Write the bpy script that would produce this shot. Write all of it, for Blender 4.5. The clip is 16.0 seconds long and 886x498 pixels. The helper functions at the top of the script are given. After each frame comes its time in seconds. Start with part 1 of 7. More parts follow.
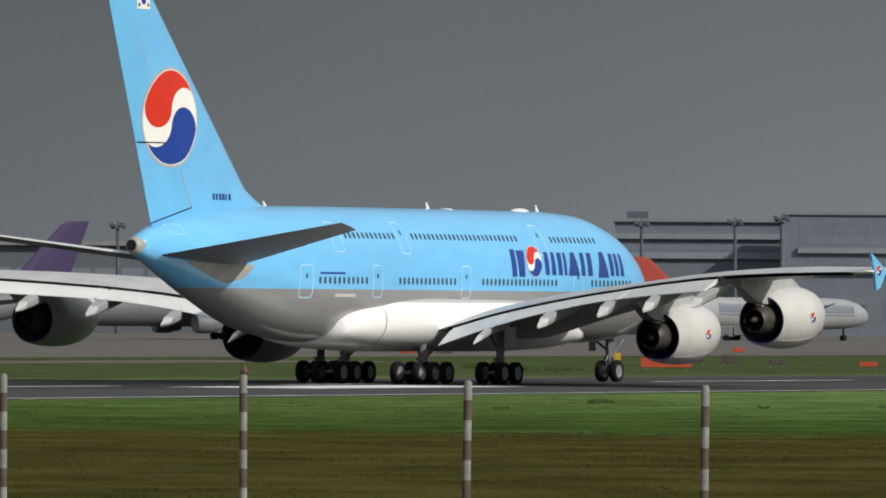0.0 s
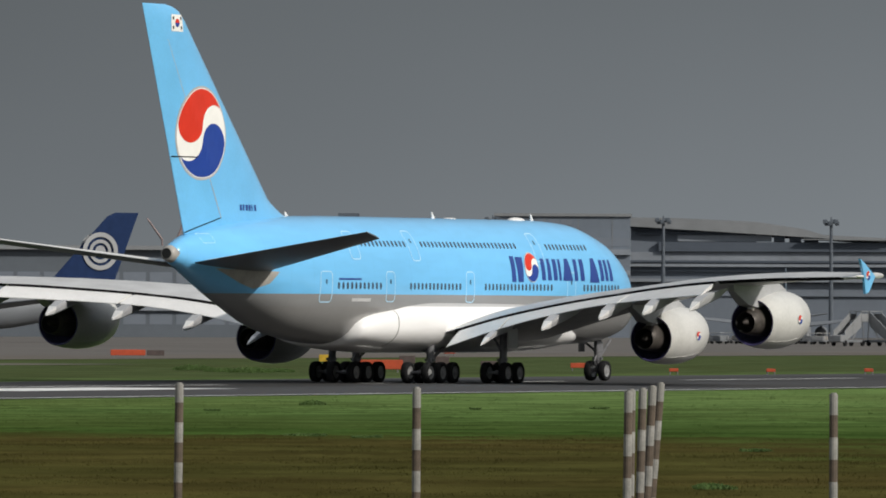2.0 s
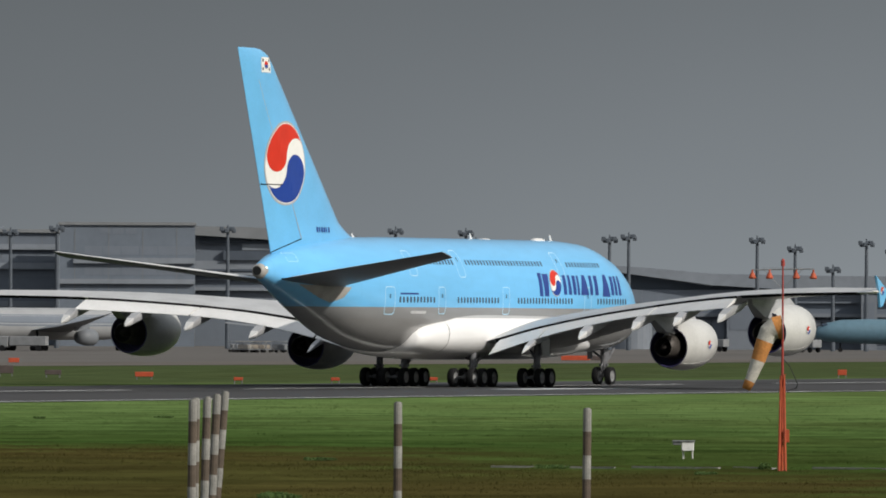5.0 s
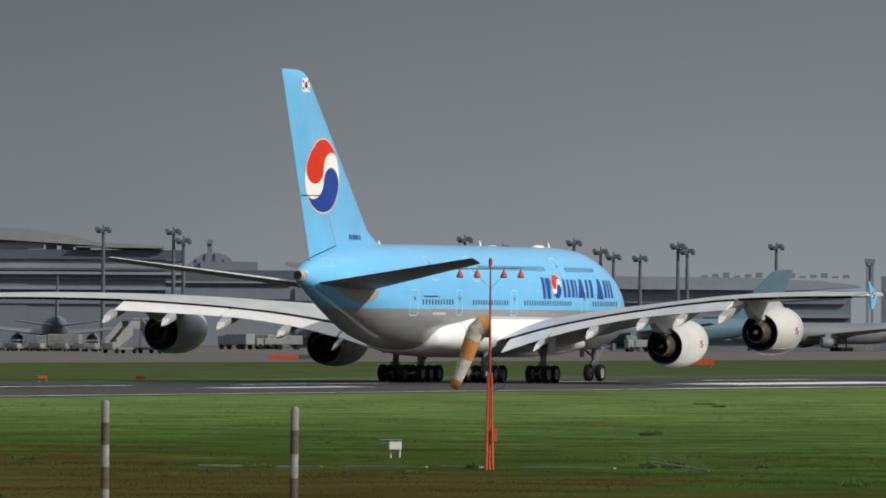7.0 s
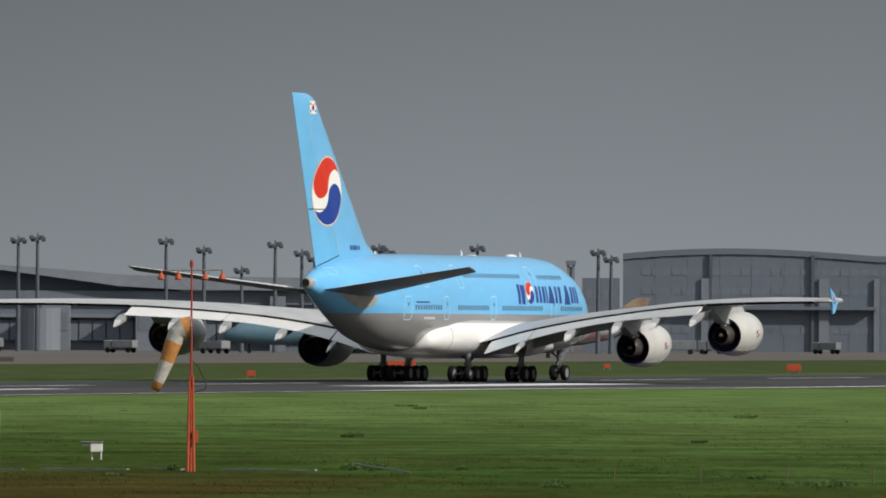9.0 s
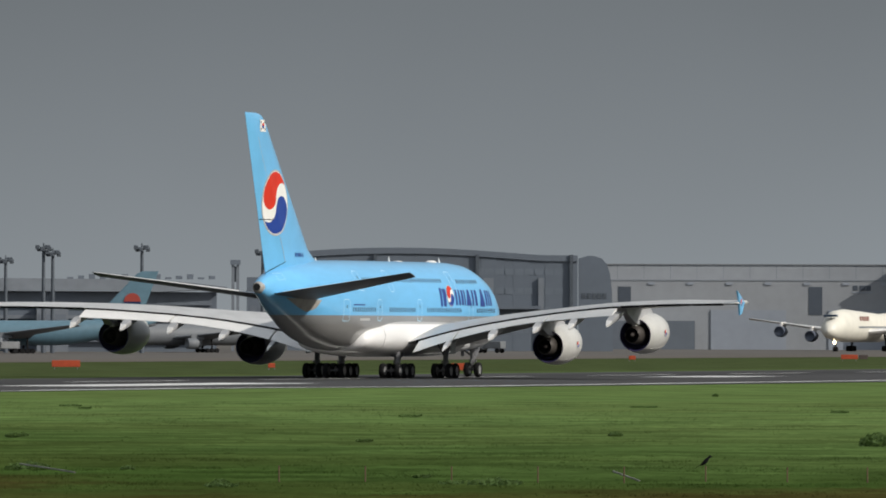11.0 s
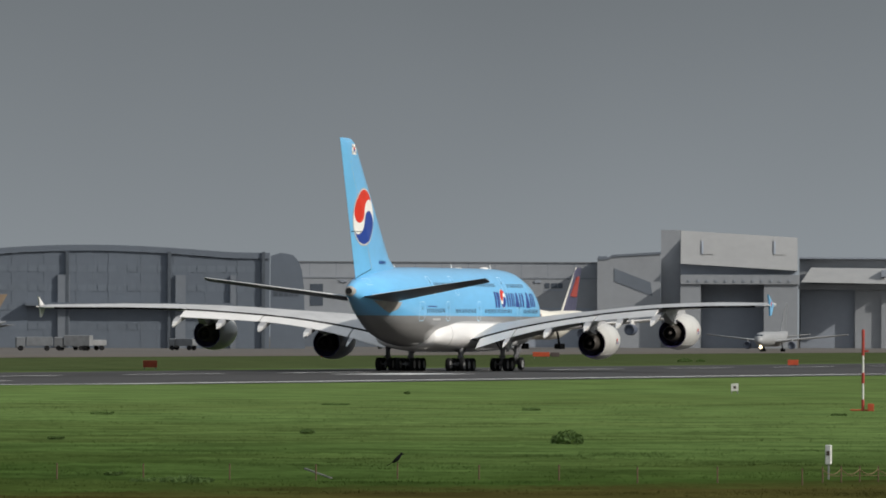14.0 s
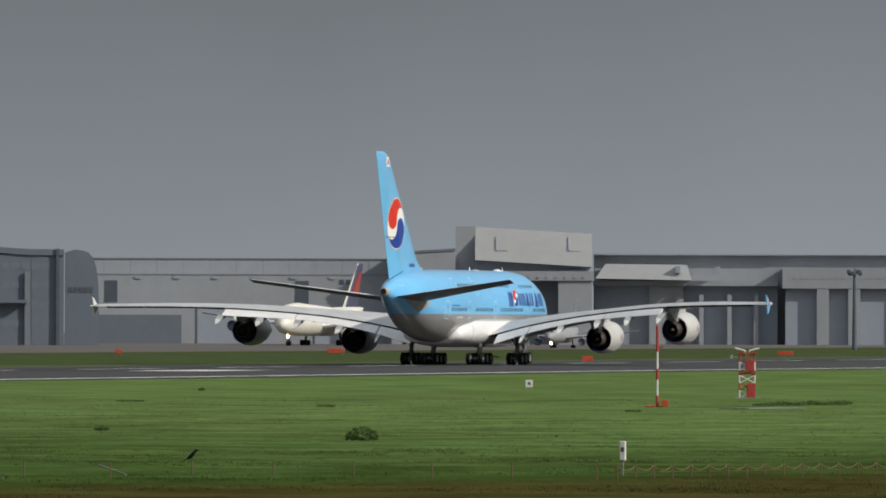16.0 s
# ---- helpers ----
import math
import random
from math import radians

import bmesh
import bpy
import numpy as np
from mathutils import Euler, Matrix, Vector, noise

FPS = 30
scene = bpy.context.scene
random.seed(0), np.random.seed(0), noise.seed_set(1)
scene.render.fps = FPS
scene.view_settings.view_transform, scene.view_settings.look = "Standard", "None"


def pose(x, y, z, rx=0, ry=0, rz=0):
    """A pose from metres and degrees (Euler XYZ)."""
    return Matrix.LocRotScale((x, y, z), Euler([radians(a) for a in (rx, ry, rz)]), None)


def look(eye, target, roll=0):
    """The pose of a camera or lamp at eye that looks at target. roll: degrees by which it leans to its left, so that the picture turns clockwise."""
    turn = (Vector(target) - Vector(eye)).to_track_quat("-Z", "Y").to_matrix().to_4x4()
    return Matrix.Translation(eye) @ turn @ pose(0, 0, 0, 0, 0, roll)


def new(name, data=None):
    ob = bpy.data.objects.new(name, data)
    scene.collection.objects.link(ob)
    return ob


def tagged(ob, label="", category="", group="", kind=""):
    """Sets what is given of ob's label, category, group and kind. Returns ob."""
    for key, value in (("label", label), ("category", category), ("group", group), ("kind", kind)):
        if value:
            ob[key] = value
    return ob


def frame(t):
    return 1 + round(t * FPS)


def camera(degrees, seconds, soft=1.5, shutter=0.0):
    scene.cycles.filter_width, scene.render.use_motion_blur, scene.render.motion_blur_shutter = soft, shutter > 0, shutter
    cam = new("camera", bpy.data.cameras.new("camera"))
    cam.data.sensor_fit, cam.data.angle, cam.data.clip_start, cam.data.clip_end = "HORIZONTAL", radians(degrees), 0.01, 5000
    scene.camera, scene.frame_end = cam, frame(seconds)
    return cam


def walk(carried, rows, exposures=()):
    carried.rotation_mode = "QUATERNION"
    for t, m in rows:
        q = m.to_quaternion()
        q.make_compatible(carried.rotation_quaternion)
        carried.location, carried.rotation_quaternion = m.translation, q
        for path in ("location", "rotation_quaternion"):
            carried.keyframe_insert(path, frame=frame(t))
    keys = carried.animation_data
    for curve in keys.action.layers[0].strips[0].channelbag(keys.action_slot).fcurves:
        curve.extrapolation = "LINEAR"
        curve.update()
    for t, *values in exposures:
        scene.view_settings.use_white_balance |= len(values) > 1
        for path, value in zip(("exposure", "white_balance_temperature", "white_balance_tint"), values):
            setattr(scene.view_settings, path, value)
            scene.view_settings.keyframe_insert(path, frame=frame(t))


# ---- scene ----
# ---- camera ----
cam = camera(5.4006, 16.0, soft=1.8)
EYE = (0.0, 0.0, 4.513)
# seconds, camera tilt, lean and heading in degrees, metres rolled by the airliner
PATH = [
    (0, 90.3844, -0.3575, -61.7840, 0.00),
    (0.5, 90.3998, -0.2811, -62.1736, 9.53),
    (1, 90.4020, -0.2378, -62.5966, 19.54),
    (1.5, 90.4003, -0.2344, -63.0926, 30.14),
    (2, 90.4046, -0.2306, -63.5444, 41.25),
    (2.5, 90.3986, -0.2421, -63.9788, 53.09),
    (3, 90.4347, -0.2440, -64.4470, 65.55),
    (3.5, 90.4792, -0.2508, -64.8624, 78.41),
    (4, 90.4861, -0.2508, -65.4419, 91.81),
    (4.2, 90.4818, -0.2349, -65.6017, 97.26),
    (6.3, 90.4732, -0.3521, -67.3411, 158.67),
    (6.5, 90.4750, -0.3519, -67.5412, 164.75),
    (7, 90.4708, -0.3379, -67.9838, 180.26),
    (7.5, 90.4812, -0.3433, -68.4362, 196.36),
    (8, 90.4834, -0.3361, -68.9030, 211.92),
    (8.5, 90.4871, -0.3129, -69.2884, 228.44),
    (9, 90.4921, -0.2843, -69.8057, 245.60),
    (9.5, 90.4954, -0.2945, -70.3840, 263.24),
    (9.7, 90.4954, -0.2572, -70.6105, 270.41),
    (11.8, 90.4907, -0.1927, -72.2408, 348.48),
    (12, 90.4880, -0.1880, -72.2880, 356.63),
    (12.5, 90.4878, -0.1206, -72.5218, 377.14),
    (13, 90.4889, -0.1725, -72.7033, 397.95),
    (13.5, 90.4891, -0.1925, -73.1622, 419.59),
    (14, 90.4862, -0.2213, -73.7293, 441.85),
    (14.5, 90.4861, -0.2313, -74.0845, 464.64),
    (15, 90.4861, -0.2334, -74.3693, 487.83),
    (15.5, 90.4888, -0.1823, -74.6766, 511.16),
    (16, 90.4688, -0.1823, -74.9827, 534.81),
]
walk(cam, [(t, pose(*EYE, rx, ry, rz)) for t, rx, ry, rz, s in PATH])

# ---- sky and sun ----
SUN_TO = Vector((-0.13, -0.86, 0.52)).normalized()
world = bpy.data.worlds.new("overcast_sky")
scene.world = world
world.use_nodes = True
wn, wl = world.node_tree.nodes, world.node_tree.links
wn.clear()
sky = wn.new("ShaderNodeTexSky")
sky.sky_type = "NISHITA"
sky.sun_disc = False
sky.sun_elevation = math.asin(SUN_TO.z)
sky.sun_rotation = math.atan2(SUN_TO.x, SUN_TO.y)
sky.dust_density = 4.0
# storm cloud deck: dark grey near the zenith, paler towards the horizon
wco = wn.new("ShaderNodeTexCoord")
wsep = wn.new("ShaderNodeSeparateXYZ")
wl.new(wco.outputs["Generated"], wsep.inputs[0])
wramp = wn.new("ShaderNodeValToRGB")
wramp.color_ramp.elements[0].position = 0.0
wramp.color_ramp.elements[0].color = (0.184, 0.204, 0.220, 1)
wramp.color_ramp.elements[1].position = 0.035
wramp.color_ramp.elements[1].color = (0.1085, 0.1215, 0.1335, 1)
e = wramp.color_ramp.elements.new(0.3)
e.color = (0.19, 0.205, 0.22, 1)
e = wramp.color_ramp.elements.new(1.0)
e.color = (0.30, 0.32, 0.34, 1)
wl.new(wsep.outputs["Z"], wramp.inputs[0])
wnoise = wn.new("ShaderNodeTexNoise")
wnoise.inputs["Scale"].default_value = 9.0
wnoise.inputs["Detail"].default_value = 3.0
wl.new(wco.outputs["Generated"], wnoise.inputs["Vector"])
wmap = wn.new("ShaderNodeMapRange")
wmap.inputs[1].default_value, wmap.inputs[2].default_value = 0.3, 0.7
wmap.inputs[3].default_value, wmap.inputs[4].default_value = 0.9, 1.1
wl.new(wnoise.outputs[0], wmap.inputs[0])
# the cloud thins out along the runway's heading
wside = wn.new("ShaderNodeMapRange")
wside.inputs[1].default_value, wside.inputs[2].default_value = 0.22, 0.54
wside.inputs[3].default_value, wside.inputs[4].default_value = 1.55, 0.78
wl.new(wsep.outputs["Y"], wside.inputs[0])
# and breaks up behind, where the sunlight comes through
wrear = wn.new("ShaderNodeMapRange")
wrear.inputs[1].default_value, wrear.inputs[2].default_value = -0.5, 0.5
wrear.inputs[3].default_value, wrear.inputs[4].default_value = 1.4, 1.0
wl.new(wsep.outputs["X"], wrear.inputs[0])
wpart = wn.new("ShaderNodeMath")
wpart.operation = "MULTIPLY"
wl.new(wside.outputs[0], wpart.inputs[0])
wl.new(wrear.outputs[0], wpart.inputs[1])
wmul = wn.new("ShaderNodeMath")
wmul.operation = "MULTIPLY"
wl.new(wmap.outputs[0], wmul.inputs[0])
wl.new(wpart.outputs[0], wmul.inputs[1])
wbg = wn.new("ShaderNodeBackground")
wl.new(wramp.outputs[0], wbg.inputs[0])
wl.new(wmul.outputs[0], wbg.inputs[1])
wbg2 = wn.new("ShaderNodeBackground")
wbg2.inputs[1].default_value = 0.012
wl.new(sky.outputs[0], wbg2.inputs[0])
wadd = wn.new("ShaderNodeAddShader")
wl.new(wbg.outputs[0], wadd.inputs[0])
wl.new(wbg2.outputs[0], wadd.inputs[1])
wout = wn.new("ShaderNodeOutputWorld")
wl.new(wadd.outputs[0], wout.inputs[0])

sun_data = bpy.data.lights.new("sun", "SUN")
sun_data.energy = 3.5
sun_data.angle = radians(0.6)
sun_data.color = (1.0, 0.955, 0.88)
sun = new("sun", sun_data)
sun.matrix_world = look((0, 0, 60), Vector((0, 0, 60)) - SUN_TO)


# ---- materials ----
def rgb(*c):
    return (c[0], c[1], c[2], 1.0)


def mat(name, col, rough=0.5, metal=0.0, var=0.12, scale=1.0, grain=20.0, bump=0.0, dirt=None, coat=0.0, emit=0.0, spec=0.5):
    """A surface with stains at one scale and grain at another."""
    m = bpy.data.materials.new(name)
    m.use_nodes = True
    n, l = m.node_tree.nodes, m.node_tree.links
    b = n["Principled BSDF"]
    b.inputs["Roughness"].default_value = rough
    b.inputs["Metallic"].default_value = metal
    b.inputs["Specular IOR Level"].default_value = spec
    if coat:
        b.inputs["Coat Weight"].default_value = coat
        b.inputs["Coat Roughness"].default_value = 0.08
    co = n.new("ShaderNodeTexCoord")
    a = n.new("ShaderNodeTexNoise")
    a.inputs["Scale"].default_value = scale
    a.inputs["Detail"].default_value = 5
    l.new(co.outputs["Object"], a.inputs["Vector"])
    g = n.new("ShaderNodeTexNoise")
    g.inputs["Scale"].default_value = grain
    g.inputs["Detail"].default_value = 3
    l.new(co.outputs["Object"], g.inputs["Vector"])
    mix = n.new("ShaderNodeMix")
    mix.data_type = "RGBA"
    d = dirt or tuple(c * (1 - 2.2 * var) for c in col)
    mix.inputs[6].default_value = rgb(*col)
    mix.inputs[7].default_value = rgb(*d)
    mr = n.new("ShaderNodeMapRange")
    mr.inputs[1].default_value, mr.inputs[2].default_value = 0.38, 0.75
    l.new(a.outputs[0], mr.inputs[0])
    l.new(mr.outputs[0], mix.inputs[0])
    mul = n.new("ShaderNodeMix")
    mul.data_type = "RGBA"
    mul.blend_type = "MULTIPLY"
    mul.inputs[0].default_value = 1.0
    l.new(mix.outputs[2], mul.inputs[6])
    mg = n.new("ShaderNodeMapRange")
    mg.inputs[1].default_value, mg.inputs[2].default_value = 0.3, 0.7
    mg.inputs[3].default_value, mg.inputs[4].default_value = 1 - var * 0.7, 1 + var * 0.7
    l.new(g.outputs[0], mg.inputs[0])
    l.new(mg.outputs[0], mul.inputs[7])
    l.new(mul.outputs[2], b.inputs["Base Color"])
    if bump:
        bp = n.new("ShaderNodeBump")
        bp.inputs["Strength"].default_value = bump
        bp.inputs["Distance"].default_value = 0.05
        l.new(g.outputs[0], bp.inputs["Height"])
        l.new(bp.outputs[0], b.inputs["Normal"])
    if emit:
        b.inputs["Emission Color"].default_value = rgb(*col)
        b.inputs["Emission Strength"].default_value = emit
    return m


def hull_paint(name, bands, streak=0.06, seams=True):
    """Glossy paint in level bands: (height from which it holds, colour), lowest first; faint streaks and panel lines."""
    m = mat(name, bands[0][1], rough=0.38, var=0.0, coat=0.7, spec=0.4)
    n, l = m.node_tree.nodes, m.node_tree.links
    b = n["Principled BSDF"]
    co = n.new("ShaderNodeTexCoord")
    sep = n.new("ShaderNodeSeparateXYZ")
    l.new(co.outputs["Object"], sep.inputs[0])
    prev = None
    for z, c in bands:
        if prev is None:
            rgbn = n.new("ShaderNodeRGB")
            rgbn.outputs[0].default_value = rgb(*c)
            prev = rgbn.outputs[0]
            continue
        gt = n.new("ShaderNodeMath")
        gt.operation = "GREATER_THAN"
        gt.inputs[1].default_value = z
        l.new(sep.outputs["Z"], gt.inputs[0])
        mx = n.new("ShaderNodeMix")
        mx.data_type = "RGBA"
        l.new(gt.outputs[0], mx.inputs[0])
        l.new(prev, mx.inputs[6])
        mx.inputs[7].default_value = rgb(*c)
        prev = mx.outputs[2]
    mp = n.new("ShaderNodeMapping")
    mp.inputs["Scale"].default_value = (0.35, 0.35, 1.6)
    l.new(co.outputs["Object"], mp.inputs[0])
    ns = n.new("ShaderNodeTexNoise")
    ns.inputs["Scale"].default_value = 1.2
    ns.inputs["Detail"].default_value = 6
    l.new(mp.outputs[0], ns.inputs["Vector"])
    mr = n.new("ShaderNodeMapRange")
    mr.inputs[1].default_value, mr.inputs[2].default_value = 0.3, 0.7
    mr.inputs[3].default_value, mr.inputs[4].default_value = 1 - streak, 1 + streak * 0.5
    l.new(ns.outputs[0], mr.inputs[0])
    # frames every 2.6 m show as hairlines
    fr = n.new("ShaderNodeMath")
    fr.operation = "PINGPONG"
    fr.inputs[1].default_value = 1.3
    l.new(sep.outputs["X"], fr.inputs[0])
    ln = n.new("ShaderNodeMath")
    ln.operation = "GREATER_THAN"
    ln.inputs[1].default_value = 0.018
    l.new(fr.outputs[0], ln.inputs[0])
    lm = n.new("ShaderNodeMapRange")
    lm.inputs[3].default_value, lm.inputs[4].default_value = 0.9 if seams else 1.0, 1.0
    l.new(ln.outputs[0], lm.inputs[0])
    mm = n.new("ShaderNodeMath")
    mm.operation = "MULTIPLY"
    l.new(mr.outputs[0], mm.inputs[0])
    l.new(lm.outputs[0], mm.inputs[1])
    mul = n.new("ShaderNodeMix")
    mul.data_type = "RGBA"
    mul.blend_type = "MULTIPLY"
    mul.inputs[0].default_value = 1.0
    l.new(prev, mul.inputs[6])
    l.new(mm.outputs[0], mul.inputs[7])
    l.new(mul.outputs[2], b.inputs["Base Color"])
    return m


# where the mown dry verge by the fence ends: y and the x up to which it reaches
VERGE = [(40, 300), (55, 287), (65, 268), (75, 247), (82, 232), (92, 232), (98, 258), (108, 266), (121, 274), (134, 300), (150, 310), (172, 304), (200, 300)]


def grass_mat(name, fresh, dry, dry_line=False, thin=False):
    m = bpy.data.materials.new(name)
    m.use_nodes = True
    n, l = m.node_tree.nodes, m.node_tree.links
    b = n["Principled BSDF"]
    b.inputs["Roughness"].default_value = 0.9
    b.inputs["Specular IOR Level"].default_value = 0.0
    co = n.new("ShaderNodeTexCoord")
    fac = []
    for s, d, lo, hi in ((0.028, 4, 0.42, 0.66), (0.16, 6, 0.36, 0.7), (3.0, 4, 0.3, 0.7)):
        t = n.new("ShaderNodeTexNoise")
        t.inputs["Scale"].default_value = s
        t.inputs["Detail"].default_value = d
        l.new(co.outputs["Object"], t.inputs["Vector"])
        r = n.new("ShaderNodeMapRange")
        r.inputs[1].default_value, r.inputs[2].default_value = lo, hi
        l.new(t.outputs[0], r.inputs[0])
        fac.append(r.outputs[0])
    mixes = fac[0]
    pale = None
    if dry_line:
        # dry verge along the perimeter fence
        sep = n.new("ShaderNodeSeparateXYZ")
        l.new(co.outputs["Object"], sep.inputs[0])
        ry = n.new("ShaderNodeMapRange")
        ry.inputs[1].default_value, ry.inputs[2].default_value = 40.0, 200.0
        l.new(sep.outputs["Y"], ry.inputs[0])
        ramp = n.new("ShaderNodeValToRGB")
        els = ramp.color_ramp.elements
        els[0].position, els[0].color = 0.0, rgb(*[(VERGE[0][1] - 200) / 150] * 3)
        els[1].position, els[1].color = 1.0, rgb(*[(VERGE[-1][1] - 200) / 150] * 3)
        for yy, xx in VERGE[1:-1]:
            els.new((yy - 40) / 160).color = rgb(*[(xx - 200) / 150] * 3)
        l.new(ry.outputs[0], ramp.inputs[0])
        k = n.new("ShaderNodeMath")
        k.operation = "MULTIPLY_ADD"
        k.inputs[1].default_value = -150.0
        l.new(ramp.outputs[0], k.inputs[0])
        l.new(sep.outputs["X"], k.inputs[2])
        k2 = n.new("ShaderNodeMath")
        k2.operation = "MULTIPLY_ADD"
        k2.inputs[1].default_value = 16.0
        l.new(fac[1], k2.inputs[0])
        l.new(k.outputs[0], k2.inputs[2])
        r = n.new("ShaderNodeMapRange")
        r.inputs[1].default_value, r.inputs[2].default_value = 200.0, 222.0
        r.inputs[3].default_value, r.inputs[4].default_value = 0.85, 0.0
        l.new(k2.outputs[0], r.inputs[0])
        mx = n.new("ShaderNodeMath")
        mx.operation = "MULTIPLY_ADD"
        mx.inputs[1].default_value = 0.22
        l.new(fac[0], mx.inputs[0])
        l.new(r.outputs[0], mx.inputs[2])
        mx.use_clamp = True
        mixes = mx.outputs[0]
        # the view's brightening, put into the grass colour towards the field's far end
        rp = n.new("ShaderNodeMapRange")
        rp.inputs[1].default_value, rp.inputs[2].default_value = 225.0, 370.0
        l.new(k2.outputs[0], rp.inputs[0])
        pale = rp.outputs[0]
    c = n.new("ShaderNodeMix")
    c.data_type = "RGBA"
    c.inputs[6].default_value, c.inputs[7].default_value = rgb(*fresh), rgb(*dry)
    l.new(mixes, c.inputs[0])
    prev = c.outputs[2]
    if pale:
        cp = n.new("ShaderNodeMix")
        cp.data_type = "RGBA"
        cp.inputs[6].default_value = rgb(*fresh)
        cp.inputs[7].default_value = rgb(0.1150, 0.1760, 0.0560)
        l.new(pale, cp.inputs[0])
        # haze beyond the runway, put into the grass colour
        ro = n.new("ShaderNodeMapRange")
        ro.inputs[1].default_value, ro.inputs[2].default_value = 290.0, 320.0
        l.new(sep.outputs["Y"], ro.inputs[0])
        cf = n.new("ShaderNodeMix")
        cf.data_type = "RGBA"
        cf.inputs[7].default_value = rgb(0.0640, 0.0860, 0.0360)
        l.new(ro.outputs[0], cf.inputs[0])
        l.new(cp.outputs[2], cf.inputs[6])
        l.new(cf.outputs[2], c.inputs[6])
    for f, lo, hi in ((fac[1], 0.70, 1.27), (fac[2], 0.88, 1.10)):
        r = n.new("ShaderNodeMapRange")
        r.inputs[3].default_value, r.inputs[4].default_value = lo, hi
        l.new(f, r.inputs[0])
        q = n.new("ShaderNodeMix")
        q.data_type = "RGBA"
        q.blend_type = "MULTIPLY"
        q.inputs[0].default_value = 1.0
        l.new(prev, q.inputs[6])
        l.new(r.outputs[0], q.inputs[7])
        prev = q.outputs[2]
    l.new(prev, b.inputs["Base Color"])
    # blades stand close: their shading leans to the sward's own upward face
    geo = n.new("ShaderNodeNewGeometry")
    up = n.new("ShaderNodeVectorMath")
    up.operation = "MULTIPLY_ADD"
    up.inputs[1].default_value = (0.45, 0.45, 0.45)
    up.inputs[2].default_value = (0.0, 0.0, 0.75)
    l.new(geo.outputs["Normal"], up.inputs[0])
    nz = n.new("ShaderNodeVectorMath")
    nz.operation = "NORMALIZE"
    l.new(up.outputs[0], nz.inputs[0])
    l.new(nz.outputs[0], b.inputs["Normal"])
    if thin:
        # light passes through the blades
        tr, mx = n.new("ShaderNodeBsdfTranslucent"), n.new("ShaderNodeMixShader")
        mx.inputs[0].default_value = 0.25
        l.new(prev, tr.inputs["Color"])
        l.new(b.outputs[0], mx.inputs[1])
        l.new(tr.outputs[0], mx.inputs[2])
        l.new(mx.outputs[0], n["Material Output"].inputs["Surface"])
    return m


SKYBLUE = (0.150, 0.475, 0.80)
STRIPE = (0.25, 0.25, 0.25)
# the belly band has the stripe's grey, far darker than the fairing
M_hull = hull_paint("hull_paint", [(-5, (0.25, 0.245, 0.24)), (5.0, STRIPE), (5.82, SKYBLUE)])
# upper band paler than the hull stripe: its upward tilt is painted in
M_fairing = hull_paint("fairing_paint", [(-5, (0.86, 0.845, 0.83)), (5.05, (0.46, 0.455, 0.45))], 0.03, False)
M_blue = mat("sky_blue_paint", SKYBLUE, 0.28, var=0.05, scale=0.4, grain=6, coat=0.8)
M_white = mat("white_paint", (0.74, 0.72, 0.69), 0.38, var=0.05, scale=0.5, grain=5, coat=0.4)
M_wing = mat("wing_grey_paint", (0.52, 0.52, 0.52), 0.42, var=0.09, scale=0.5, grain=6)
M_flap = mat("flap_pale_paint", (0.68, 0.67, 0.655), 0.45, var=0.06, scale=0.6, grain=6)
# shade under the tailplane, put into the colour of its lower faces
M_undershade = mat("tailplane_grey_paint", (0.115, 0.12, 0.135), 0.42, var=0.1, scale=0.5, grain=6)
M_nacelle = mat("nacelle_white_paint", (0.57, 0.56, 0.53), 0.3, var=0.07, scale=0.6, grain=6, coat=0.3)
M_pylon = mat("pylon_grey_paint", (0.40, 0.40, 0.41), 0.5, var=0.1, scale=0.8, grain=8)
M_bare = mat("bare_metal", (0.55, 0.53, 0.5), 0.38, 0.85, var=0.12, scale=1.0, grain=14)
M_beige = mat("beige_fairing", (0.36, 0.34, 0.31), 0.5, var=0.12, scale=1.2, grain=10)
# near-black for joints, and for shade painted at the flap gap and ailerons
M_gap = mat("flap_gap_dark", (0.009, 0.009, 0.010), 0.9, var=0.1, spec=0.05)
M_nozz = mat("navy_fan_duct", (0.115, 0.115, 0.235), 0.5, 0.1, var=0.15, scale=1.5)
M_lip = mat("navy_outlet_rim", (0.07, 0.06, 0.17), 0.4, var=0.1)
M_core = mat("heat_stained_metal", (0.055, 0.046, 0.042), 0.65, 0.35, var=0.25, scale=2.0, grain=15)
M_hot = mat("core_cowl_metal", (0.11, 0.096, 0.085), 0.5, 0.5, var=0.25, scale=2.0, grain=15)
M_rubber = mat("tyre_rubber", (0.016, 0.016, 0.017), 0.9, var=0.2, scale=4, grain=40, spec=0.15)
M_hub = mat("wheel_hub", (0.270, 0.270, 0.270), 0.45, 0.3, var=0.15, scale=4)
M_gear = mat("gear_grey", (0.19, 0.19, 0.20), 0.5, 0.3, var=0.2, scale=3)
M_red = mat("emblem_red", (0.60, 0.032, 0.014), 0.45, var=0.05, spec=0.3)
M_navy = mat("emblem_blue", (0.012, 0.045, 0.27), 0.35, var=0.05)
M_logow = mat("emblem_white", (0.80, 0.78, 0.74), 0.35, var=0.04)
M_ring = mat("emblem_rim", (0.40, 0.40, 0.40), 0.35, var=0.04)
M_ink = mat("lettering_navy", (0.018, 0.05, 0.24), 0.35, var=0.05)
M_glass = mat("cabin_window", (0.05, 0.075, 0.11), 0.55, var=0.1, spec=0.2)
M_line = mat("door_outline", (0.42, 0.66, 0.84), 0.4, var=0.05)
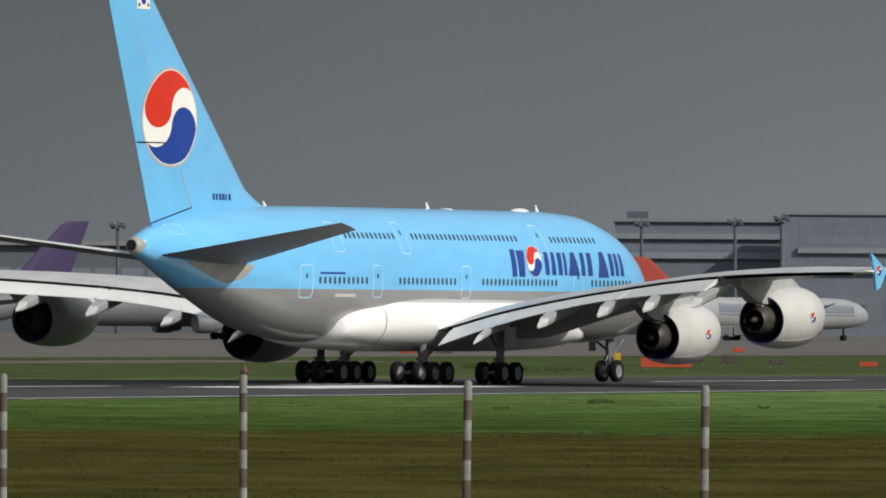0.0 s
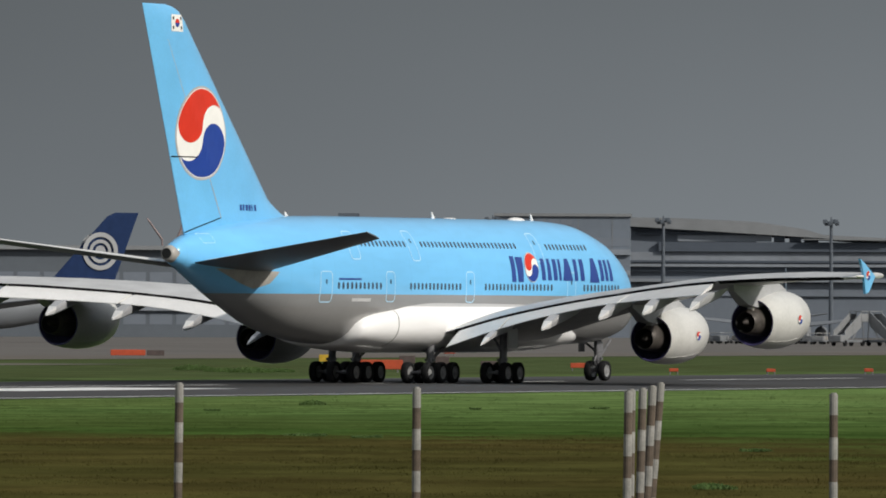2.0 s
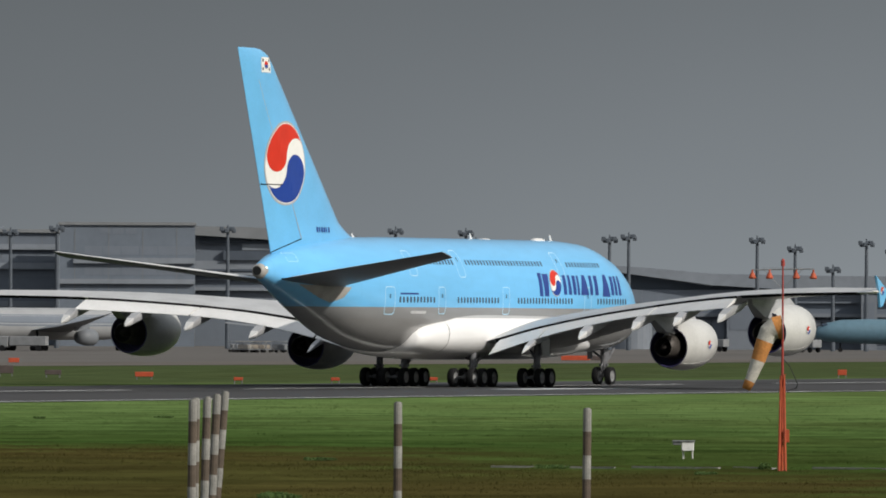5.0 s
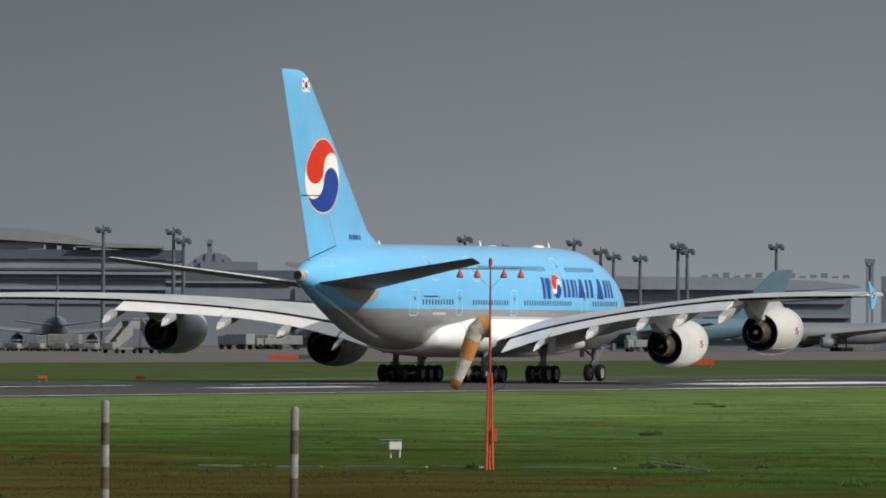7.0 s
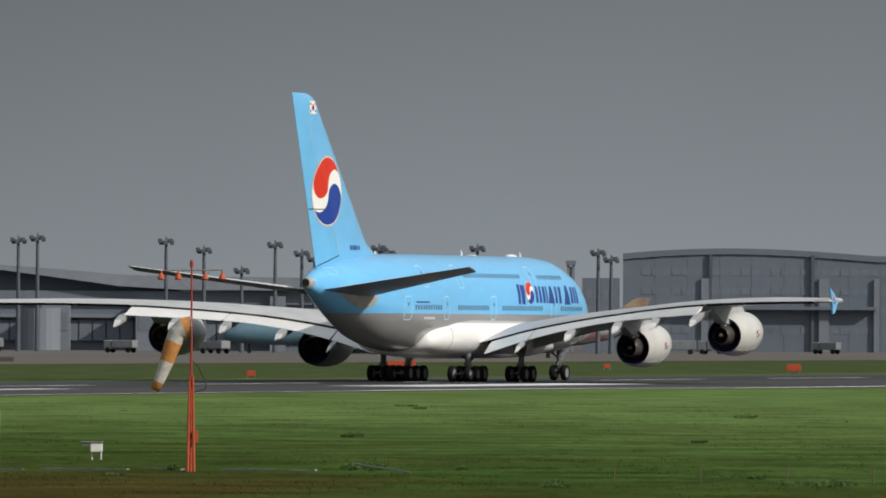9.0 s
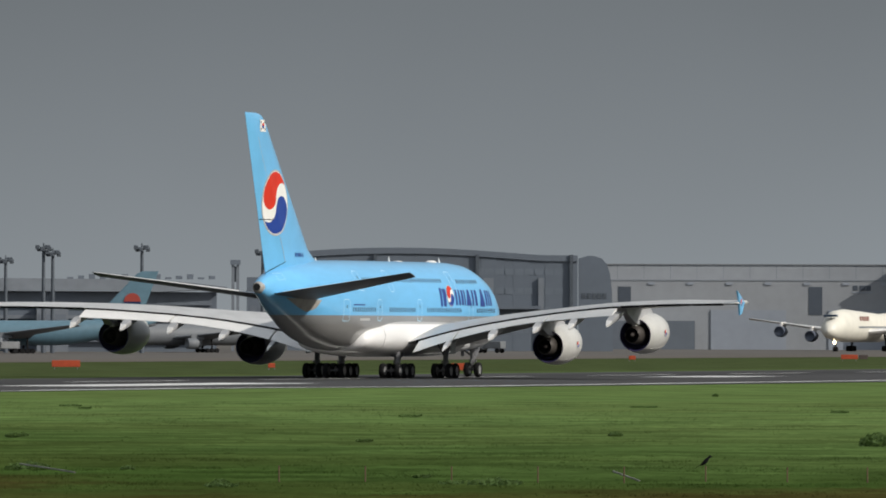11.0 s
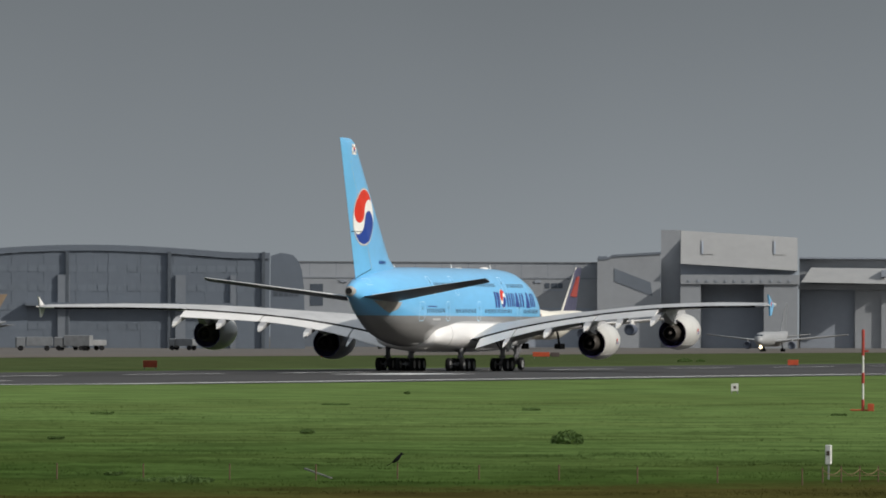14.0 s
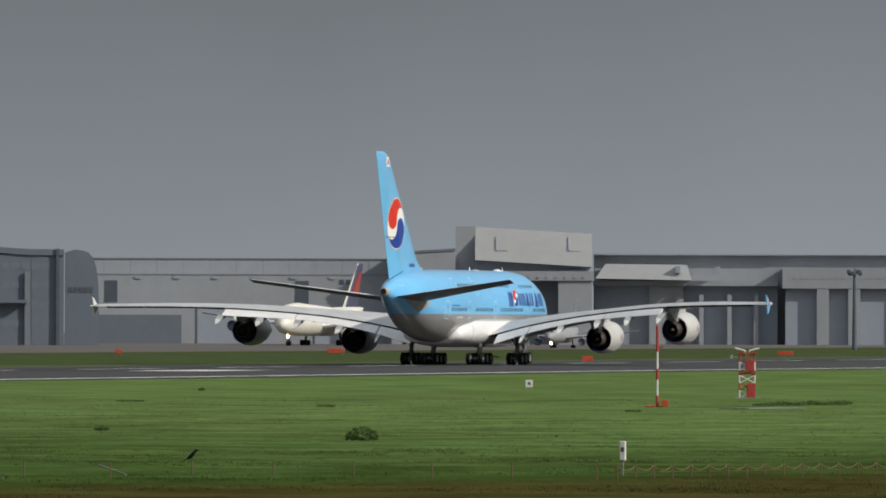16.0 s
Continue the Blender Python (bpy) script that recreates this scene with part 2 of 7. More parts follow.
M_black = mat("black", (0.012, 0.012, 0.012), 0.6, var=0.1)

FRESH, DRY = (0.0435, 0.0775, 0.0180), (0.0620, 0.0520, 0.0165)
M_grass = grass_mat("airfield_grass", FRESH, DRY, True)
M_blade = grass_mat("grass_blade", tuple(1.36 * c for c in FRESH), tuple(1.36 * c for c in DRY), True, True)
M_bush = mat("weed_leaves", (0.098, 0.158, 0.050), 0.8, var=0.3, scale=1.0, grain=5, spec=0.2)
# light passes through the thin leaves
_n, _l = M_bush.node_tree.nodes, M_bush.node_tree.links
_tr, _mx = _n.new("ShaderNodeBsdfTranslucent"), _n.new("ShaderNodeMixShader")
_tr.inputs["Color"].default_value = rgb(0.15, 0.235, 0.065)
_mx.inputs[0].default_value = 0.45
_l.new(_n["Principled BSDF"].outputs[0], _mx.inputs[1])
_l.new(_tr.outputs[0], _mx.inputs[2])
_l.new(_mx.outputs[0], _n["Material Output"].inputs["Surface"])
M_asphalt = mat("runway_asphalt", (0.050, 0.048, 0.049), 0.85, var=0.16, scale=0.06, grain=1.2, dirt=(0.045, 0.043, 0.042), spec=0.25)
M_rubbermark = mat("rubbered_asphalt", (0.040, 0.038, 0.037), 0.8, var=0.2, scale=0.08, grain=1.0, spec=0.25)
M_apron = mat("apron_concrete", (0.120, 0.110, 0.100), 0.9, var=0.12, scale=0.02, grain=0.3, spec=0.2)
M_taxi = mat("taxiway_asphalt", (0.125, 0.110, 0.094), 0.9, var=0.14, scale=0.03, grain=0.5, spec=0.2)
M_paint = mat("runway_white_paint", (0.72, 0.72, 0.70), 0.7, var=0.14, scale=0.2, grain=2.0)


# ---- building blocks ----
def mesh_of(name, verts, faces, material, parent=None, label="", smooth=False, mats=None, idx=None):
    me = bpy.data.meshes.new(name)
    me.from_pydata([tuple(v) for v in verts], [], faces)
    for q in (mats or [material]):
        me.materials.append(q)
    if idx is not None:
        me.polygons.foreach_set("material_index", idx)
    if smooth:
        me.polygons.foreach_set("use_smooth", [True] * len(me.polygons))
    me.update()
    ob = new(name, me)
    if parent:
        ob.parent = parent
    if label:
        tagged(ob, label)
    return ob


def part(name, bm, material, parent, label="", smooth=False):
    me = bpy.data.meshes.new(name)
    bmesh.ops.recalc_face_normals(bm, faces=bm.faces)
    bm.to_mesh(me)
    bm.free()
    me.materials.append(material)
    if smooth:
        me.polygons.foreach_set("use_smooth", [True] * len(me.polygons))
    ob = new(name, me)
    if parent:
        ob.parent = parent
    if label:
        tagged(ob, label)
    return ob


def empty(name, m, label, category, group="", kind=""):
    ob = new(name)
    ob.matrix_world = m
    return tagged(ob, label, category, group, kind)


def box(bm, x0, x1, y0, y1, z0, z1, bevel=0.0):
    vs = [bm.verts.new((x, y, z)) for x in (x0, x1) for y in (y0, y1) for z in (z0, z1)]
    fs = [bm.faces.new([vs[i] for i in f]) for f in ((0, 1, 3, 2), (4, 6, 7, 5), (0, 4, 5, 1), (2, 3, 7, 6), (0, 2, 6, 4), (1, 5, 7, 3))]
    if bevel:
        es = list({e for f in fs for e in f.edges})
        bmesh.ops.bevel(bm, geom=es, offset=bevel, segments=1, affect="EDGES")
    return bm


def tube(bm, a, b, r0, r1=None, n=10, caps=True):
    """A tapered round bar from a to b."""
    a, b = Vector(a), Vector(b)
    r1 = r0 if r1 is None else r1
    q = (b - a).to_track_quat("Z", "Y")
    rings = []
    for p, r in ((a, r0), (b, r1)):
        rings.append([bm.verts.new(p + q @ Vector((r * math.cos(k * math.tau / n), r * math.sin(k * math.tau / n), 0))) for k in range(n)])
    for k in range(n):
        bm.faces.new((rings[0][k], rings[0][(k + 1) % n], rings[1][(k + 1) % n], rings[1][k]))
    if caps:
        bm.faces.new(rings[0][::-1])
        bm.faces.new(rings[1])
    return bm


def loft(rings, closed=True, cap0=True, cap1=True):
    """Verts and faces through rings of equal count."""
    n = len(rings[0])
    verts = [v for r in rings for v in r]
    faces = []
    for i in range(len(rings) - 1):
        for k in range(n if closed else n - 1):
            a, b = i * n + k, i * n + (k + 1) % n
            faces.append((a, b, b + n, a + n))
    if cap0:
        faces.append(tuple(range(n))[::-1])
    if cap1:
        faces.append(tuple(range((len(rings) - 1) * n, len(rings) * n)))
    return verts, faces


def lathe_x(profile, cx=0.0, cy=0.0, cz=0.0, n=40, droop=0.0):
    """Rings round the x axis: profile of (x, r); droop lifts the front by that slope."""
    rings = []
    x0 = profile[0][0]
    for x, r in profile:
        rings.append([(cx + x, cy + r * math.cos(k * math.tau / n), cz + (x - x0) * droop + r * math.sin(k * math.tau / n)) for k in range(n)])
    return rings


def interp(x, table, col=1):
    xs = [t[0] for t in table]
    return float(np.interp(x, xs, [t[col] for t in table]))


def smooth_interp(x, table, col=1):
    """Cubic through the table (increasing x)."""
    xs = [t[0] for t in table]
    ys = [t[col] for t in table]
    if x <= xs[0]:
        return ys[0]
    if x >= xs[-1]:
        return ys[-1]
    i = max(j for j in range(len(xs) - 1) if xs[j] <= x)

    def slope(j):
        if j == 0:
            return (ys[1] - ys[0]) / (xs[1] - xs[0])
        if j == len(xs) - 1:
            return (ys[-1] - ys[-2]) / (xs[-1] - xs[-2])
        a, b = (ys[j] - ys[j - 1]) / (xs[j] - xs[j - 1]), (ys[j + 1] - ys[j]) / (xs[j + 1] - xs[j])
        return 0.0 if a * b <= 0 else 2 * a * b / (a + b)
    h = xs[i + 1] - xs[i]
    u = (x - xs[i]) / h
    return ((1 + 2 * u) * (1 - u) ** 2 * ys[i] + u * (1 - u) ** 2 * h * slope(i) + u * u * (3 - 2 * u) * ys[i + 1] + u * u * (u - 1) * h * slope(i + 1))


def at(az, dist, z=0.0):
    """A place on the airfield by bearing (degrees from the runway's heading) and distance, both fitted to the camera's
    view; the factors rescale an earlier lens fit.
    """
    b, d = radians(0.16226 + 0.95637 * az), 1.048 * dist
    return Vector((d * math.cos(b), d * math.sin(b), z))


# ---- ground, runway, taxiways ----
RUN_Y = 279.5


def sheet(name, x0, x1, y0, y1, z, material, label, category, step=0.0):
    nx = max(1, int((x1 - x0) / step)) if step else 1
    verts, faces = [], []
    for i in range(nx + 1):
        x = x0 + (x1 - x0) * i / nx
        verts += [(x, y0, z), (x, y1, z)]
    for i in range(nx):
        faces.append((2 * i, 2 * i + 2, 2 * i + 3, 2 * i + 1))
    ob = mesh_of(name, verts, faces, material)
    return tagged(ob, label, category, kind="structure")


sheet("ground", -1200, 4800, -2200, 4800, 0.0, M_grass, "wide flat airfield ground of mown green grass with dry patches", "ground")


# the near edge line; its outward steps are fitted to the camera's view
NEAR = [(-900, 242.0), (600, 242.0), (680, 240.5), (708, 232.6), (760, 231.3), (930, 227.0), (1010, 221.0), (3600, 219.0)]
MARGIN = [(-900, 1.6), (690, 1.6), (760, 6.0), (3600, 7.0)]
rx = list(np.linspace(-900, 500, 8)) + list(np.linspace(520, 1100, 60)) + list(np.linspace(1150, 3600, 10))
v = [p for x in rx for p in ((x, interp(x, NEAR) - interp(x, MARGIN), 0.03), (x, RUN_Y + 22.0, 0.03))]
tagged(mesh_of("runway", v, [(2 * k, 2 * k + 2, 2 * k + 3, 2 * k + 1) for k in range(len(rx) - 1)], M_asphalt), "long grey asphalt runway with white markings", "runway", kind="structure")
sheet("runway_track", -900, 3600, RUN_Y - 11, RUN_Y + 11, 0.034, M_rubbermark, "darker rubbered centre of the runway asphalt", "runway")
sheet("taxiway", -900, 4200, 448, 492, 0.03, M_taxi, "brownish grey taxiway asphalt beyond the grass strip", "taxiway")
sheet("taxiway_spur", -900, 742, 399, 421, 0.03, M_taxi, "short grey taxiway spur ending in the far grass", "taxiway")
sheet("apron", -900, 4700, 492, 4700, 0.03, M_apron, "broad weathered concrete apron before the terminals", "apron")


def stripe(name, x0, x1, y0, y1, label, z=0.038):
    v = [(x0, y0, z), (x1, y0, z), (x1, y1, z), (x0, y1, z), (x0, y0, z - 0.003), (x1, y0, z - 0.003), (x1, y1, z - 0.003), (x0, y1, z - 0.003)]
    f = [(0, 1, 2, 3), (0, 4, 5, 1), (1, 5, 6, 2), (2, 6, 7, 3), (3, 7, 4, 0)]
    return tagged(mesh_of(name, v, f, M_paint), label, "marking", kind="structure")


v = [p for x in rx for p in ((x, interp(x, NEAR), 0.038), (x, interp(x, NEAR) + (0.9 if x < 640 else 2.2), 0.038))]
tagged(mesh_of("edge_line", v, [(2 * k, 2 * k + 2, 2 * k + 3, 2 * k + 1) for k in range(len(rx) - 1)], M_paint), "worn white edge line painted along the runway", "marking", kind="structure")
for x0, x1, half, wide in ((476, 503, 5.5, 10.0), (612, 638, 13, 3.4), (692, 747, 15, 9.0), (877, 902, 12, 8.0)):
    stripe("touchdown_bar", x0, x1, RUN_Y - half - wide, RUN_Y - half, "broad white touchdown bar painted on the runway")
for k in range(36):
    stripe("centre_dash", -200 + 50 * k, -170 + 50 * k, RUN_Y - 0.45, RUN_Y + 0.45, "white dash of the runway centre line")


def hummocks(name, n, region, rmin, rmax, hmin, hmax, material, label, seed):
    """Low uneven mounds of sward in one mesh."""
    rng = np.random.default_rng(seed)
    verts, faces = [], []
    made = 0
    while made < n:
        a = rng.uniform(11.0, 34.0)
        d = math.sqrt(rng.uniform(198.0 ** 2, 450.0 ** 2)) if rng.random() < 0.55 else rng.uniform(198, 330)
        p = at(a, d)
        if not region(p, a, d, rng):
            continue
        made += 1
        r, h = rng.uniform(rmin, rmax), rng.uniform(hmin, hmax)
        i = len(verts)
        th0 = rng.uniform(0, math.tau)
        for k in range(7):
            th = th0 + k * math.tau / 7
            q = r * rng.uniform(0.6, 1.25)
            verts.append((p.x + q * math.cos(th), p.y + q * math.sin(th), -0.01))
        for k in range(7):
            th = th0 + k * math.tau / 7
            q = r * rng.uniform(0.3, 0.55)
            verts.append((p.x + q * math.cos(th), p.y + q * math.sin(th), h * rng.uniform(0.45, 0.8)))
        verts.append((p.x, p.y, h))
        for k in range(7):
            m = (k + 1) % 7
            faces += [(i + k, i + m, i + 7 + m, i + 7 + k), (i + 7 + k, i + 7 + m, i + 14)]
    ob = mesh_of(name, verts, faces, material, smooth=True)
    return tagged(ob, label, "grass", kind="stuff")


def is_dry(p):
    return p.x < interp(p.y, VERGE)


def green_zone(p, a, d, rng):
    if p.y > RUN_Y - 35:
        return False
    clump = noise.noise(Vector((p.x * 0.09, p.y * 0.09, 0.0))) + 0.5 * noise.noise(Vector((p.x * 0.4, p.y * 0.4, 3.0)))
    return (clump > 0.05 or rng.random() < 0.12) and (not is_dry(p) or rng.random() < 0.25)


def dry_zone(p, a, d, rng):
    clump = noise.noise(Vector((p.x * 0.15, p.y * 0.15, 7.0)))
    return is_dry(p) and clump > -0.15 or (rng.random() < 0.015)


hummocks("grass_hummocks", 8000, green_zone, 0.25, 0.9, 0.015, 0.065, M_grass, "uneven low hummocks of green airfield grass", 5)
hummocks("dry_hummocks", 2500, dry_zone, 0.25, 0.8, 0.005, 0.018, M_grass, "low hummocks of dry straw-coloured grass", 6)


def grass_blades(name, n, d0, d1, h0, h1, label, seed):
    """Tufts of short blades over the near field, each tuft a fan of narrow bent blades, all in one mesh."""
    rng = np.random.default_rng(seed)
    az = np.radians(0.16226 + 0.95637 * rng.uniform(11.0, 34.0, n))
    d = 1.048 * np.sqrt(rng.uniform(d0 ** 2, d1 ** 2, n))
    x, y = d * np.cos(az), d * np.sin(az)
    rough = np.array([noise.noise(Vector((a * 0.11, b * 0.11, 1.0))) + 0.6 * noise.noise(Vector((a * 0.5, b * 0.5, 5.0))) for a, b in zip(x, y)])
    edge = np.interp(x, [q[0] for q in NEAR], [q[1] for q in NEAR]) - np.interp(x, [q[0] for q in MARGIN], [q[1] for q in MARGIN])
    keep = (y < edge - 0.4) & (rough + rng.uniform(-0.35, 0.35, n) > -0.12)
    x, y, rough = x[keep], y[keep], rough[keep]
    m, blades = len(x), 6
    tall = (h0 + (h1 - h0) * rng.random(m) ** 2) * np.clip(0.75 + 0.8 * rough, 0.5, 1.5)
    k = m * blades
    X, Y, H = (np.repeat(q, blades) for q in (x, y, tall))
    H = H * rng.uniform(0.55, 1.1, k)
    th, lean = rng.uniform(0, math.tau, k), rng.uniform(0.2, 0.8, k)
    X, Y = X + rng.normal(0, 0.10, k), Y + rng.normal(0, 0.10, k)
    wx, wy = -np.sin(th) * 0.5, np.cos(th) * 0.5
    w = rng.uniform(0.02, 0.045, k)
    co = np.empty((k, 3, 3))
    co[:, 0] = np.stack([X - wx * w, Y - wy * w, np.full(k, -0.01)], 1)
    co[:, 1] = np.stack([X + wx * w, Y + wy * w, np.full(k, -0.01)], 1)
    co[:, 2] = np.stack([X + np.cos(th) * H * lean, Y + np.sin(th) * H * lean, H], 1)
    me = bpy.data.meshes.new(name)
    me.vertices.add(3 * k)
    me.vertices.foreach_set("co", co.ravel())
    me.loops.add(3 * k)
    me.loops.foreach_set("vertex_index", np.arange(3 * k))
    me.polygons.add(k)
    me.polygons.foreach_set("loop_start", np.arange(0, 3 * k, 3))
    me.materials.append(M_blade)
    me.update(calc_edges=True)
    return tagged(new(name, me), label, "grass", kind="stuff")


grass_blades("grass_blades", 70000, 190, 330, 0.025, 0.095, "short uneven tufts of green airfield grass", 21)
grass_blades("grass_blades", 30000, 330, 560, 0.025, 0.11, "short uneven tufts of green airfield grass", 22)


def weed_clump(p, r, h, n, seed):
    rng = np.random.default_rng(seed)
    bm = bmesh.new()
    for _ in range(n):
        th, q = rng.uniform(0, math.tau), r * math.sqrt(rng.random())
        x, y = q * math.cos(th), q * math.sin(th)
        z = rng.uniform(0.02, h * (1 - 0.6 * (q / r) ** 2))
        s = rng.uniform(0.05, 0.12) * (0.6 + h)
        d1 = Vector(rng.normal(size=3)).normalized() * s
        d2 = Vector(rng.normal(size=3)).normalized() * s * 0.6
        c = Vector((x, y, z))
        if c.z - s < 0:
            c.z = s
        vs = [bm.verts.new(c + d1), bm.verts.new(c + d2), bm.verts.new(c - d1), bm.verts.new(c - d2)]
        bm.faces.new(vs)
    for _ in range(10):
        th, q = rng.uniform(0, math.tau), r * 0.7 * math.sqrt(rng.random())
        x, y = q * math.cos(th), q * math.sin(th)
        tube(bm, (x, y, 0), (x * 1.2, y * 1.2, h * 0.7), 0.008, 0.004, 5)
    ob = part("weed_clump", bm, M_bush, None)
    ob.location = p
    return tagged(ob, "low dark green clump of weeds in the grass", "weeds", "weed clumps", "stuff")


for i, (az, d, r, h) in enumerate(((16.05, 349, 0.62, 0.62), (21.45, 287, 0.7, 0.28))):
    weed_clump(at(az, d), r, h, int(520 * r), 40 + i)
for i, (x, y, r, h) in enumerate((
    (415.6, 214.0, 0.70, 0.45), (387.4, 204.8, 0.40, 0.11), (309.3, 159.6, 0.84, 0.17), (306.7, 155.7, 0.62, 0.17), (409.2, 195.2, 0.49, 0.14), (221.5, 102.3, 0.59, 0.21),
    (402.0, 198.3, 0.27, 0.13), (365.2, 138.5, 0.33, 0.33), (273.4, 116.8, 0.57, 0.21), (276.3, 110.7, 0.18, 0.39), (223.2, 103.2, 0.44, 0.24), (497.9, 184.5, 0.38, 0.19),
    (264.5, 107.9, 0.34, 0.10), (284.7, 130.0, 0.57, 0.13), (367.4, 139.1, 0.47, 0.35), (253.3, 89.7, 0.49, 0.23), (461.0, 152.9, 0.58, 0.18), (515.0, 191.7, 0.66, 0.17),
    (282.5, 103.2, 0.22, 0.25), (257.2, 91.1, 0.25, 0.30), (259.2, 83.4, 0.85, 0.39), (260.7, 84.9, 0.66, 0.23), (383.8, 118.1, 0.24, 0.22), (503.4, 141.9, 0.38, 0.16),
    (619.0, 183.2, 0.23, 0.35), (358.6, 120.9, 0.32, 0.18), (465.4, 154.3, 0.59, 0.15), (500.4, 140.9, 0.38, 0.16), (271.9, 89.8, 0.31, 0.14), (358.4, 120.8, 0.36, 0.14),
    (390.1, 120.0, 0.20, 0.20), (480.0, 118.4, 0.42, 0.21), (499.6, 140.7, 0.50, 0.19), (384.1, 118.1, 0.29, 0.17), (525.5, 159.9, 0.83, 0.20))):
    weed_clump(Vector((x, y, 0.0)), r, 0.62 * h, int(130 + 210 * r), 140 + i)


# ---- the big airliner (own axes: x to the nose, y to its port side, z up from the runway) ----
PLANE0 = Vector((550.23, RUN_Y, 0.04))
plane = empty("airliner", Matrix.Translation(PLANE0), "huge sky blue double-deck four-engined jet rolling along the runway", "airplane")

TOP = [(-67.55, 8.8), (-65.6, 9.5), (-61.9, 10.2), (-58, 10.6), (-53, 10.84), (-45, 10.92), (-19, 10.95), (-13.8, 10.8), (-9.4, 10.04), (-5.8, 8.65), (-3.3, 6.85), (-2.55, 6.05), (-2.1, 5.3), (-1.95, 4.9)]
BOT = [(-67.55, 7.8), (-63.6, 6.35), (-59.3, 4.82), (-54.4, 3.3), (-49.3, 2.62), (-45, 2.5), (-13, 2.5), (-8.5, 2.62), (-5.2, 3.0), (-3.3, 3.6), (-2.3, 4.2), (-1.95, 4.6)]
WID = [(-67.55, 0.5), (-63.7, 1.5), (-59, 2.45), (-54, 3.12), (-49, 3.48), (-44, 3.57), (-13, 3.57), (-9.5, 3.45), (-6.7, 3.05), (-4.4, 2.3), (-2.9, 1.5), (-2.25, 0.8), (-1.95, 0.2)]
EXP = 2.2


def blunt(table):
    return [(x if x < -19 else -19 + 0.845 * (x + 19), z) for x, z in table]


TOP, BOT, WID = blunt(TOP), blunt(BOT), blunt(WID)


def section(x):
    t, b = smooth_interp(x, TOP), smooth_interp(x, BOT)
    return t, b, b + 0.46 * (t - b), smooth_interp(x, WID)


def hull_y(x, z):
    """Half width of the hull at station x and height z."""
    t, b, c, w = section(x)
    q = (z - c) / ((t - c) if z > c else (c - b))
    return w * max(0.0, 1 - abs(q) ** EXP) ** (1 / EXP)


def hull_slope(x, z):
    return (hull_y(x, z + 0.05) - hull_y(x, z - 0.05)) / 0.1


xs = list(np.concatenate([np.linspace(-67.55, -44, 40), np.linspace(-43, -19, 18), np.linspace(-18.4, -5.6, 34), np.array([-5.3, -5.1, -4.9, -4.73, -4.6])]))
rings = []
NR = 64
for x in xs:
    t, b, c, w = section(x)
    ring = []
    for k in range(NR):
        th = k * math.tau / NR
        cs, sn = math.cos(th), math.sin(th)
        ring.append((x, w * math.copysign(abs(cs) ** (2 / EXP), cs), c + ((t - c) if sn > 0 else (c - b)) * math.copysign(abs(sn) ** (2 / EXP), sn)))
    rings.append(ring)
v, f = loft(rings)
hull = mesh_of("fuselage", v, f, M_hull, plane, "sky blue fuselage with a silver stripe and grey belly", smooth=True)

# belly fairing
FA = [(-48.1, 3.15, 4.2, 2.62), (-47.5, 3.5, 4.65, 2.44), (-46.2, 3.72, 5.02, 2.26), (-43.6, 3.88, 5.38, 2.08), (-41.2, 3.93, 5.78, 2.0), (-38, 3.95, 5.98, 1.98), (-26, 3.95, 5.9, 1.98), (-20, 3.5, 4.9, 2.1), (-16, 2.6, 3.6, 2.45)]
rings = []
for x in np.linspace(-48.1, -16, 54):
    w, t, b = (smooth_interp(x, FA, c) for c in (1, 2, 3))
    c = b + 0.55 * (t - b)
    rings.append([(x, w * math.copysign(abs(math.cos(a)) ** 0.75, math.cos(a)), c + ((t - c) if math.sin(a) > 0 else (c - b)) * math.copysign(abs(math.sin(a)) ** 0.8, math.sin(a))) for a in [k * math.tau / 48 for k in range(48)]])
v, f = loft(rings)
fairing = mesh_of("belly_fairing", v, f, M_fairing, plane, "glossy white belly fairing with a grey upper band", smooth=True)


def surf_strip(pts, width, off=0.012):
    """A ribbon on the starboard hull along (x, z) points."""
    verts, faces = [], []
    n = len(pts)
    for i, (x, z) in enumerate(pts):
        a, b = pts[(i - 1) % n], pts[(i + 1) % n]
        tx, tz = b[0] - a[0], b[1] - a[1]
        q = math.hypot(tx, tz) or 1
        nx, nz = -tz / q * width / 2, tx / q * width / 2
        for s in (1, -1):
            xx, zz = x + s * nx, z + s * nz
            verts.append((xx, -(hull_y(xx, zz) + off), zz))
    for i in range(n):
        j = (i + 1) % n
        faces.append((2 * i, 2 * j, 2 * j + 1, 2 * i + 1))
    return verts, faces


def rounded(x0, x1, z0, z1, r, n=4):
    pts = []
    for cx, cz, a0 in ((x1 - r, z1 - r, 0), (x0 + r, z1 - r, 90), (x0 + r, z0 + r, 180), (x1 - r, z0 + r, 270)):
        for k in range(n + 1):
            a = radians(a0 + 90 * k / n)
            pts.append((cx + r * math.cos(a), cz + r * math.sin(a)))
    out = []
    for i, p in enumerate(pts):
        out.append(p)
        q = pts[(i + 1) % len(pts)]
        d = math.hypot(q[0] - p[0], q[1] - p[1])
        for k in range(1, int(d / 0.35) + 1):
            u = k / (int(d / 0.35) + 1)
            out.append((p[0] + (q[0] - p[0]) * u, p[1] + (q[1] - p[1]) * u))
    return out


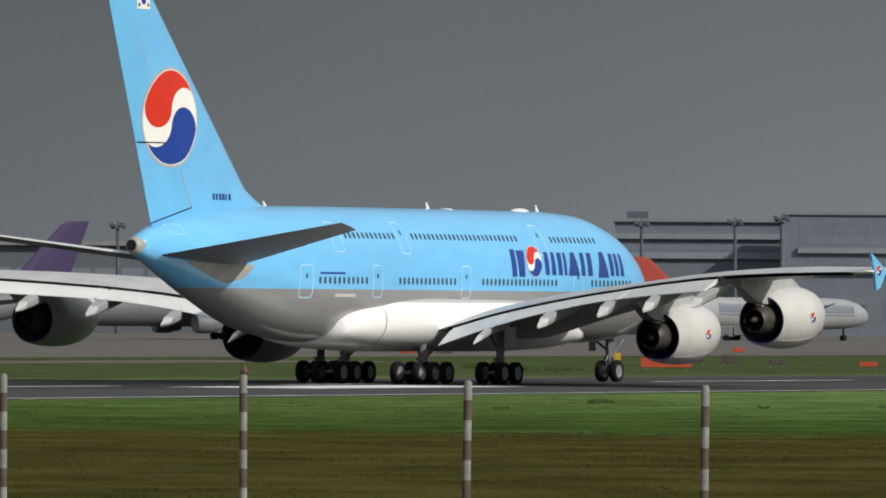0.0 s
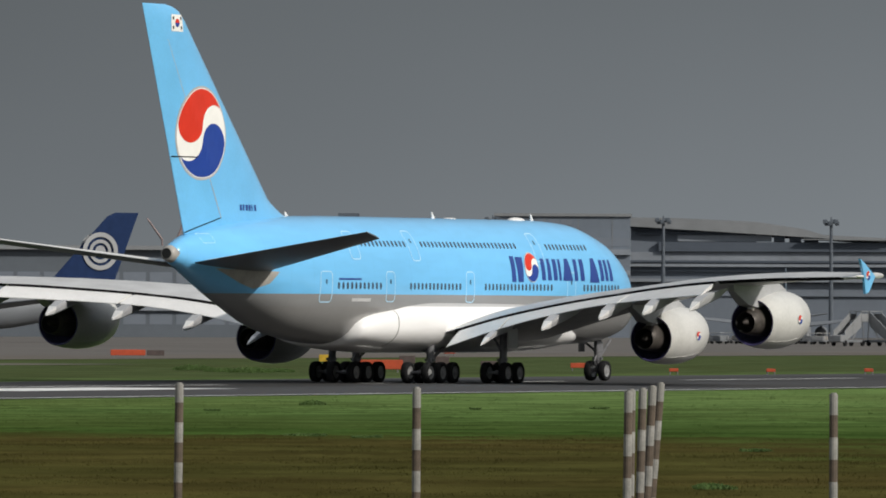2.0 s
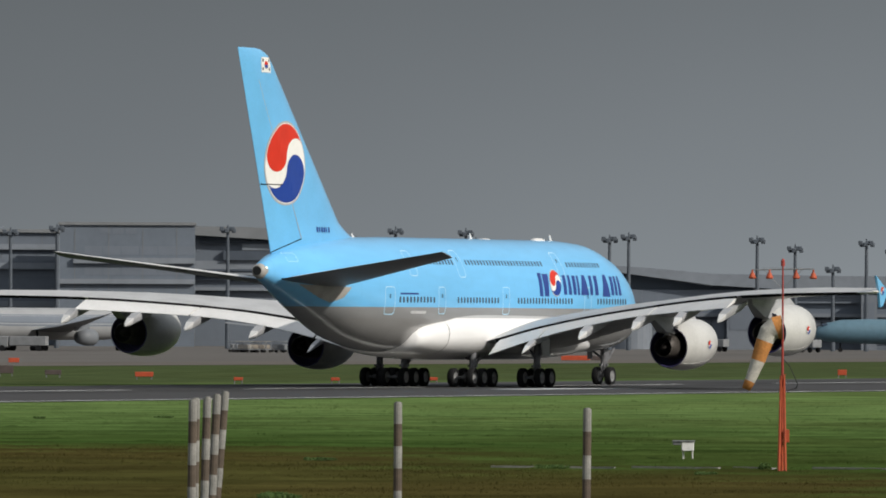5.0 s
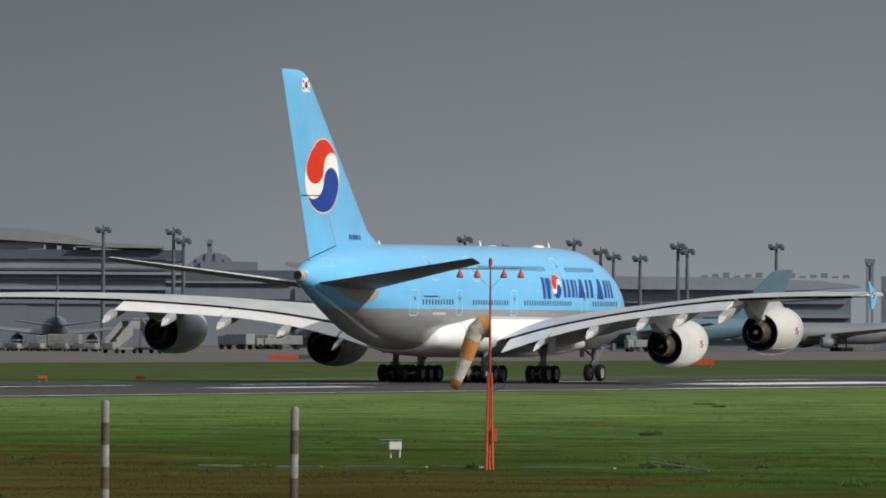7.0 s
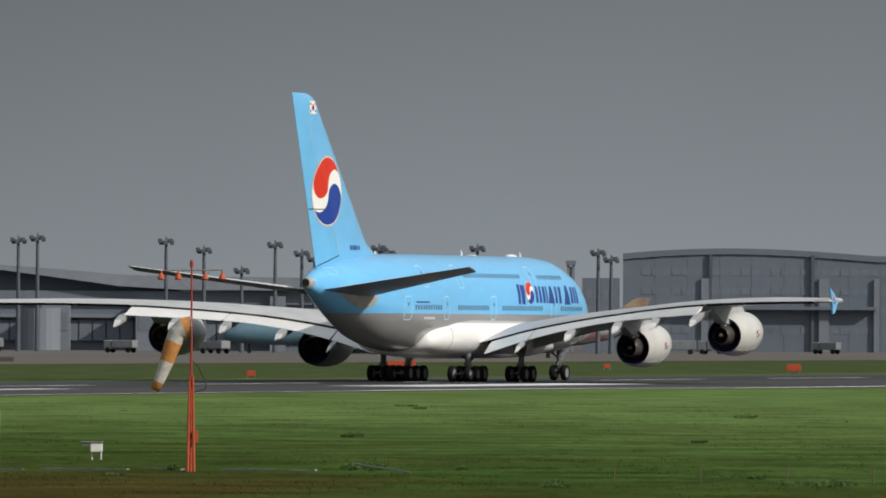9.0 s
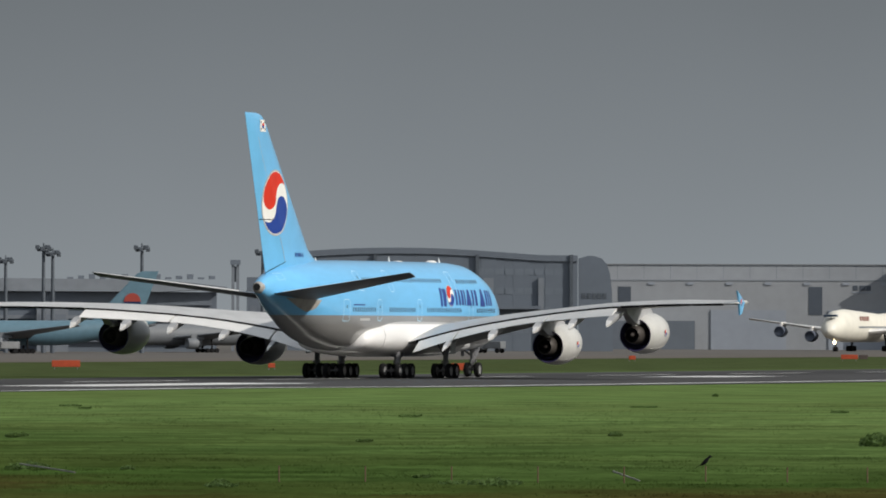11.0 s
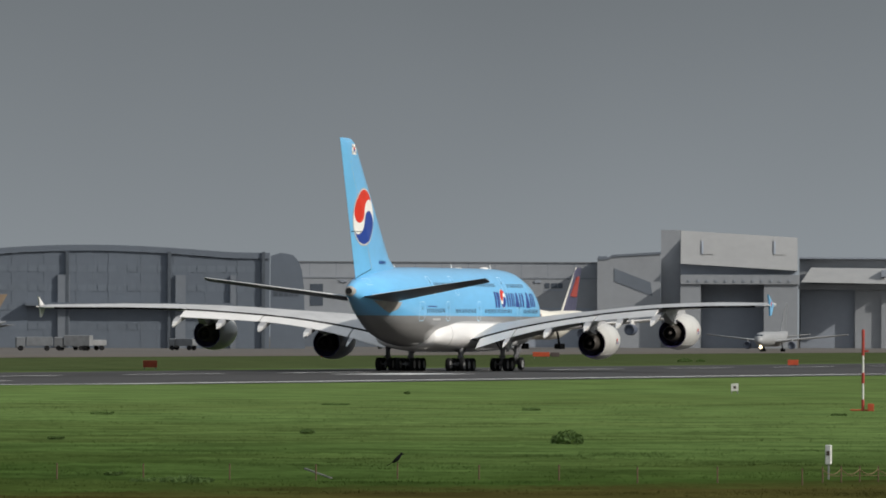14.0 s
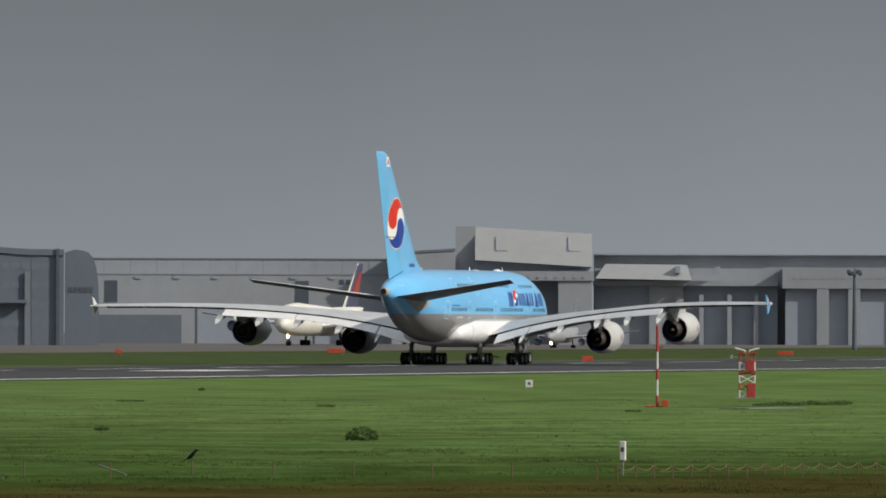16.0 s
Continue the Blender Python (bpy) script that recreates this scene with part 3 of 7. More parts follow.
def mirror(ob, name=None):
    """The same part on the port side."""
    me = ob.data.copy()
    co = np.empty(len(me.vertices) * 3)
    me.vertices.foreach_get("co", co)
    co[1::3] *= -1
    me.vertices.foreach_set("co", co)
    me.flip_normals()
    me.update()
    o = new(name or ob.name, me)
    o.parent = ob.parent
    for key in ("label",):
        if key in ob:
            o[key] = ob[key]
    return o


for cx, z0, z1, w in ((-52.75, 5.3, 7.28, 1.35), (-44.6, 5.35, 7.3, 1.15), (-33.4, 5.35, 7.35, 1.15), (-18.6, 5.4, 7.4, 1.2), (-48.8, 8.1, 9.9, 1.2), (-40.65, 8.05, 10.0, 1.15), (-22.85, 8.1, 10.0, 1.15)):
    v, f = surf_strip(rounded(cx - w / 2, cx + w / 2, z0, z1, 0.25), 0.07)
    door = mesh_of("door", v, f, M_line, hull, "cabin door outlined in pale paint")
    mirror(door)
    v, f = surf_strip(rounded(cx - 0.06, cx + 0.06, (z0 + z1) / 2 + 0.22, (z0 + z1) / 2 + 0.44, 0.05), 0.07, 0.016)
    pane = mesh_of("pane", v, f, M_glass, door)
    mirror(pane)

# cabin windows: one small rounded pane, shared by all
bm = bmesh.new()
ws = [bm.verts.new((0.13 * math.copysign(abs(math.cos(a)) ** 0.6, math.cos(a)), 0, 0.21 * math.copysign(abs(math.sin(a)) ** 0.6, math.sin(a)))) for a in [k * math.tau / 12 for k in range(12)]]
wb = [bm.verts.new((q.co.x * 1.1, 0.03, q.co.z * 1.1)) for q in ws]
bm.faces.new(ws)
for k in range(12):
    bm.faces.new((ws[k], wb[k], wb[(k + 1) % 12], ws[(k + 1) % 12]))
bmesh.ops.recalc_face_normals(bm, faces=bm.faces)
WIN = bpy.data.meshes.new("cabin_window")
bm.to_mesh(WIN)
bm.free()
WIN.materials.append(M_glass)
for x0, x1, z in ((-51.3, -45.7, 6.37), (-41.8, -34.7, 6.37), (-31.2, -21.8, 6.37), (-16.7, -11.6, 6.37), (-47.6, -41.9, 9.14), (-39.3, -25.8, 9.15), (-21.3, -15.2, 9.12)):
    for k in range(int(round((x1 - x0) / 0.535)) + 1):
        x = x0 + 0.535 * k
        y, sl = hull_y(x, z), hull_slope(x, z)
        for side in (-1, 1):
            o = new("cabin_window", WIN)
            o.parent = hull
            tilt = math.atan(-sl)
            o.matrix_local = Matrix.Translation((x, side * (y + 0.012), z)) @ Matrix.Rotation(0 if side < 0 else math.pi, 4, "Z") @ Matrix.Rotation(-tilt, 4, "X")


def hull_patch(name, x0, x1, z0, z1, material, label="", off=0.014, nx=3, nz=6, skew=0.0, parent=None):
    """A plain painted shape laid on the starboard hull."""
    verts, faces = [], []
    for j in range(nz + 1):
        z = z0 + (z1 - z0) * j / nz
        for i in range(nx + 1):
            x = x0 + (x1 - x0) * i / nx + skew * (z - z0)
            verts.append((x, -(hull_y(x, z) + off), z))
    for j in range(nz):
        for i in range(nx):
            a = j * (nx + 1) + i
            faces.append((a, a + 1, a + nx + 2, a + nx + 1))
    return mesh_of(name, verts, faces, material, parent or hull, label)


def hull_shape(name, corners, material, label="", off=0.016, n=6):
    """A plain four-cornered painted shape on the starboard hull: (x, z) corners, foot first, then the top."""
    (ax, az_), (bx, bz), (cx, cz), (dx, dz) = corners
    verts, faces = [], []
    for j in range(n + 1):
        w = j / n
        for i in range(3):
            u = i / 2
            x = (ax + (bx - ax) * u) * (1 - w) + (dx + (cx - dx) * u) * w
            z = (az_ + (bz - az_) * u) * (1 - w) + (dz + (cz - dz) * u) * w
            verts.append((x, -(hull_y(x, z) + off), z))
    for j in range(n):
        for i in range(2):
            a = 3 * j + i
            faces.append((a, a + 1, a + 4, a + 3))
    return mesh_of(name, verts, faces, material, hull, label)


# the airline's title, as plain navy bars and wedges of the same size
for x0, x1, z0, z1, t0, t1 in (
        (-27.35, -26.75, 6.72, 8.46, 0, 0), (-26.45, -25.7, 6.72, 8.40, -0.12, 0.18),
        (-22.95, -22.4, 6.86, 8.32, 0, 0), (-22.1, -21.5, 6.86, 8.32, 0.1, -0.1), (-21.2, -20.65, 6.86, 8.30, 0, 0), (-20.4, -20.05, 6.86, 8.30, 0, 0),
        (-19.85, -18.35, 6.84, 8.34, 0.50, -0.50), (-18.1, -17.6, 6.84, 8.32, 0, 0), (-17.2, -16.6, 6.84, 8.32, 0, 0),
        (-15.85, -14.4, 6.74, 8.40, 0.46, -0.46), (-14.15, -13.65, 6.86, 8.30, 0, 0), (-13.4, -12.95, 6.86, 8.30, 0, 0), (-12.7, -12.15, 6.86, 8.30, 0.08, -0.08)):
    hull_shape("title_bar", ((x0, z0), (x1, z0), (x1 + t1, z1), (x0 + t0, z1)), M_ink, "plain navy shape of the airline title")
hull_patch("small_text_bar", -51.3, -48.5, 6.74, 6.86, M_ink, "small unreadable navy line of text")


# ---- emblem: red and blue commas on a white disc with a grey rim ----
def comma(r, sgn, n=36):
    """One comma of the emblem: outer arc, round head, then a hollow round the other comma's head."""
    pts = []
    for k in range(n + 1):
        a = radians(30 + (167 - 30) * k / n)
        pts.append((0.935 * r * math.cos(a), 0.935 * r * math.sin(a)))
    for k in range(1, n):
        a = radians(180 + 180 * k / n)
        pts.append((r * (-0.455 + 0.46 * math.cos(a)), r * (0.22 + 0.43 * math.sin(a))))
    for k in range(0, n):
        a = radians(168 - 118 * k / n)
        pts.append((r * (0.50 + 0.50 * math.cos(a)), r * (0.12 + 0.48 * math.sin(a))))
    return [(sgn * x, sgn * z) for x, z in pts]


def emblem(cx, cz, r, ysurf, parent, off=0.015, lean=0.0):
    """ysurf(x, z): the half width on which the emblem lies (starboard)."""
    def lay(name, pts, o, material):
        bmm = bmesh.new()
        vs = [bmm.verts.new((x, 0, z)) for x, z in pts]
        bmm.faces.new(vs)
        bmesh.ops.triangulate(bmm, faces=bmm.faces)
        bmesh.ops.subdivide_edges(bmm, edges=[e for e in bmm.edges if e.calc_length() > r * 0.5], cuts=3)
        for q in bmm.verts:
            x, z = cx + q.co.x, cz + q.co.z
            q.co = Vector((x, -(ysurf(x, z) + o), z))
        bmesh.ops.triangulate(bmm, faces=bmm.faces)
        ob = part(name, bmm, material, parent)
        return ob
    circ = lambda rr: [(rr * math.cos(k * math.tau / 40), rr * math.sin(k * math.tau / 40)) for k in range(40)]
    lay("emblem_rim", circ(r), off, M_ring)
    lay("emblem_disc", circ(r * 0.955), off + 0.012, M_logow)
    rot = lambda pts: [(x * math.cos(lean) - z * math.sin(lean), x * math.sin(lean) + z * math.cos(lean)) for x, z in pts]
    lay("emblem_red", rot(comma(r, 1)), off + 0.024, M_red)
    lay("emblem_blue", rot(comma(r, -1)), off + 0.024, M_navy)


emblem(-24.35, 7.72, 1.02, hull_y, hull)

# ---- fin ----
FLE = [(9.4, -50.8), (10.7, -52.3), (11.14, -53.5), (11.8, -54.8), (13, -56.0), (23.0, -65.75), (23.6, -66.5), (23.9, -67.3), (24.02, -68.3)]
FTE = [(9.4, -65.7), (24.02, -71.15)]


def fin_edges(z):
    return interp(z, FLE), interp(z, FTE)


def naca(u, tc):
    return 5 * tc * (0.2969 * math.sqrt(u) - 0.1260 * u - 0.3516 * u * u + 0.2843 * u ** 3 - 0.1036 * u ** 4)


def fin_y(x, z):
    le, te = fin_edges(z)
    c = le - te
    u = min(1, max(0, (le - x) / c))
    k = 1.0 if z < 23.4 else math.sqrt(max(0.02, (24.03 - z) / 0.63))
    half = naca(u, 0.095) if u < 0.42 else (naca(0.42, 0.095) if u < 0.6 else naca(0.42, 0.095) * (1 - u) / 0.4)
    return c * k * half + 0.012


rings = []
for z in list(np.linspace(9.4, 13, 14)) + list(np.linspace(13.5, 23, 12)) + [23.3, 23.6, 23.8, 23.92, 24.0, 24.02]:
    le, te = fin_edges(z)
    us = [0.5 * (1 - math.cos(math.pi * k / 14)) for k in range(15)]
    ring = [(le - u * (le - te), -fin_y(le - u * (le - te), z), z) for u in us] + [(le - u * (le - te), fin_y(le - u * (le - te), z), z) for u in us[-2:0:-1]]
    rings.append(ring)
v, f = loft(rings)
fin = mesh_of("fin", v, f, M_blue, plane, "tall swept sky blue fin with a round emblem", smooth=True)
emblem(-64.1, 15.97, 3.0, fin_y, fin)


def fin_patch(name, corners, material, off=0.02, label=""):
    bmm = bmesh.new()
    n = 5
    a, b, c, d = corners
    grid = [[None] * (n + 1) for _ in range(n + 1)]
    for i in range(n + 1):
        for j in range(n + 1):
            u, w = i / n, j / n
            x = (a[0] * (1 - u) + b[0] * u) * (1 - w) + (d[0] * (1 - u) + c[0] * u) * w
            z = (a[1] * (1 - u) + b[1] * u) * (1 - w) + (d[1] * (1 - u) + c[1] * u) * w
            grid[i][j] = bmm.verts.new((x, -(fin_y(x, z) + off), z))
    for i in range(n):
        for j in range(n):
            bmm.faces.new((grid[i][j], grid[i + 1][j], grid[i + 1][j + 1], grid[i][j + 1]))
    return part(name, bmm, material, fin, label)


def rect(x0, x1, z0, z1):
    return ((x0, z0), (x1, z0), (x1, z1), (x0, z1))


fin_patch("flag", rect(-67.85, -66.4, 22.33, 23.4), M_logow, 0.02, "small white flag with a red and blue disc")
for sgn, mm in ((1, M_red), (-1, M_navy)):
    bmm = bmesh.new()
    vs = []
    for k in range(13):
        a = math.pi * k / 12
        x, z = -67.12 + 0.27 * math.cos(a), 22.87 + sgn * 0.27 * math.sin(a)
        vs.append(bmm.verts.new((x, -(fin_y(x, z) + 0.035), z)))
    bmm.faces.new(vs)
    part("flag_disc", bmm, mm, fin)
for dx, dz in ((-0.5, 0.3), (0.5, 0.3), (-0.5, -0.3), (0.5, -0.3)):
    fin_patch("flag_mark", rect(-67.12 + dx - 0.09, -67.12 + dx + 0.09, 22.87 + dz - 0.1, 22.87 + dz + 0.1), M_black, 0.033)
for k, w in enumerate((0.24, 0.2, 0.24, 0.24, 0.12, 0.24)):
    fin_patch("registration_bar", rect(-59.5 + 0.37 * k, -59.5 + 0.37 * k + w, 11.12, 11.5), M_ink, 0.03, "plain navy bar of the registration")
# rudder joint lines
fin_patch("rudder_joint", ((-61.85, 10.65), (-61.78, 10.65), (-63.05, 12.9), (-63.12, 12.9)), M_ring, 0.02)
fin_patch("rudder_joint", ((-63.12, 12.9), (-63.05, 12.9), (-69.4, 23.8), (-69.44, 23.8)), M_ring, 0.006)
fin_patch("rudder_joint", rect(-67.45, -64.6, 14.40, 14.47), M_gap, 0.045)
fin_patch("rudder_joint", ((-65.7, 9.6), (-61.8, 10.6), (-61.8, 10.67), (-65.7, 9.68)), M_gap, 0.02)

# tail cone outlet
v, f = loft(lathe_x([(-67.87, 0.34), (-67.83, 0.42), (-67.55, 0.535), (-67.15, 0.60)], cz=8.29, n=24))
cone = mesh_of("tail_cone", v, f, M_beige, plane, "bare metal tail cone with a dark outlet", smooth=True)
v, f = loft(lathe_x([(-67.91, 0.33), (-67.87, 0.33)], cz=8.32, n=20))
mesh_of("outlet", v, f, M_black, cone)


# ---- lifting surfaces ----
def surface(stations, n=16):
    """stations: (y, le_x, le_z, te_x, te_z, thickness ratio, camber); starboard side."""
    rings = []
    us = [0.5 * (1 - math.cos(math.pi * k / n)) for k in range(n + 1)]
    for y, lx, lz, tx, tz, tc, cam_ in stations:
        c = lx - tx
        up, lo = [], []
        for u in us:
            x, zc = lx - u * c, lz + (tz - lz) * u + cam_ * c * 4 * u * (1 - u)
            th = c * naca(u, tc) + 0.02
            up.append((x, -y, zc + th))
            lo.append((x, -y, zc - th))
        rings.append(up + lo[::-1][1:-1])
    return loft(rings)


WLE = [(2.5, -18.2, 3.9), (5, -20.0, 4.25), (10, -23.6, 5.0), (15, -27.2, 5.65), (26, -35.6, 6.75), (33, -41.2, 7.05), (39.7, -46.9, 7.08)]
WTE = [(2.5, -37.4, 3.0), (5, -37.5, 3.65), (8, -37.7, 4.42), (12, -38.0, 5.2), (15.8, -38.4, 5.78), (21, -40.7, 6.35), (26, -43.0, 6.72), (33, -47.0, 6.92), (39.7, -51.0, 6.97)]
WY = [2.5, 4, 5, 6.5, 8, 10, 12, 14, 15.8, 18.4, 21, 24, 26, 29.5, 33, 36.5, 39.0, 39.7]
st = []
for y in WY:
    tc = interp(y, [(2.5, 0.125), (15, 0.105), (39.7, 0.085)])
    st.append((y, smooth_interp(y, WLE, 1), smooth_interp(y, WLE, 2), smooth_interp(y, WTE, 1), smooth_interp(y, WTE, 2), tc, 0.012))
v, f = surface(st)
wing = mesh_of("wing", v, f, M_wing, plane, "long swept pale grey wing, bent upwards", smooth=True)
wing_l = mirror(wing)

FTEX = [(5, -39.6, 2.38), (9, -39.8, 3.6), (12.6, -40.05, 4.45), (16.9, -40.95, 5.16), (21, -42.65, 5.52), (26, -44.95, 5.84)]


def flap(y0, y1):
    rings = []
    for k in range(7):
        y = y0 + (y1 - y0) * k / 6
        lx, lz = smooth_interp(y, WTE, 1) - 0.05, smooth_interp(y, WTE, 2) - 0.19
        tx, tz = smooth_interp(y, FTEX, 1), smooth_interp(y, FTEX, 2)
        dx, dz = tx - lx, tz - lz
        q = math.hypot(dx, dz)
        nx, nz = dz / q, -dx / q
        if nz < 0:
            nx, nz = -nx, -nz
        up = [(lx + dx * u + nx * h, -y, lz + dz * u + nz * h) for u, h in ((0, 0.0), (0.04, 0.06), (0.25, 0.10), (0.6, 0.075), (1, 0.02))]
        lo = [(lx + dx * u - nx * h, -y, lz + dz * u - nz * h) for u, h in ((1, 0.02), (0.6, 0.10), (0.25, 0.16), (0.04, 0.12))]
        rings.append(up + lo)
    v, f = loft(rings)
    return mesh_of("flap", v, f, M_flap, wing, "lowered pale grey trailing-edge flap")


def to_port(ob, parent):
    o = mirror(ob)
    o.parent = parent
    return o


for a, b in ((5.0, 8.92), (9.08, 18.31), (18.49, 26.0)):
    to_port(flap(a, b), wing_l)
# near-black strip that paints the shade in the gap between wing and flaps
rings = []
for k in range(22):
    y = 4.6 + (25.9 - 4.6) * k / 21
    x, z = smooth_interp(y, WTE, 1), smooth_interp(y, WTE, 2)
    rings.append([(x + 0.25, -y, z + 0.01), (x - 0.03, -y, z + 0.005), (x - 0.06, -y, z - 0.18), (x + 0.25, -y, z - 0.3)])
v, f = loft(rings)
gap_strip = mesh_of("flap_cove", v, f, M_gap, wing, "black strip painting the shade in the gap along the flaps")
to_port(gap_strip, wing_l)
# ailerons: black slivers that paint the shade under the outer trailing edge
for y0, y1 in ((26.3, 30.4), (30.5, 34.4), (34.5, 38.2)):
    rings = []
    for k in range(4):
        y = y0 + (y1 - y0) * k / 3
        x, z = smooth_interp(y, WTE, 1), smooth_interp(y, WTE, 2)
        rings.append([(x - 0.03, -y, z + 0.03), (x - 0.05, -y, z - 0.01), (x + 0.5, -y, z - 0.17), (x + 0.5, -y, z - 0.02)])
    v, f = loft(rings)
    ail = mesh_of("aileron", v, f, M_gap, wing, "black sliver painting the shade under the outer wing edge")
    to_port(ail, wing_l)


def canoe(y, length, r):
    """Flap track fairing: flat-sided, with a keel below and a slanting pale kite-shaped end; ahead of it the flap's
    shade is painted in grey.
    """
    zt = smooth_interp(y, FTEX, 2) if y > 5 else 3.0
    xt = smooth_interp(y, FTEX, 1)
    rings = []
    for dx, w, top, keel in ((-1.9, 0.04, -0.92, -1.08), (-1.0, 0.30, -0.42, -1.02), (0.0, 0.34, 0.0, -0.80), (1.2, 0.30, 0.18, -0.52), (2.4, 0.18, 0.35, -0.22), (length - 1.2, 0.05, 0.5, 0.3)):
        x, k = xt + dx, r / 0.6
        rings.append([(x, -y + a * w * k, zt + top + (keel - top) * q * k) for a, q in ((-1.0, 0.0), (-0.95, 0.35), (-0.6, 0.8), (0.0, 1.0), (0.6, 0.8), (0.95, 0.35), (1.0, 0.0))])
    v, f = loft(rings)
    o = mesh_of("flap_track_fairing", v, f, M_flap, wing, "keeled flap track fairing with a pale point, flap shade painted on its body", mats=[M_flap, M_pylon], idx=[0 if k < 7 or k == len(f) - 2 else 1 for k in range(len(f))])
    to_port(o, wing_l)


for y, ln, r in ((8.6, 4.2, 0.36), (13.2, 5.2, 0.58), (17.9, 5.2, 0.60), (21.9, 5.0, 0.58), (26.15, 4.8, 0.55)):
    canoe(y, ln, r)

# wing-tip fence
bm = bmesh.new()
prof = [(-48.5, 7.05), (-50.1, 7.88), (-50.7, 8.15), (-50.15, 7.1), (-49.9, 5.92), (-49.4, 6.05)]
ra = [bm.verts.new((x, -39.70, z)) for x, z in prof]
rb = [bm.verts.new((x, -39.86, z)) for x, z in prof]
bm.faces.new(ra)
bm.faces.new(rb[::-1])
for k in range(6):
    bm.faces.new((ra[k], rb[k], rb[(k + 1) % 6], ra[(k + 1) % 6]))
fence = part("wingtip_fence", bm, M_blue, wing, "sky blue wing-tip fence with a small emblem")
emblem(-49.6, 7.08, 0.31, lambda x, z: 39.86, fence, 0.012)
fence_l = to_port(fence, wing_l)
fence_l.data.materials[0] = M_flap
tagged(fence_l, "pale wing-tip fence")
bm = bmesh.new()
tube(bm, (-50.2, -39.78, 7.03), (-51.3, -39.78, 7.06), 0.09, 0.03, 8)
tipr = part("tip_light", bm, M_white, wing)
to_port(tipr, wing_l)

# tailplane
st = []
for k in range(9):
    u = k / 8
    y = 1.0 + 14.0 * u
    st.append((y, -57.4 - 10.4 * u, 7.2 + 2.05 * u, -66.1 - 3.5 * u, 7.75 + 1.87 * u, 0.06 - 0.015 * u, 0.0))
st.append((15.12, -68.3, 9.33, -69.7, 9.64, 0.04, 0.0))
v, f = surface(st)
htp = mesh_of("tailplane", v, f, M_undershade, plane, "pale grey tailplane, its underside darkened with painted shade", smooth=True, mats=[M_undershade, M_wing], idx=[1 if k % 32 < 16 and k < 32 * 9 else 0 for k in range(len(f))])
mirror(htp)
# elevator, tipped to show its pale top; the shade below is in its colour
rings = []
for k in range(9):
    u = 0.06 + 0.94 * k / 8
    y, tx, tz = 1.0 + 14.0 * u, -66.1 - 3.5 * u, 7.75 + 1.87 * u
    rings.append([(tx + 0.9 - 0.55 * u, -y, tz + 0.12 - 0.08 * u), (tx - 0.04, -y, tz + 0.02), (tx - 0.03, -y, tz - 0.0), (tx + 0.9 - 0.55 * u, -y, tz - 0.0)])
v, f = loft(rings)
elev = mesh_of("elevator", v, f, M_flap, htp, "pale elevator, its underside darkened with painted shade", mats=[M_flap, M_undershade], idx=[1 if k % 4 == 2 else 0 for k in range(len(f))])
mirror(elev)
# bare triangular panel under the tailplane root
verts, faces = [], []
n = 8
for i in range(n + 1):
    for j in range(n + 1):
        u, w = i / n, j / n
        xa, za = -64.0 + 6.1 * u, 7.40 - 0.18 * u
        xb, zb = -61.4 + 2.6 * u, 6.45 - 0.35 * (1 - abs(2 * u - 1))
        x, z = xa + (xb - xa) * w, za + (zb - za) * w
        verts.append((x, -(hull_y(x, z) + 0.02), z))
for i in range(n):
    for j in range(n):
        a = i * (n + 1) + j
        faces.append((a, a + 1, a + n + 2, a + n + 1))
root = mesh_of("pivot_panel", verts, faces, M_beige, plane, "bare beige panel where the tailplane pivots", smooth=True)
mirror(root)


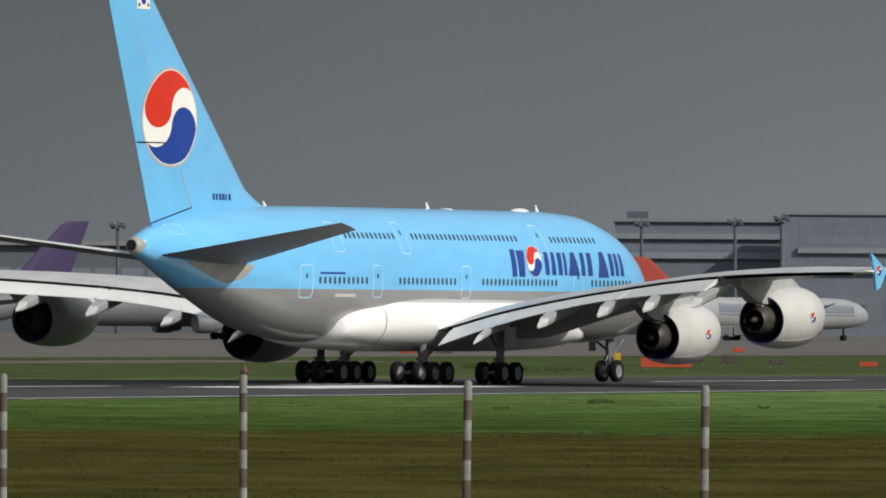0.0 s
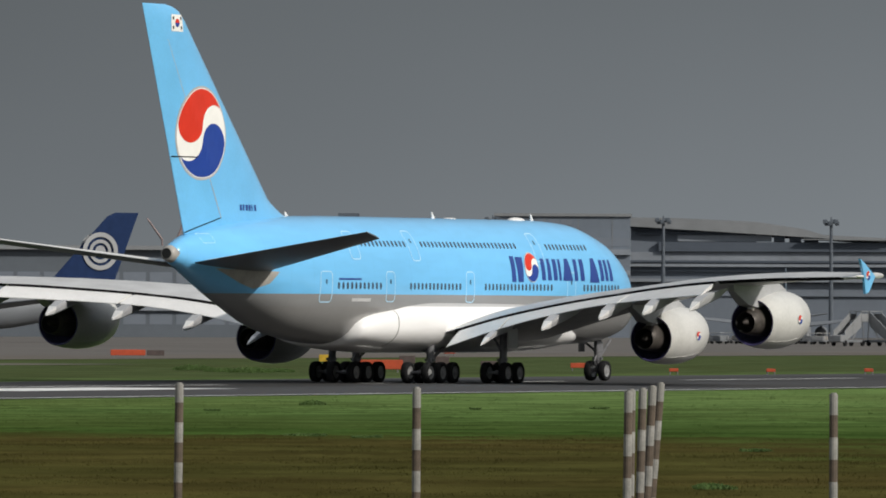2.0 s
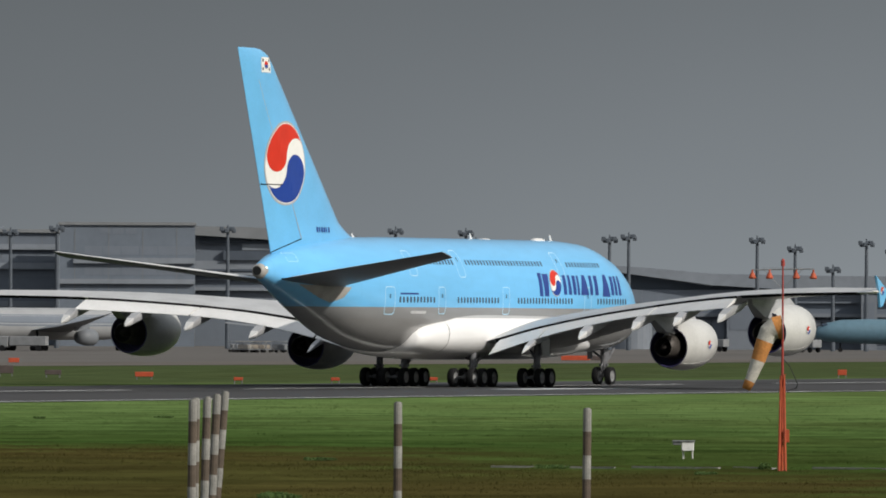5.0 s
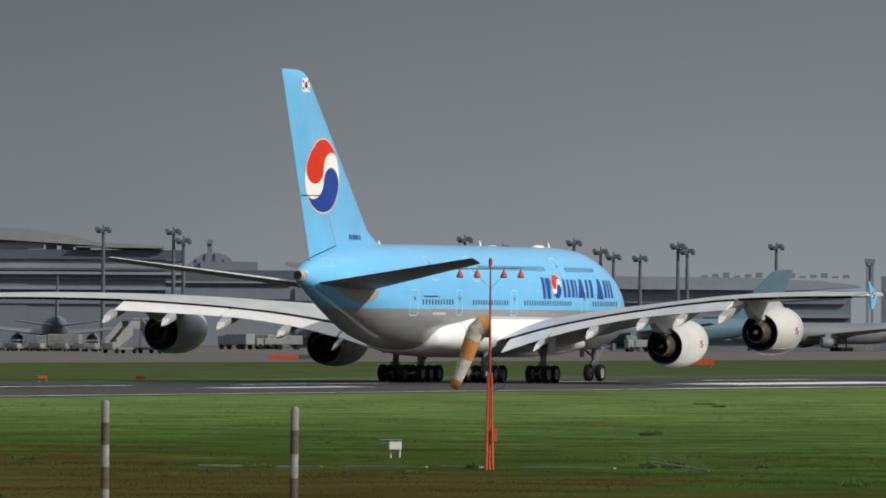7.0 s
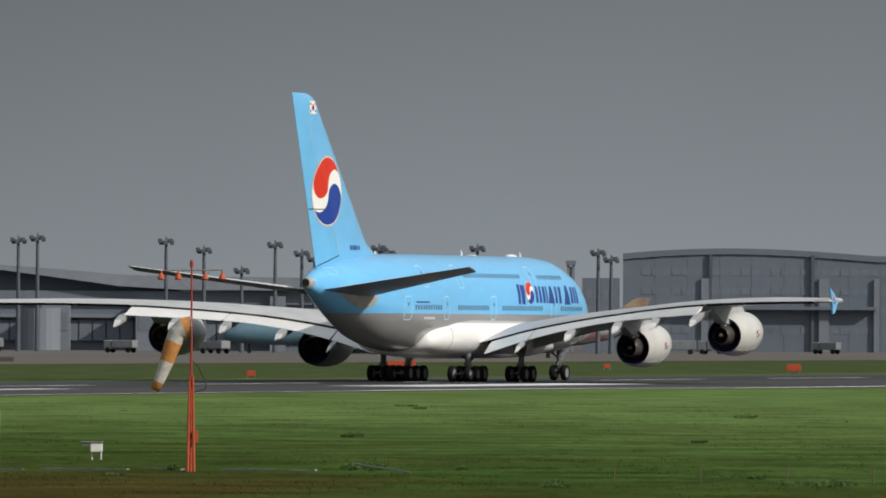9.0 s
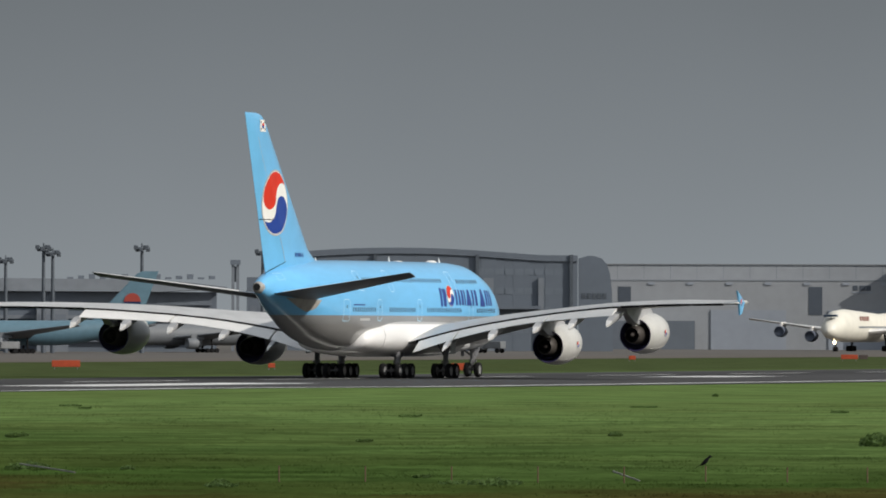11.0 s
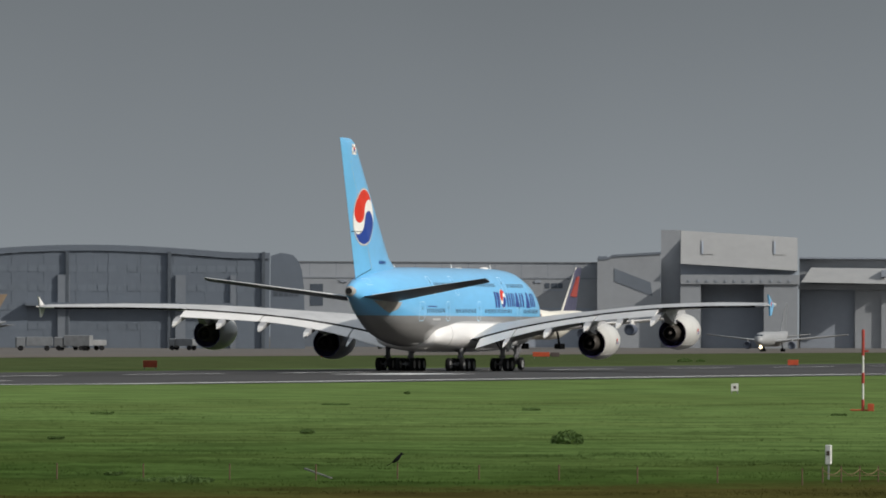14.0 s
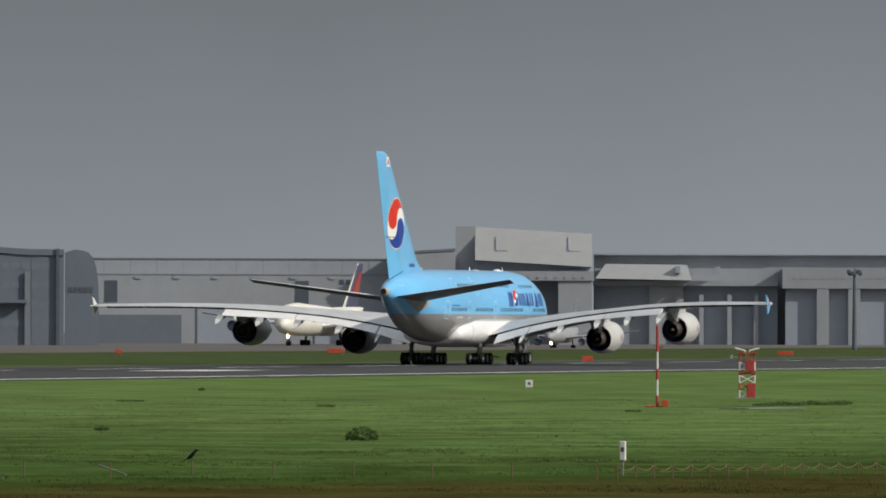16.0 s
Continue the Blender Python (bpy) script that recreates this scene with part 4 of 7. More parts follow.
# ---- engines ----
def engine(x_rear, y, z_rear, droop, side):
    n = 44
    prof = [(0.0, 1.50), (0.06, 1.53), (1.15, 1.74), (2.45, 1.88), (3.65, 1.90), (4.7, 1.80), (5.35, 1.64), (5.66, 1.50), (5.72, 1.42), (5.6, 1.33), (5.0, 1.30)]
    rg = lathe_x([(x_rear + a, r) for a, r in prof], 0, side * y, z_rear, n, droop)
    v, f = loft(rg, cap0=False, cap1=True)
    eng = mesh_of("engine", v, f, M_nacelle, plane, "big white turbofan engine nacelle under the wing", smooth=True)
    rg = lathe_x([(x_rear + 0.01, 1.49), (x_rear + 0.5, 1.46), (x_rear + 2.2, 1.36), (x_rear + 2.3, 0.2)], 0, side * y, z_rear, n, droop)
    v, f = loft(rg, cap0=False, cap1=True)
    mesh_of("fan_duct", v, f, M_nozz, eng, "dark navy lining of the fan outlet", smooth=True)
    rg = lathe_x([(x_rear - 0.02, 1.50), (x_rear - 0.03, 1.42), (x_rear + 0.1, 1.40)], 0, side * y, z_rear, n, droop)
    v, f = loft(rg, cap0=False, cap1=False)
    mesh_of("duct_lip", v, f, M_lip, eng, "navy rim of the fan outlet", smooth=True)
    rg = lathe_x([(x_rear - 1.05, 0.68), (x_rear - 1.0, 0.72), (x_rear - 0.1, 0.88), (x_rear + 1.2, 1.02), (x_rear + 2.2, 1.02)], 0, side * y, z_rear, 32, droop)
    v, f = loft(rg, cap0=False, cap1=False)
    mesh_of("core_nozzle", v, f, M_hot, eng, "heat-stained metal core nozzle", smooth=True)
    rg = lathe_x([(x_rear - 1.03, 0.67), (x_rear - 0.3, 0.62), (x_rear - 0.25, 0.1)], 0, side * y, z_rear, 32, droop)
    v, f = loft(rg, cap0=False, cap1=True)
    mesh_of("core_lining", v, f, M_black, eng, smooth=True)
    rg = lathe_x([(x_rear - 1.45, 0.06), (x_rear - 1.0, 0.22), (x_rear - 0.3, 0.36)], 0, side * y, z_rear, 24, droop)
    v, f = loft(rg, cap0=True, cap1=False)
    mesh_of("exhaust_plug", v, f, M_core, eng, "dark brown exhaust plug", smooth=True)
    bm = bmesh.new()
    box(bm, x_rear - 0.35, x_rear + 1.9, side * y - 0.26, side * y + 0.26, z_rear + 0.62, z_rear + 1.38, 0.1)
    part("heat_shield", bm, M_bare, eng, "bare metal shield under the pylon")
    # raised white line along the lower cowl on either side
    for s_ in (-1, 1):
        rows = []
        for a, r in ((0.25, 1.565), (0.7, 1.655), (1.15, 1.745), (1.8, 1.825), (2.45, 1.885), (3.1, 1.90), (3.65, 1.905), (4.2, 1.86)):
            dip = radians(-52 + 3.0 * a)
            rows.append([(x_rear + a, side * y + s_ * (r + q) * math.cos(dip + w), z_rear + droop * a + (r + q) * math.sin(dip + w)) for q, w in ((0.0, -0.016), (0.012, -0.016), (0.012, 0.016), (0.0, 0.016))])
        v, f = loft(rows)
        mesh_of("cowl_seam", v, f, M_white, eng, "pale raised line along the lower cowl")
    # pylon up to the wing
    zw = lambda x: smooth_interp(y, WTE, 2) + (smooth_interp(y, WLE, 2) - smooth_interp(y, WTE, 2)) * (x - smooth_interp(y, WTE, 1)) / (smooth_interp(y, WLE, 1) - smooth_interp(y, WTE, 1))
    rings = []
    for x, lo, hi, w in ((x_rear - 3.2, zw(x_rear - 3.2) - 0.6, zw(x_rear - 3.2) - 0.1, 0.22), (x_rear - 1.4, z_rear + 1.15, zw(x_rear - 1.4) - 0.3, 0.42), (x_rear + 0.3, z_rear + 0.95, zw(x_rear + 0.3) - 0.1, 0.44), (x_rear + 2.5, z_rear + 1.5, zw(x_rear + 2.5) + 0.2, 0.38), (x_rear + 4.0, z_rear + 1.7, z_rear + 2.35, 0.3), (x_rear + 5.0, z_rear + 1.75, z_rear + 2.05, 0.1)):
        hi = max(hi, lo + 0.15)
        rings.append([(x, side * y - w, lo), (x, side * y + w, lo), (x, side * y + w * 0.9, (lo + hi) / 2), (x, side * y + w, hi), (x, side * y - w, hi), (x, side * y - w * 0.9, (lo + hi) / 2)])
    v, f = loft(rings)
    mesh_of("pylon", v, f, M_pylon, eng, "grey pylon joining engine and wing")
    if side < 0:
        def ysurf(x, z, zr=z_rear + 3.6 * droop):
            return y + math.sqrt(max(0.0, 1.9 ** 2 - (z - zr) ** 2)) if abs(z - zr) < 1.9 else y
        emblem(x_rear + 3.2, z_rear + 0.2, 0.31, ysurf, eng, 0.02)
    return eng


for side in (-1, 1):
    port_engines = [engine(-36.7, 25.7, 4.08, 0.055, side), engine(-29.2, 14.75, 2.98, 0.065, side)]

# ---- landing gear ----
TYRE_R = 0.70
bm = bmesh.new()
prof = [(0.42, -0.20), (0.60, -0.255), (0.67, -0.22), (0.70, -0.10), (0.70, 0.10), (0.67, 0.22), (0.60, 0.255), (0.42, 0.20)]
nseg = 22
rr = [[bm.verts.new((r * math.sin(k * math.tau / nseg), y, r * math.cos(k * math.tau / nseg))) for k in range(nseg)] for r, y in prof]
for i in range(len(rr) - 1):
    for k in range(nseg):
        bm.faces.new((rr[i][k], rr[i][(k + 1) % nseg], rr[i + 1][(k + 1) % nseg], rr[i + 1][k]))
hub0 = []
for ring, y, deep in ((rr[0], -0.20, -0.08), (rr[-1], 0.20, 0.08)):
    inner = [bm.verts.new((0.30 * math.sin(k * math.tau / nseg), deep, 0.30 * math.cos(k * math.tau / nseg))) for k in range(nseg)]
    cap = [bm.verts.new((0.12 * math.sin(k * math.tau / nseg), y * 1.1, 0.12 * math.cos(k * math.tau / nseg))) for k in range(nseg)]
    for k in range(nseg):
        for a, b in ((ring, inner), (inner, cap)):
            hub0.append(bm.faces.new((a[k], a[(k + 1) % nseg], b[(k + 1) % nseg], b[k])))
    hub0.append(bm.faces.new(cap))
for fc in hub0:
    fc.material_index = 1
bmesh.ops.recalc_face_normals(bm, faces=bm.faces)
WHEEL = bpy.data.meshes.new("wheel")
bm.to_mesh(WHEEL)
bm.free()
WHEEL.materials.append(M_rubber)
WHEEL.materials.append(M_hub)
WHEEL.polygons.foreach_set("use_smooth", [True] * len(WHEEL.polygons))
wheels = []


def gear(name, x, y, axles, half, top, label, rake=0.0):
    bm = bmesh.new()
    tube(bm, (x, y, 0.75), (x + rake * 0.4, y, 1.5), 0.15, 0.15, 12)
    tube(bm, (x + rake * 0.3, y, 1.35), (x + rake, y, top), 0.24, 0.28, 14)
    for ax in axles:
        tube(bm, (x + ax, y - half, 0.7), (x + ax, y + half, 0.7), 0.10, None, 8)
    if len(axles) > 1:
        tube(bm, (x + axles[0], y, 0.72), (x + axles[-1], y, 0.72), 0.16, None, 10)
    tube(bm, (x + 0.1, y, 1.5), (x + 1.9, y, top - 0.2), 0.10, None, 8)
    tube(bm, (x + 0.1, y, 1.9), (x, y + (1.3 if y <= 0 else -1.3), top - 0.1), 0.09, None, 8)
    tube(bm, (x - 0.22, y, 0.95), (x - 0.5, y, 1.35), 0.06, None, 6)
    tube(bm, (x - 0.5, y, 1.35), (x - 0.2, y, 1.75), 0.06, None, 6)
    box(bm, x - 0.12, x + 0.12, y - 0.35, y + 0.35, 1.45, 1.62)
    g = part(name, bm, M_gear, plane, label)
    for ax in axles:
        for s in (-1, 1):
            o = new("wheel", WHEEL)
            o.parent = g
            o.location = (x + ax, y + s * half, TYRE_R)
            wheels.append(o)
    return g


ng = gear("nose_gear", -7.5, 0.0, (0.0,), 0.52, 3.0, "twin-wheel nose gear leg")
for side in (-1, 1):
    gear("wing_gear", -34.2, side * 6.35, (-0.85, 0.85), 0.68, 4.2, "four-wheel wing landing gear", 0.3)
    gear("body_gear", -37.5, side * 2.75, (-1.7, 0.0, 1.7), 0.76, 2.6, "six-wheel body landing gear")
    # gear doors
    bm = bmesh.new()
    box(bm, -35.0, -33.6, side * 7.15 - 0.05, side * 7.15 + 0.05, 2.3, 3.6, 0.03)
    part("gear_door", bm, M_wing, plane, "open landing gear door")
    bm = bmesh.new()
    box(bm, -9.0, -8.1, side * 0.7 - 0.03, side * 0.7 + 0.03, 2.0, 2.7, 0.02)
    part("gear_door", bm, M_gear, plane, "open landing gear door")

# antennas, beacon and domes along the crown
for x, h in ((-52.2, 0.28), (-31.9, 0.42), (-17.5, 0.45)):
    zt = section(x)[0]
    bm = bmesh.new()
    vs = [bm.verts.new(p) for p in ((x - 0.22, -0.03, zt - 0.03), (x + 0.22, -0.03, zt - 0.03), (x + 0.22, 0.03, zt - 0.03), (x - 0.22, 0.03, zt - 0.03), (x - 0.3, -0.015, zt + h), (x - 0.16, -0.015, zt + h), (x - 0.16, 0.015, zt + h), (x - 0.3, 0.015, zt + h))]
    for q in ((0, 1, 5, 4), (1, 2, 6, 5), (2, 3, 7, 6), (3, 0, 4, 7), (4, 5, 6, 7)):
        bm.faces.new([vs[k] for k in q])
    part("antenna", bm, M_white, plane, "white blade antenna")
for x, rx, rz in ((-19.9, 0.95, 0.24), (-29.6, 0.4, 0.12)):
    rings = []
    zt = section(x)[0] - 0.05
    for k in range(7):
        q = math.radians(90 * k / 6)
        rings.append([(x + rx * math.cos(q) * math.cos(a), 0.5 * math.cos(q) * math.sin(a), zt + rz * math.sin(q)) for a in [j * math.tau / 18 for j in range(18)]])
    v, f = loft(rings, cap0=False)
    mesh_of("radome", v, f, M_white, plane, "flat white satellite antenna dome", smooth=True)
# fairing seam and small hatches
FSEAM = []
for k in range(15):
    a = radians(-60 + 130 * k / 14)
    x = -44.0 + 0.25 * math.sin(a)
    w, t, b = (smooth_interp(x, FA, c) for c in (1, 2, 3))
    c = b + 0.55 * (t - b)
    FSEAM.append((x, -(w * abs(math.cos(a)) ** 0.75 + 0.012), c + ((t - c) if math.sin(a) > 0 else (c - b)) * math.copysign(abs(math.sin(a)) ** 0.8, math.sin(a))))
v = [p for q in FSEAM for p in ((q[0] - 0.035, q[1], q[2]), (q[0] + 0.035, q[1], q[2]))]
mesh_of("fairing_joint", v, [(2 * k, 2 * k + 1, 2 * k + 3, 2 * k + 2) for k in range(14)], M_gap, fairing)
v, f = surf_strip(rounded(-65.0, -63.9, 9.0, 9.6, 0.08), 0.035)
mesh_of("hatch", v, f, M_line, hull, "pale outlined service hatch")
hull_patch("hatch", -49.6, -47.2, 5.35, 5.55, M_wing, "small grey cargo panel")

# the port wing and its engines are lowered to fit the camera's view
for ob in [wing_l] + list(wing_l.children_recursive) + port_engines + [q for e in port_engines for q in e.children]:
    for q in ob.data.vertices:
        q.co.z -= 0.0115 * max(0.0, q.co.y - 5.0)

# hull stations, fitted to the view with an earlier lens, rescaled to about true length
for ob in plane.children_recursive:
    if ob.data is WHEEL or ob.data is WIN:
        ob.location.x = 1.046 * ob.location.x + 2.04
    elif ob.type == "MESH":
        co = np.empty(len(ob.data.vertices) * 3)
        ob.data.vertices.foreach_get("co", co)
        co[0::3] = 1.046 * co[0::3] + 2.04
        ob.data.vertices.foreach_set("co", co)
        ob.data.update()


# ---- fence, windsock and small airfield things ----
M_conc = mat("post_white", (0.27, 0.262, 0.238), 0.8, var=0.2, scale=3, grain=30)
M_brown = mat("post_brown", (0.105, 0.078, 0.055), 0.8, var=0.25, scale=3, grain=30)
M_orange = mat("safety_orange", (0.46, 0.075, 0.022), 0.6, var=0.15, scale=2)
M_sockor = mat("windsock_orange", (0.55, 0.23, 0.06), 0.85, var=0.2, scale=2.5, grain=14)
M_sockwh = mat("windsock_white", (0.55, 0.52, 0.46), 0.85, var=0.2, scale=2.5, grain=14)
M_redp = mat("mast_red", (0.36, 0.04, 0.028), 0.6, var=0.15, scale=3)
M_whp = mat("mast_white", (0.66, 0.65, 0.62), 0.6, var=0.12, scale=3)
M_steel = mat("galvanised_steel", (0.28, 0.28, 0.28), 0.5, 0.6, var=0.2, scale=4)
M_signor = mat("sign_orange", (0.42, 0.060, 0.018), 0.55, var=0.1, scale=2)
M_signyel = mat("sign_yellow", (0.48, 0.30, 0.02), 0.55, var=0.1, scale=2)
M_signback = mat("sign_dark", (0.07, 0.05, 0.045), 0.7, var=0.15, scale=2)
M_feather = mat("black_feathers", (0.008, 0.008, 0.010), 0.85, var=0.2, scale=8, spec=0.1)
M_rust = mat("rusty_stake", (0.13, 0.08, 0.045), 0.85, var=0.25, scale=4)
M_rope = mat("ochre_rope", (0.20, 0.145, 0.07), 0.9, var=0.2, scale=6)


def banded_post(p, h, r, lean, name="fence_post", tilt=0.0):
    post = empty(name, Matrix.Translation(p) @ Matrix.Rotation(radians(tilt), 4, Vector((0.9, 0.44, 0.0))) @ Matrix.Rotation(lean[0], 4, "X") @ Matrix.Rotation(lean[1], 4, "Y"), "weathered concrete fence post banded in white and brown", "fence post", "perimeter fence posts")
    # painted from the top down: white first
    top, k = h, 0
    while top > 0:
        low = top - 0.415
        if low < 0.15:
            low = -0.02
        bm = bmesh.new()
        tube(bm, (0, 0, low), (0, 0, top), r, r * 0.99, 12)
        if k == 0:
            bmesh.ops.bevel(bm, geom=[e for e in bm.edges if all(abs(q.co.z - h) < 1e-4 for q in e.verts)], offset=r * 0.3, segments=2, affect="EDGES")
        part("band", bm, M_conc if k % 2 == 0 else M_brown, post)
        top, k = low, k + 1
    return post


rp = random.Random(4)
for az, d, h, tilt in ((33.55, 203, 3.1, 0), (32.13, 197, 3.1, 0), (30.6, 197, 3.12, 0), (29.18, 186, 3.1, 0), (27.66, 177, 3.1, 0), (26.318, 170, 3.1, 0.6), (26.298, 174, 3.1, 0.9), (26.241, 177, 3.1, 1.4), (26.198, 184, 3.1, 2.2), (26.17, 193, 3.1, 4.2), (25.0, 167, 3.1, 0), (23.8, 156, 3.1, 0)):
    banded_post(at(az, d), h, 0.081 * d / 170 if d < 190 else 0.088, (radians(rp.uniform(-0.4, 0.4)), radians(rp.uniform(-0.5, 0.7))), tilt=tilt)
# orange marker lamp on the post by the second bay
bm = bmesh.new()
box(bm, -0.08, 0.08, -0.08, 0.08, 0.0, 0.11, 0.02)
tube(bm, (0, 0, 0.10), (0, 0, 0.19), 0.05, 0.035, 10)
lampm = part("marker_lamp", bm, M_rust, None)
lampm.location = at(30.6, 197, 3.13)
tagged(lampm, "small faded orange marker lamp on a fence post", "lamp")

# windsock
WA = 22.55
WP = at(WA, 282.3)
sock = empty("windsock_mast", Matrix.Translation(WP) @ Matrix.Rotation(radians(WA - 90), 4, "Z"), "orange windsock mast with drooping orange and white sock and lamps", "windsock")
bm = bmesh.new()
for x, y in ((-0.10, -0.10), (0.10, -0.10), (0.0, 0.12)):
    tube(bm, (x, y, 0), (x * 0.5, y * 0.5, 3.0), 0.045, 0.035, 8)
for k in range(9):
    z = 0.15 + 0.33 * k
    tube(bm, (-0.10, -0.09, z), (0.09, -0.09, z + 0.26), 0.018, None, 5)
part("lattice", bm, M_orange, sock, "orange lattice foot of the mast")
bm = bmesh.new()
tube(bm, (0, 0, 2.6), (0, 0, 6.48), 0.042, 0.026, 10)
part("pole", bm, M_redp, sock)
bm = bmesh.new()
box(bm, 0.10, 0.22, -0.1, 0.1, 0.9, 1.3, 0.01)
part("junction_box", bm, M_orange, sock)
bm = bmesh.new()
tube(bm, (-0.98, 0, 6.32), (0.98, 0, 6.36), 0.022, None, 6)
for x in (-0.6, 0.6):
    tube(bm, (0, 0, 5.7), (x, 0, 6.33), 0.008, None, 4)
for k in range(24):
    x = -0.6 + 1.2 * k / 23
    tube(bm, (x, 0, 6.34), (x, 0, 6.40), 0.006, None, 4)
part("crossbar", bm, M_steel, sock, "thin crossbar with bird spikes")
for x in (-0.96, -0.42, 0.42, 0.96):
    bm = bmesh.new()
    tube(bm, (x, 0, 6.33), (x, 0, 6.24), 0.03, None, 8)
    tube(bm, (x, 0, 6.24), (x, 0, 6.08), 0.05, 0.12, 12)
    tube(bm, (x, 0, 6.08), (x, 0, 6.04), 0.12, 0.09, 12)
    part("lamp", bm, M_orange, sock, "red-orange lamp hood")
bm = bmesh.new()
tube(bm, (0, 0, 6.44), (0, 0, 6.62), 0.06, 0.06, 10)
tube(bm, (0, 0, 6.62), (0, 0, 6.68), 0.06, 0.03, 10)
part("top_light", bm, M_redp, sock)
path = [(-0.02, 4.52, 0.38), (-0.24, 4.50, 0.36), (-0.44, 4.36, 0.31), (-0.56, 4.08, 0.27), (-0.66, 3.78, 0.245), (-0.76, 3.46, 0.22), (-0.90, 3.12, 0.19), (-1.03, 2.82, 0.165), (-1.15, 2.56, 0.14)]
cols = ["o", "w", "w", "o", "o", "w", "w", "o"]
nrm = []
for i in range(len(path)):
    a, b = path[max(0, i - 1)], path[min(len(path) - 1, i + 1)]
    tx, tz = b[0] - a[0], b[1] - a[1]
    q = math.hypot(tx, tz)
    nrm.append((-tz / q, tx / q))
for i, c in enumerate(cols):
    rings = []
    for j in (i, i + 1):
        x, z, r = path[j]
        nx, nz = nrm[j]
        rings.append([(x + nx * r * math.cos(a) * (1 + 0.07 * math.sin(5 * a + j)), r * 0.85 * math.sin(a), z + nz * r * math.cos(a)) for a in [k * math.tau / 18 for k in range(18)]])
    v, f = loft(rings, cap0=False, cap1=(i == len(cols) - 1))
    mesh_of("sock_segment", v, f, M_sockor if c == "o" else M_sockwh, sock, "orange fabric band" if c == "o" else "off-white fabric band", smooth=True)
bm = bmesh.new()
for k in range(18):
    a, b = k * math.tau / 18, (k + 1) * math.tau / 18
    tube(bm, (-0.01, 0.34 * math.sin(a), 4.52 + 0.385 * math.cos(a)), (-0.01, 0.34 * math.sin(b), 4.52 + 0.385 * math.cos(b)), 0.014, None, 5)
tube(bm, (0, 0, 4.12), (0.05, 0, 4.12), 0.02, None, 6)
part("hoop", bm, M_steel, sock)
bm = bmesh.new()
cab = [(0.03, 0, 3.5), (0.22, -0.05, 3.3), (0.36, -0.05, 3.0), (0.48, -0.05, 2.72), (0.42, -0.05, 2.6), (0.1, -0.05, 2.5)]
for a, b in zip(cab, cab[1:]):
    tube(bm, a, b, 0.014, None, 5)
part("cable", bm, M_black, sock, "loose black cable")

# low instrument box
ib = empty("instrument_box", Matrix.Translation(at(23.18, 306)) @ Matrix.Rotation(radians(23.18 - 90), 4, "Z"), "small pale grey instrument box on legs in the grass", "instrument box")
bm = bmesh.new()
box(bm, -0.06, 0.36, -0.2, 0.2, 0.28, 0.60, 0.02)
part("body", bm, M_whp, ib)
bm = bmesh.new()
box(bm, -0.38, 0.40, -0.24, 0.24, 0.60, 0.64, 0.01)
part("lid", bm, M_steel, ib, "overhanging lid")
bm = bmesh.new()
box(bm, -0.36, -0.08, -0.18, 0.18, 0.48, 0.598, 0.02)
part("drawer", bm, M_steel, ib, "dark shallow tray under the lid")
for x in (0.0, 0.31):
    bm = bmesh.new()
    tube(bm, (x, 0, 0), (x, 0, 0.30), 0.03, None, 8)
    part("leg", bm, M_whp, ib)
# pale kerb line in the grass
for k, (a0, a1) in enumerate(((24.4, 23.62), (23.5, 22.95), (22.85, 22.6), (22.35, 21.75))):
    p, q = at(a0, 286.5), at(a1, 285)
    bm = bmesh.new()
    d = (q - p).normalized()
    nn = Vector((-d.y, d.x, 0)) * 0.09
    vs = [bm.verts.new(w + s + Vector((0, 0, z))) for w in (p, q) for s in (nn, -nn) for z in (0.0, 0.055)]
    for fc in ((0, 1, 3, 2), (4, 6, 7, 5), (0, 4, 5, 1), (2, 3, 7, 6), (1, 5, 7, 3)):
        bm.faces.new([vs[i] for i in fc])
    tagged(part("kerb", bm, M_conc, None), "low pale concrete kerb lying in the grass", "kerb", "kerbs", "structure")
bm = bmesh.new()
p, q = at(21.5, 286), at(21.15, 281)
tube(bm, p + Vector((0, 0, 0.22)), q + Vector((0, 0, 0.03)), 0.03, 0.025, 6)
tagged(part("stake", bm, M_conc, None), "fallen pale stake lying in the grass", "stake")
bm = bmesh.new()
p, q = at(17.72, 272), at(17.55, 268)
tube(bm, p + Vector((0, 0, 0.25)), q + Vector((0, 0, 0.03)), 0.03, 0.025, 6)
tagged(part("stake", bm, M_conc, None), "fallen pale stake lying in the grass", "stake")

